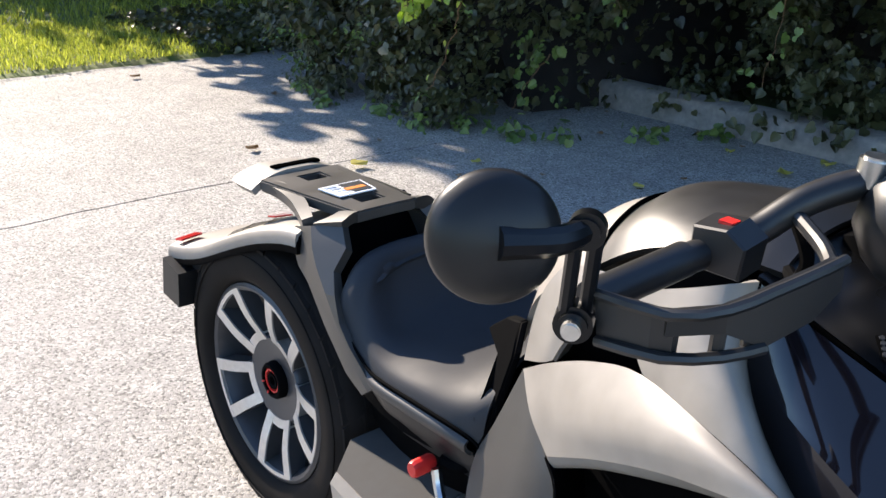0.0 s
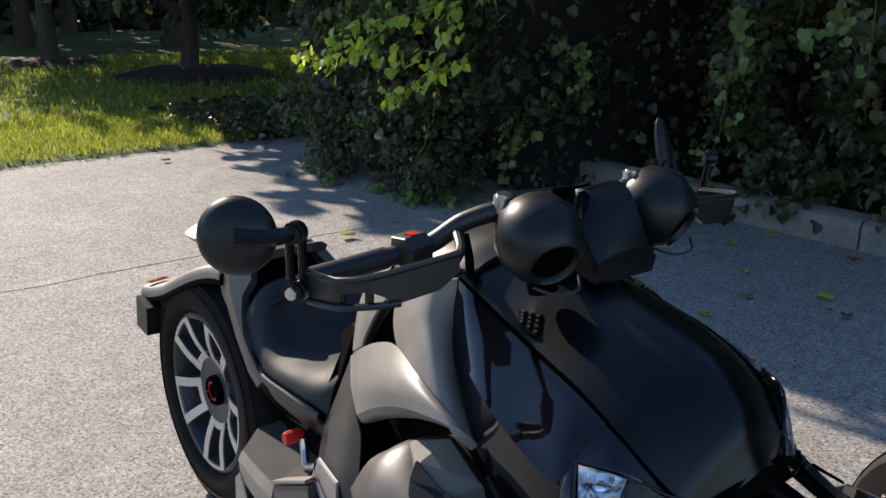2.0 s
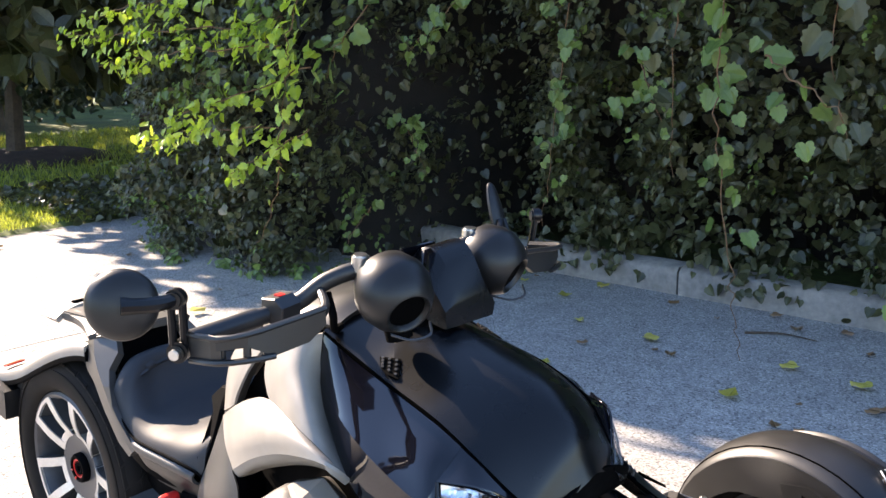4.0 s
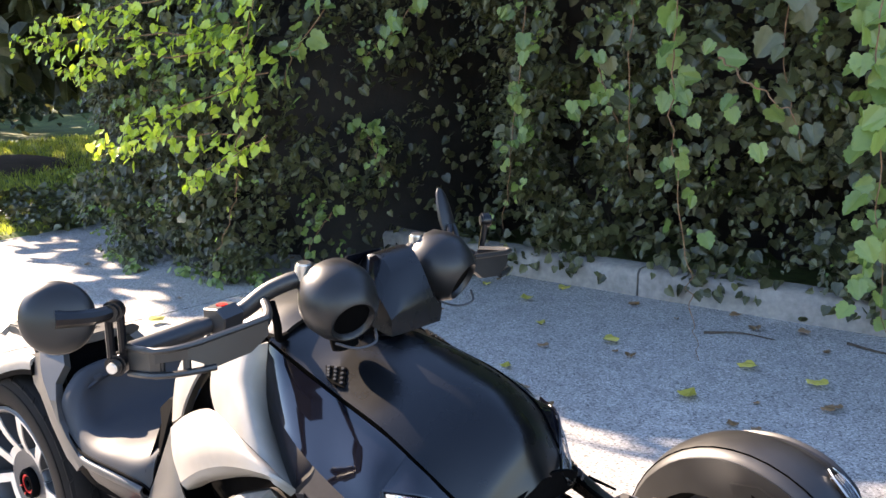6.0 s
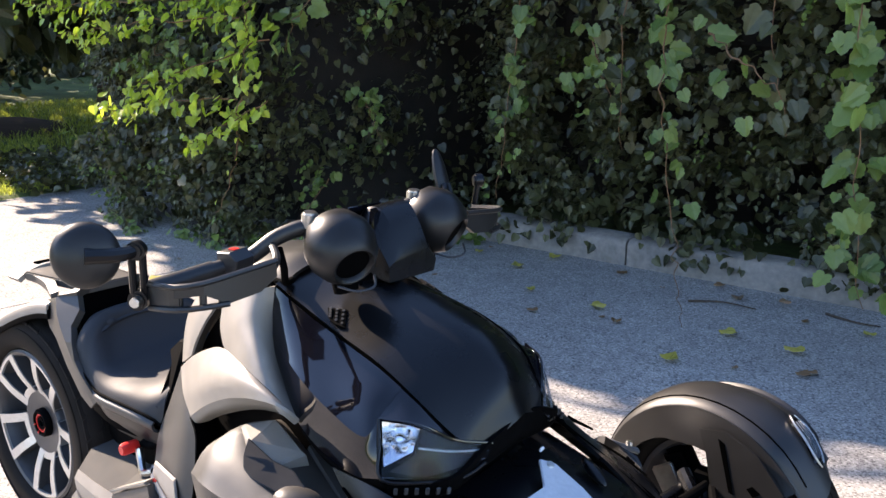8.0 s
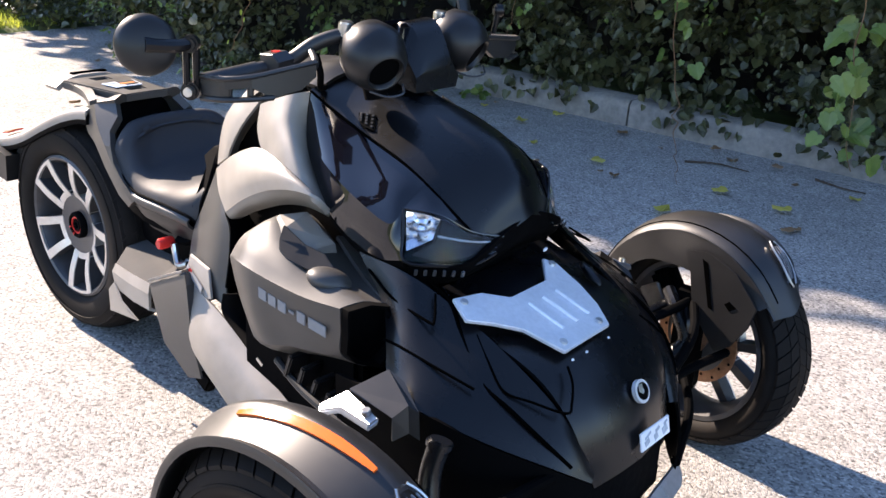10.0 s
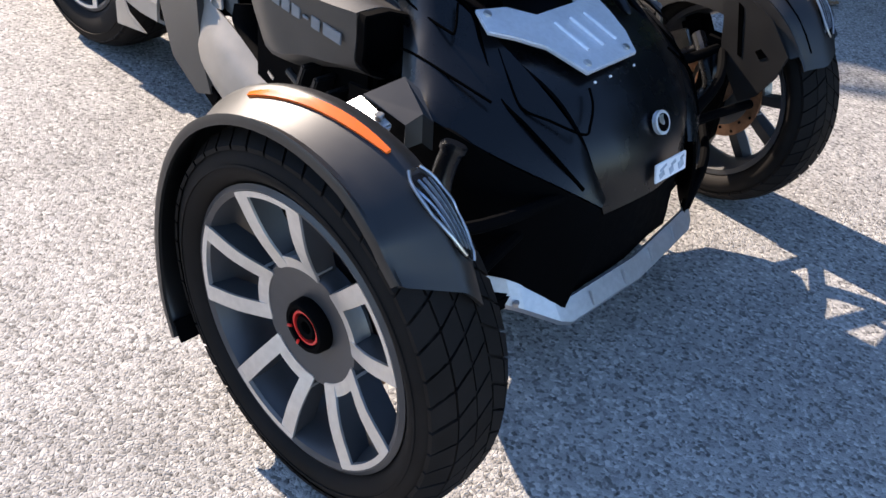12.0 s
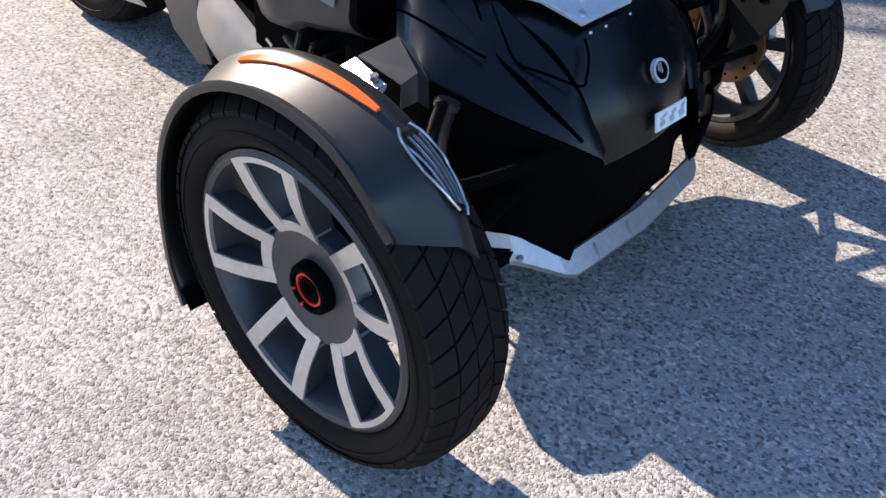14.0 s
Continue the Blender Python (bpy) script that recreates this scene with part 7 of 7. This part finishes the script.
    if s > 0:
        hub_, face = Vector((-0.628, -0.486, 0.974)), Vector((0.80, -0.56, 0.16)).normalized()
    else:
        hub_, face = Vector((-0.655, 0.385, 1.010)), Vector((0.80, 0.55, 0.10)).normalized()
    if s > 0:
        part("stem", tube([Vector(top) + Vector((0, 0, 0.002)), Vector(top).lerp(hub_, 0.5) + Vector((0.015, 0, 0)), hub_ + face * 0.016], 0.010, 10, 4, (0.010, 0.013)), SATIN, mir, "tapered stem")
        q = face.to_track_quat("Y", "Z").to_matrix().to_4x4()
        shell = part("shell", revolve([(0.0, 0.020), (0.020, 0.0185), (0.040, 0.012), (0.051, 0.003), (0.054, -0.005), (0.053, -0.010), (0.049, -0.010), (0.0, -0.008)], 48, closed=False), MATT, mir, "round black mirror shell", sharp=60)
        shell.matrix_local = Matrix.Translation(hub_) @ q @ Matrix.Scale(0.94, 4)
        part("glass", revolve([(0.0, -0.0115), (0.049, -0.0115), (0.049, -0.0085), (0.0, -0.0085)], 40, closed=False), MIRROR, shell, "mirror glass")
# the far mirror is folded and shows its edge
fold = new("folded_mirror")
fold.parent = bars
tagged(fold, "far round mirror folded so that its edge shows")
part("shell", loft([[(-0.66 + 0.012 * math.cos(a) * k - 0.03 * t, 0.36 + 0.006 * t + 0.022 * math.sin(a) * k, 0.955 + 0.085 * t) for a in [2 * math.pi * q / 10 for q in range(10)]] for t, k in ((0, 0.8), (0.25, 0.9), (0.6, 0.8), (0.9, 0.5), (1.0, 0.2))], 3), MATT, fold, "thin black shell seen edge on")
for dy in (-0.012, 0.012):
    part("link", tube([(-0.62, 0.33 + dy, 0.905), (-0.635, 0.345 + dy, 0.940), (-0.65, 0.356 + dy * 0.4, 0.970)], 0.006, 8, 4), SATIN, fold, "black link")

# two round pods with the gauge cowl between them
for s in (1, -1):
    c = Vector((-0.475, -0.112, 0.940)) if s > 0 else Vector((-0.510, 0.165, 0.938))
    axis = Vector((0.84, s * -0.22, -0.48)).normalized()
    q = axis.to_track_quat("Y", "Z").to_matrix().to_4x4()
    pod = part("gauge_pod", revolve([(0.0, -0.066), (0.028, -0.062), (0.050, -0.046), (0.061, -0.018), (0.062, 0.004), (0.053, 0.030), (0.040, 0.047), (0.036, 0.049), (0.032, 0.046), (0.030, 0.034), (0.0, 0.030)], 48, closed=False), MATT, bars, "round satin black pod with a dark opening", sharp=50)
    pod.matrix_local = Matrix.Translation(c) @ q
    part("opening", revolve([(0.0, 0.036), (0.032, 0.036), (0.032, 0.040), (0.0, 0.040)], 32, closed=False), BLACK, pod, "dark opening of the pod")
    part("pod_neck", tube([tuple(c - axis * 0.02), (c.x - 0.015, c.y * 0.9, 0.90), (c.x - 0.010, c.y * 0.85, 0.862)], 0.022, 16, 3), BLACK, bars)
    part("pod_cable", tube([(c.x + 0.020, c.y - 0.030, 0.884), (c.x + 0.045, c.y - 0.010, 0.876), (c.x + 0.050, c.y + 0.025, 0.878), (c.x + 0.030, c.y + 0.045, 0.890)], 0.0022, 6, 5), DARKALLOY, bars, "thin cable under the pod")
part("gauge_cowl", loft([[(x, -0.030, z0), (x, 0.085, z0), (x, 0.092, z0 + 0.45 * (z1 - z0)), (x, 0.070, z1), (x, 0.000, z1 - 0.004), (x, -0.030, z0 + 0.6 * (z1 - z0))] for x, z0, z1 in ((-0.575, 0.900, 0.955), (-0.53, 0.890, 0.990), (-0.495, 0.880, 0.992), (-0.470, 0.872, 0.965), (-0.445, 0.868, 0.915))], 3), SATIN, bars, "black gauge cowl", sharp=30)
part("cowl_tab", loft([[(-0.500 + a, -0.030 + b, 0.925), (-0.482 + a, -0.030 + b, 0.925), (-0.488 + a, -0.022 + b, 0.985), (-0.500 + a, -0.020 + b, 0.990)] for a, b in ((0, 0), (-0.008, 0.030))]), PIANO, bars, "gloss black tab beside the cowl", sharp=30)
part("gauge_screen", slab([(-0.565, -0.045, 0.925), (-0.565, 0.045, 0.925), (-0.53, 0.040, 0.990), (-0.53, -0.040, 0.990)], (-0.006, 0, 0.003), 0.002), PIANO, bars, "dark gauge screen")
part("steering_head", tube([(-0.56, 0, 0.90), (-0.54, 0, 0.86), (-0.50, 0, 0.80)], 0.05, 14, 2), BLACK, bars)
for s in (1, -1):
    part("cable", tube([(-0.575, s * -0.165, 0.935), (-0.555, s * -0.172, 0.905), (-0.570, s * -0.158, 0.875), (-0.60, s * -0.12, 0.865)], 0.0065, 8, 6), BLACK, bars, "black cable")
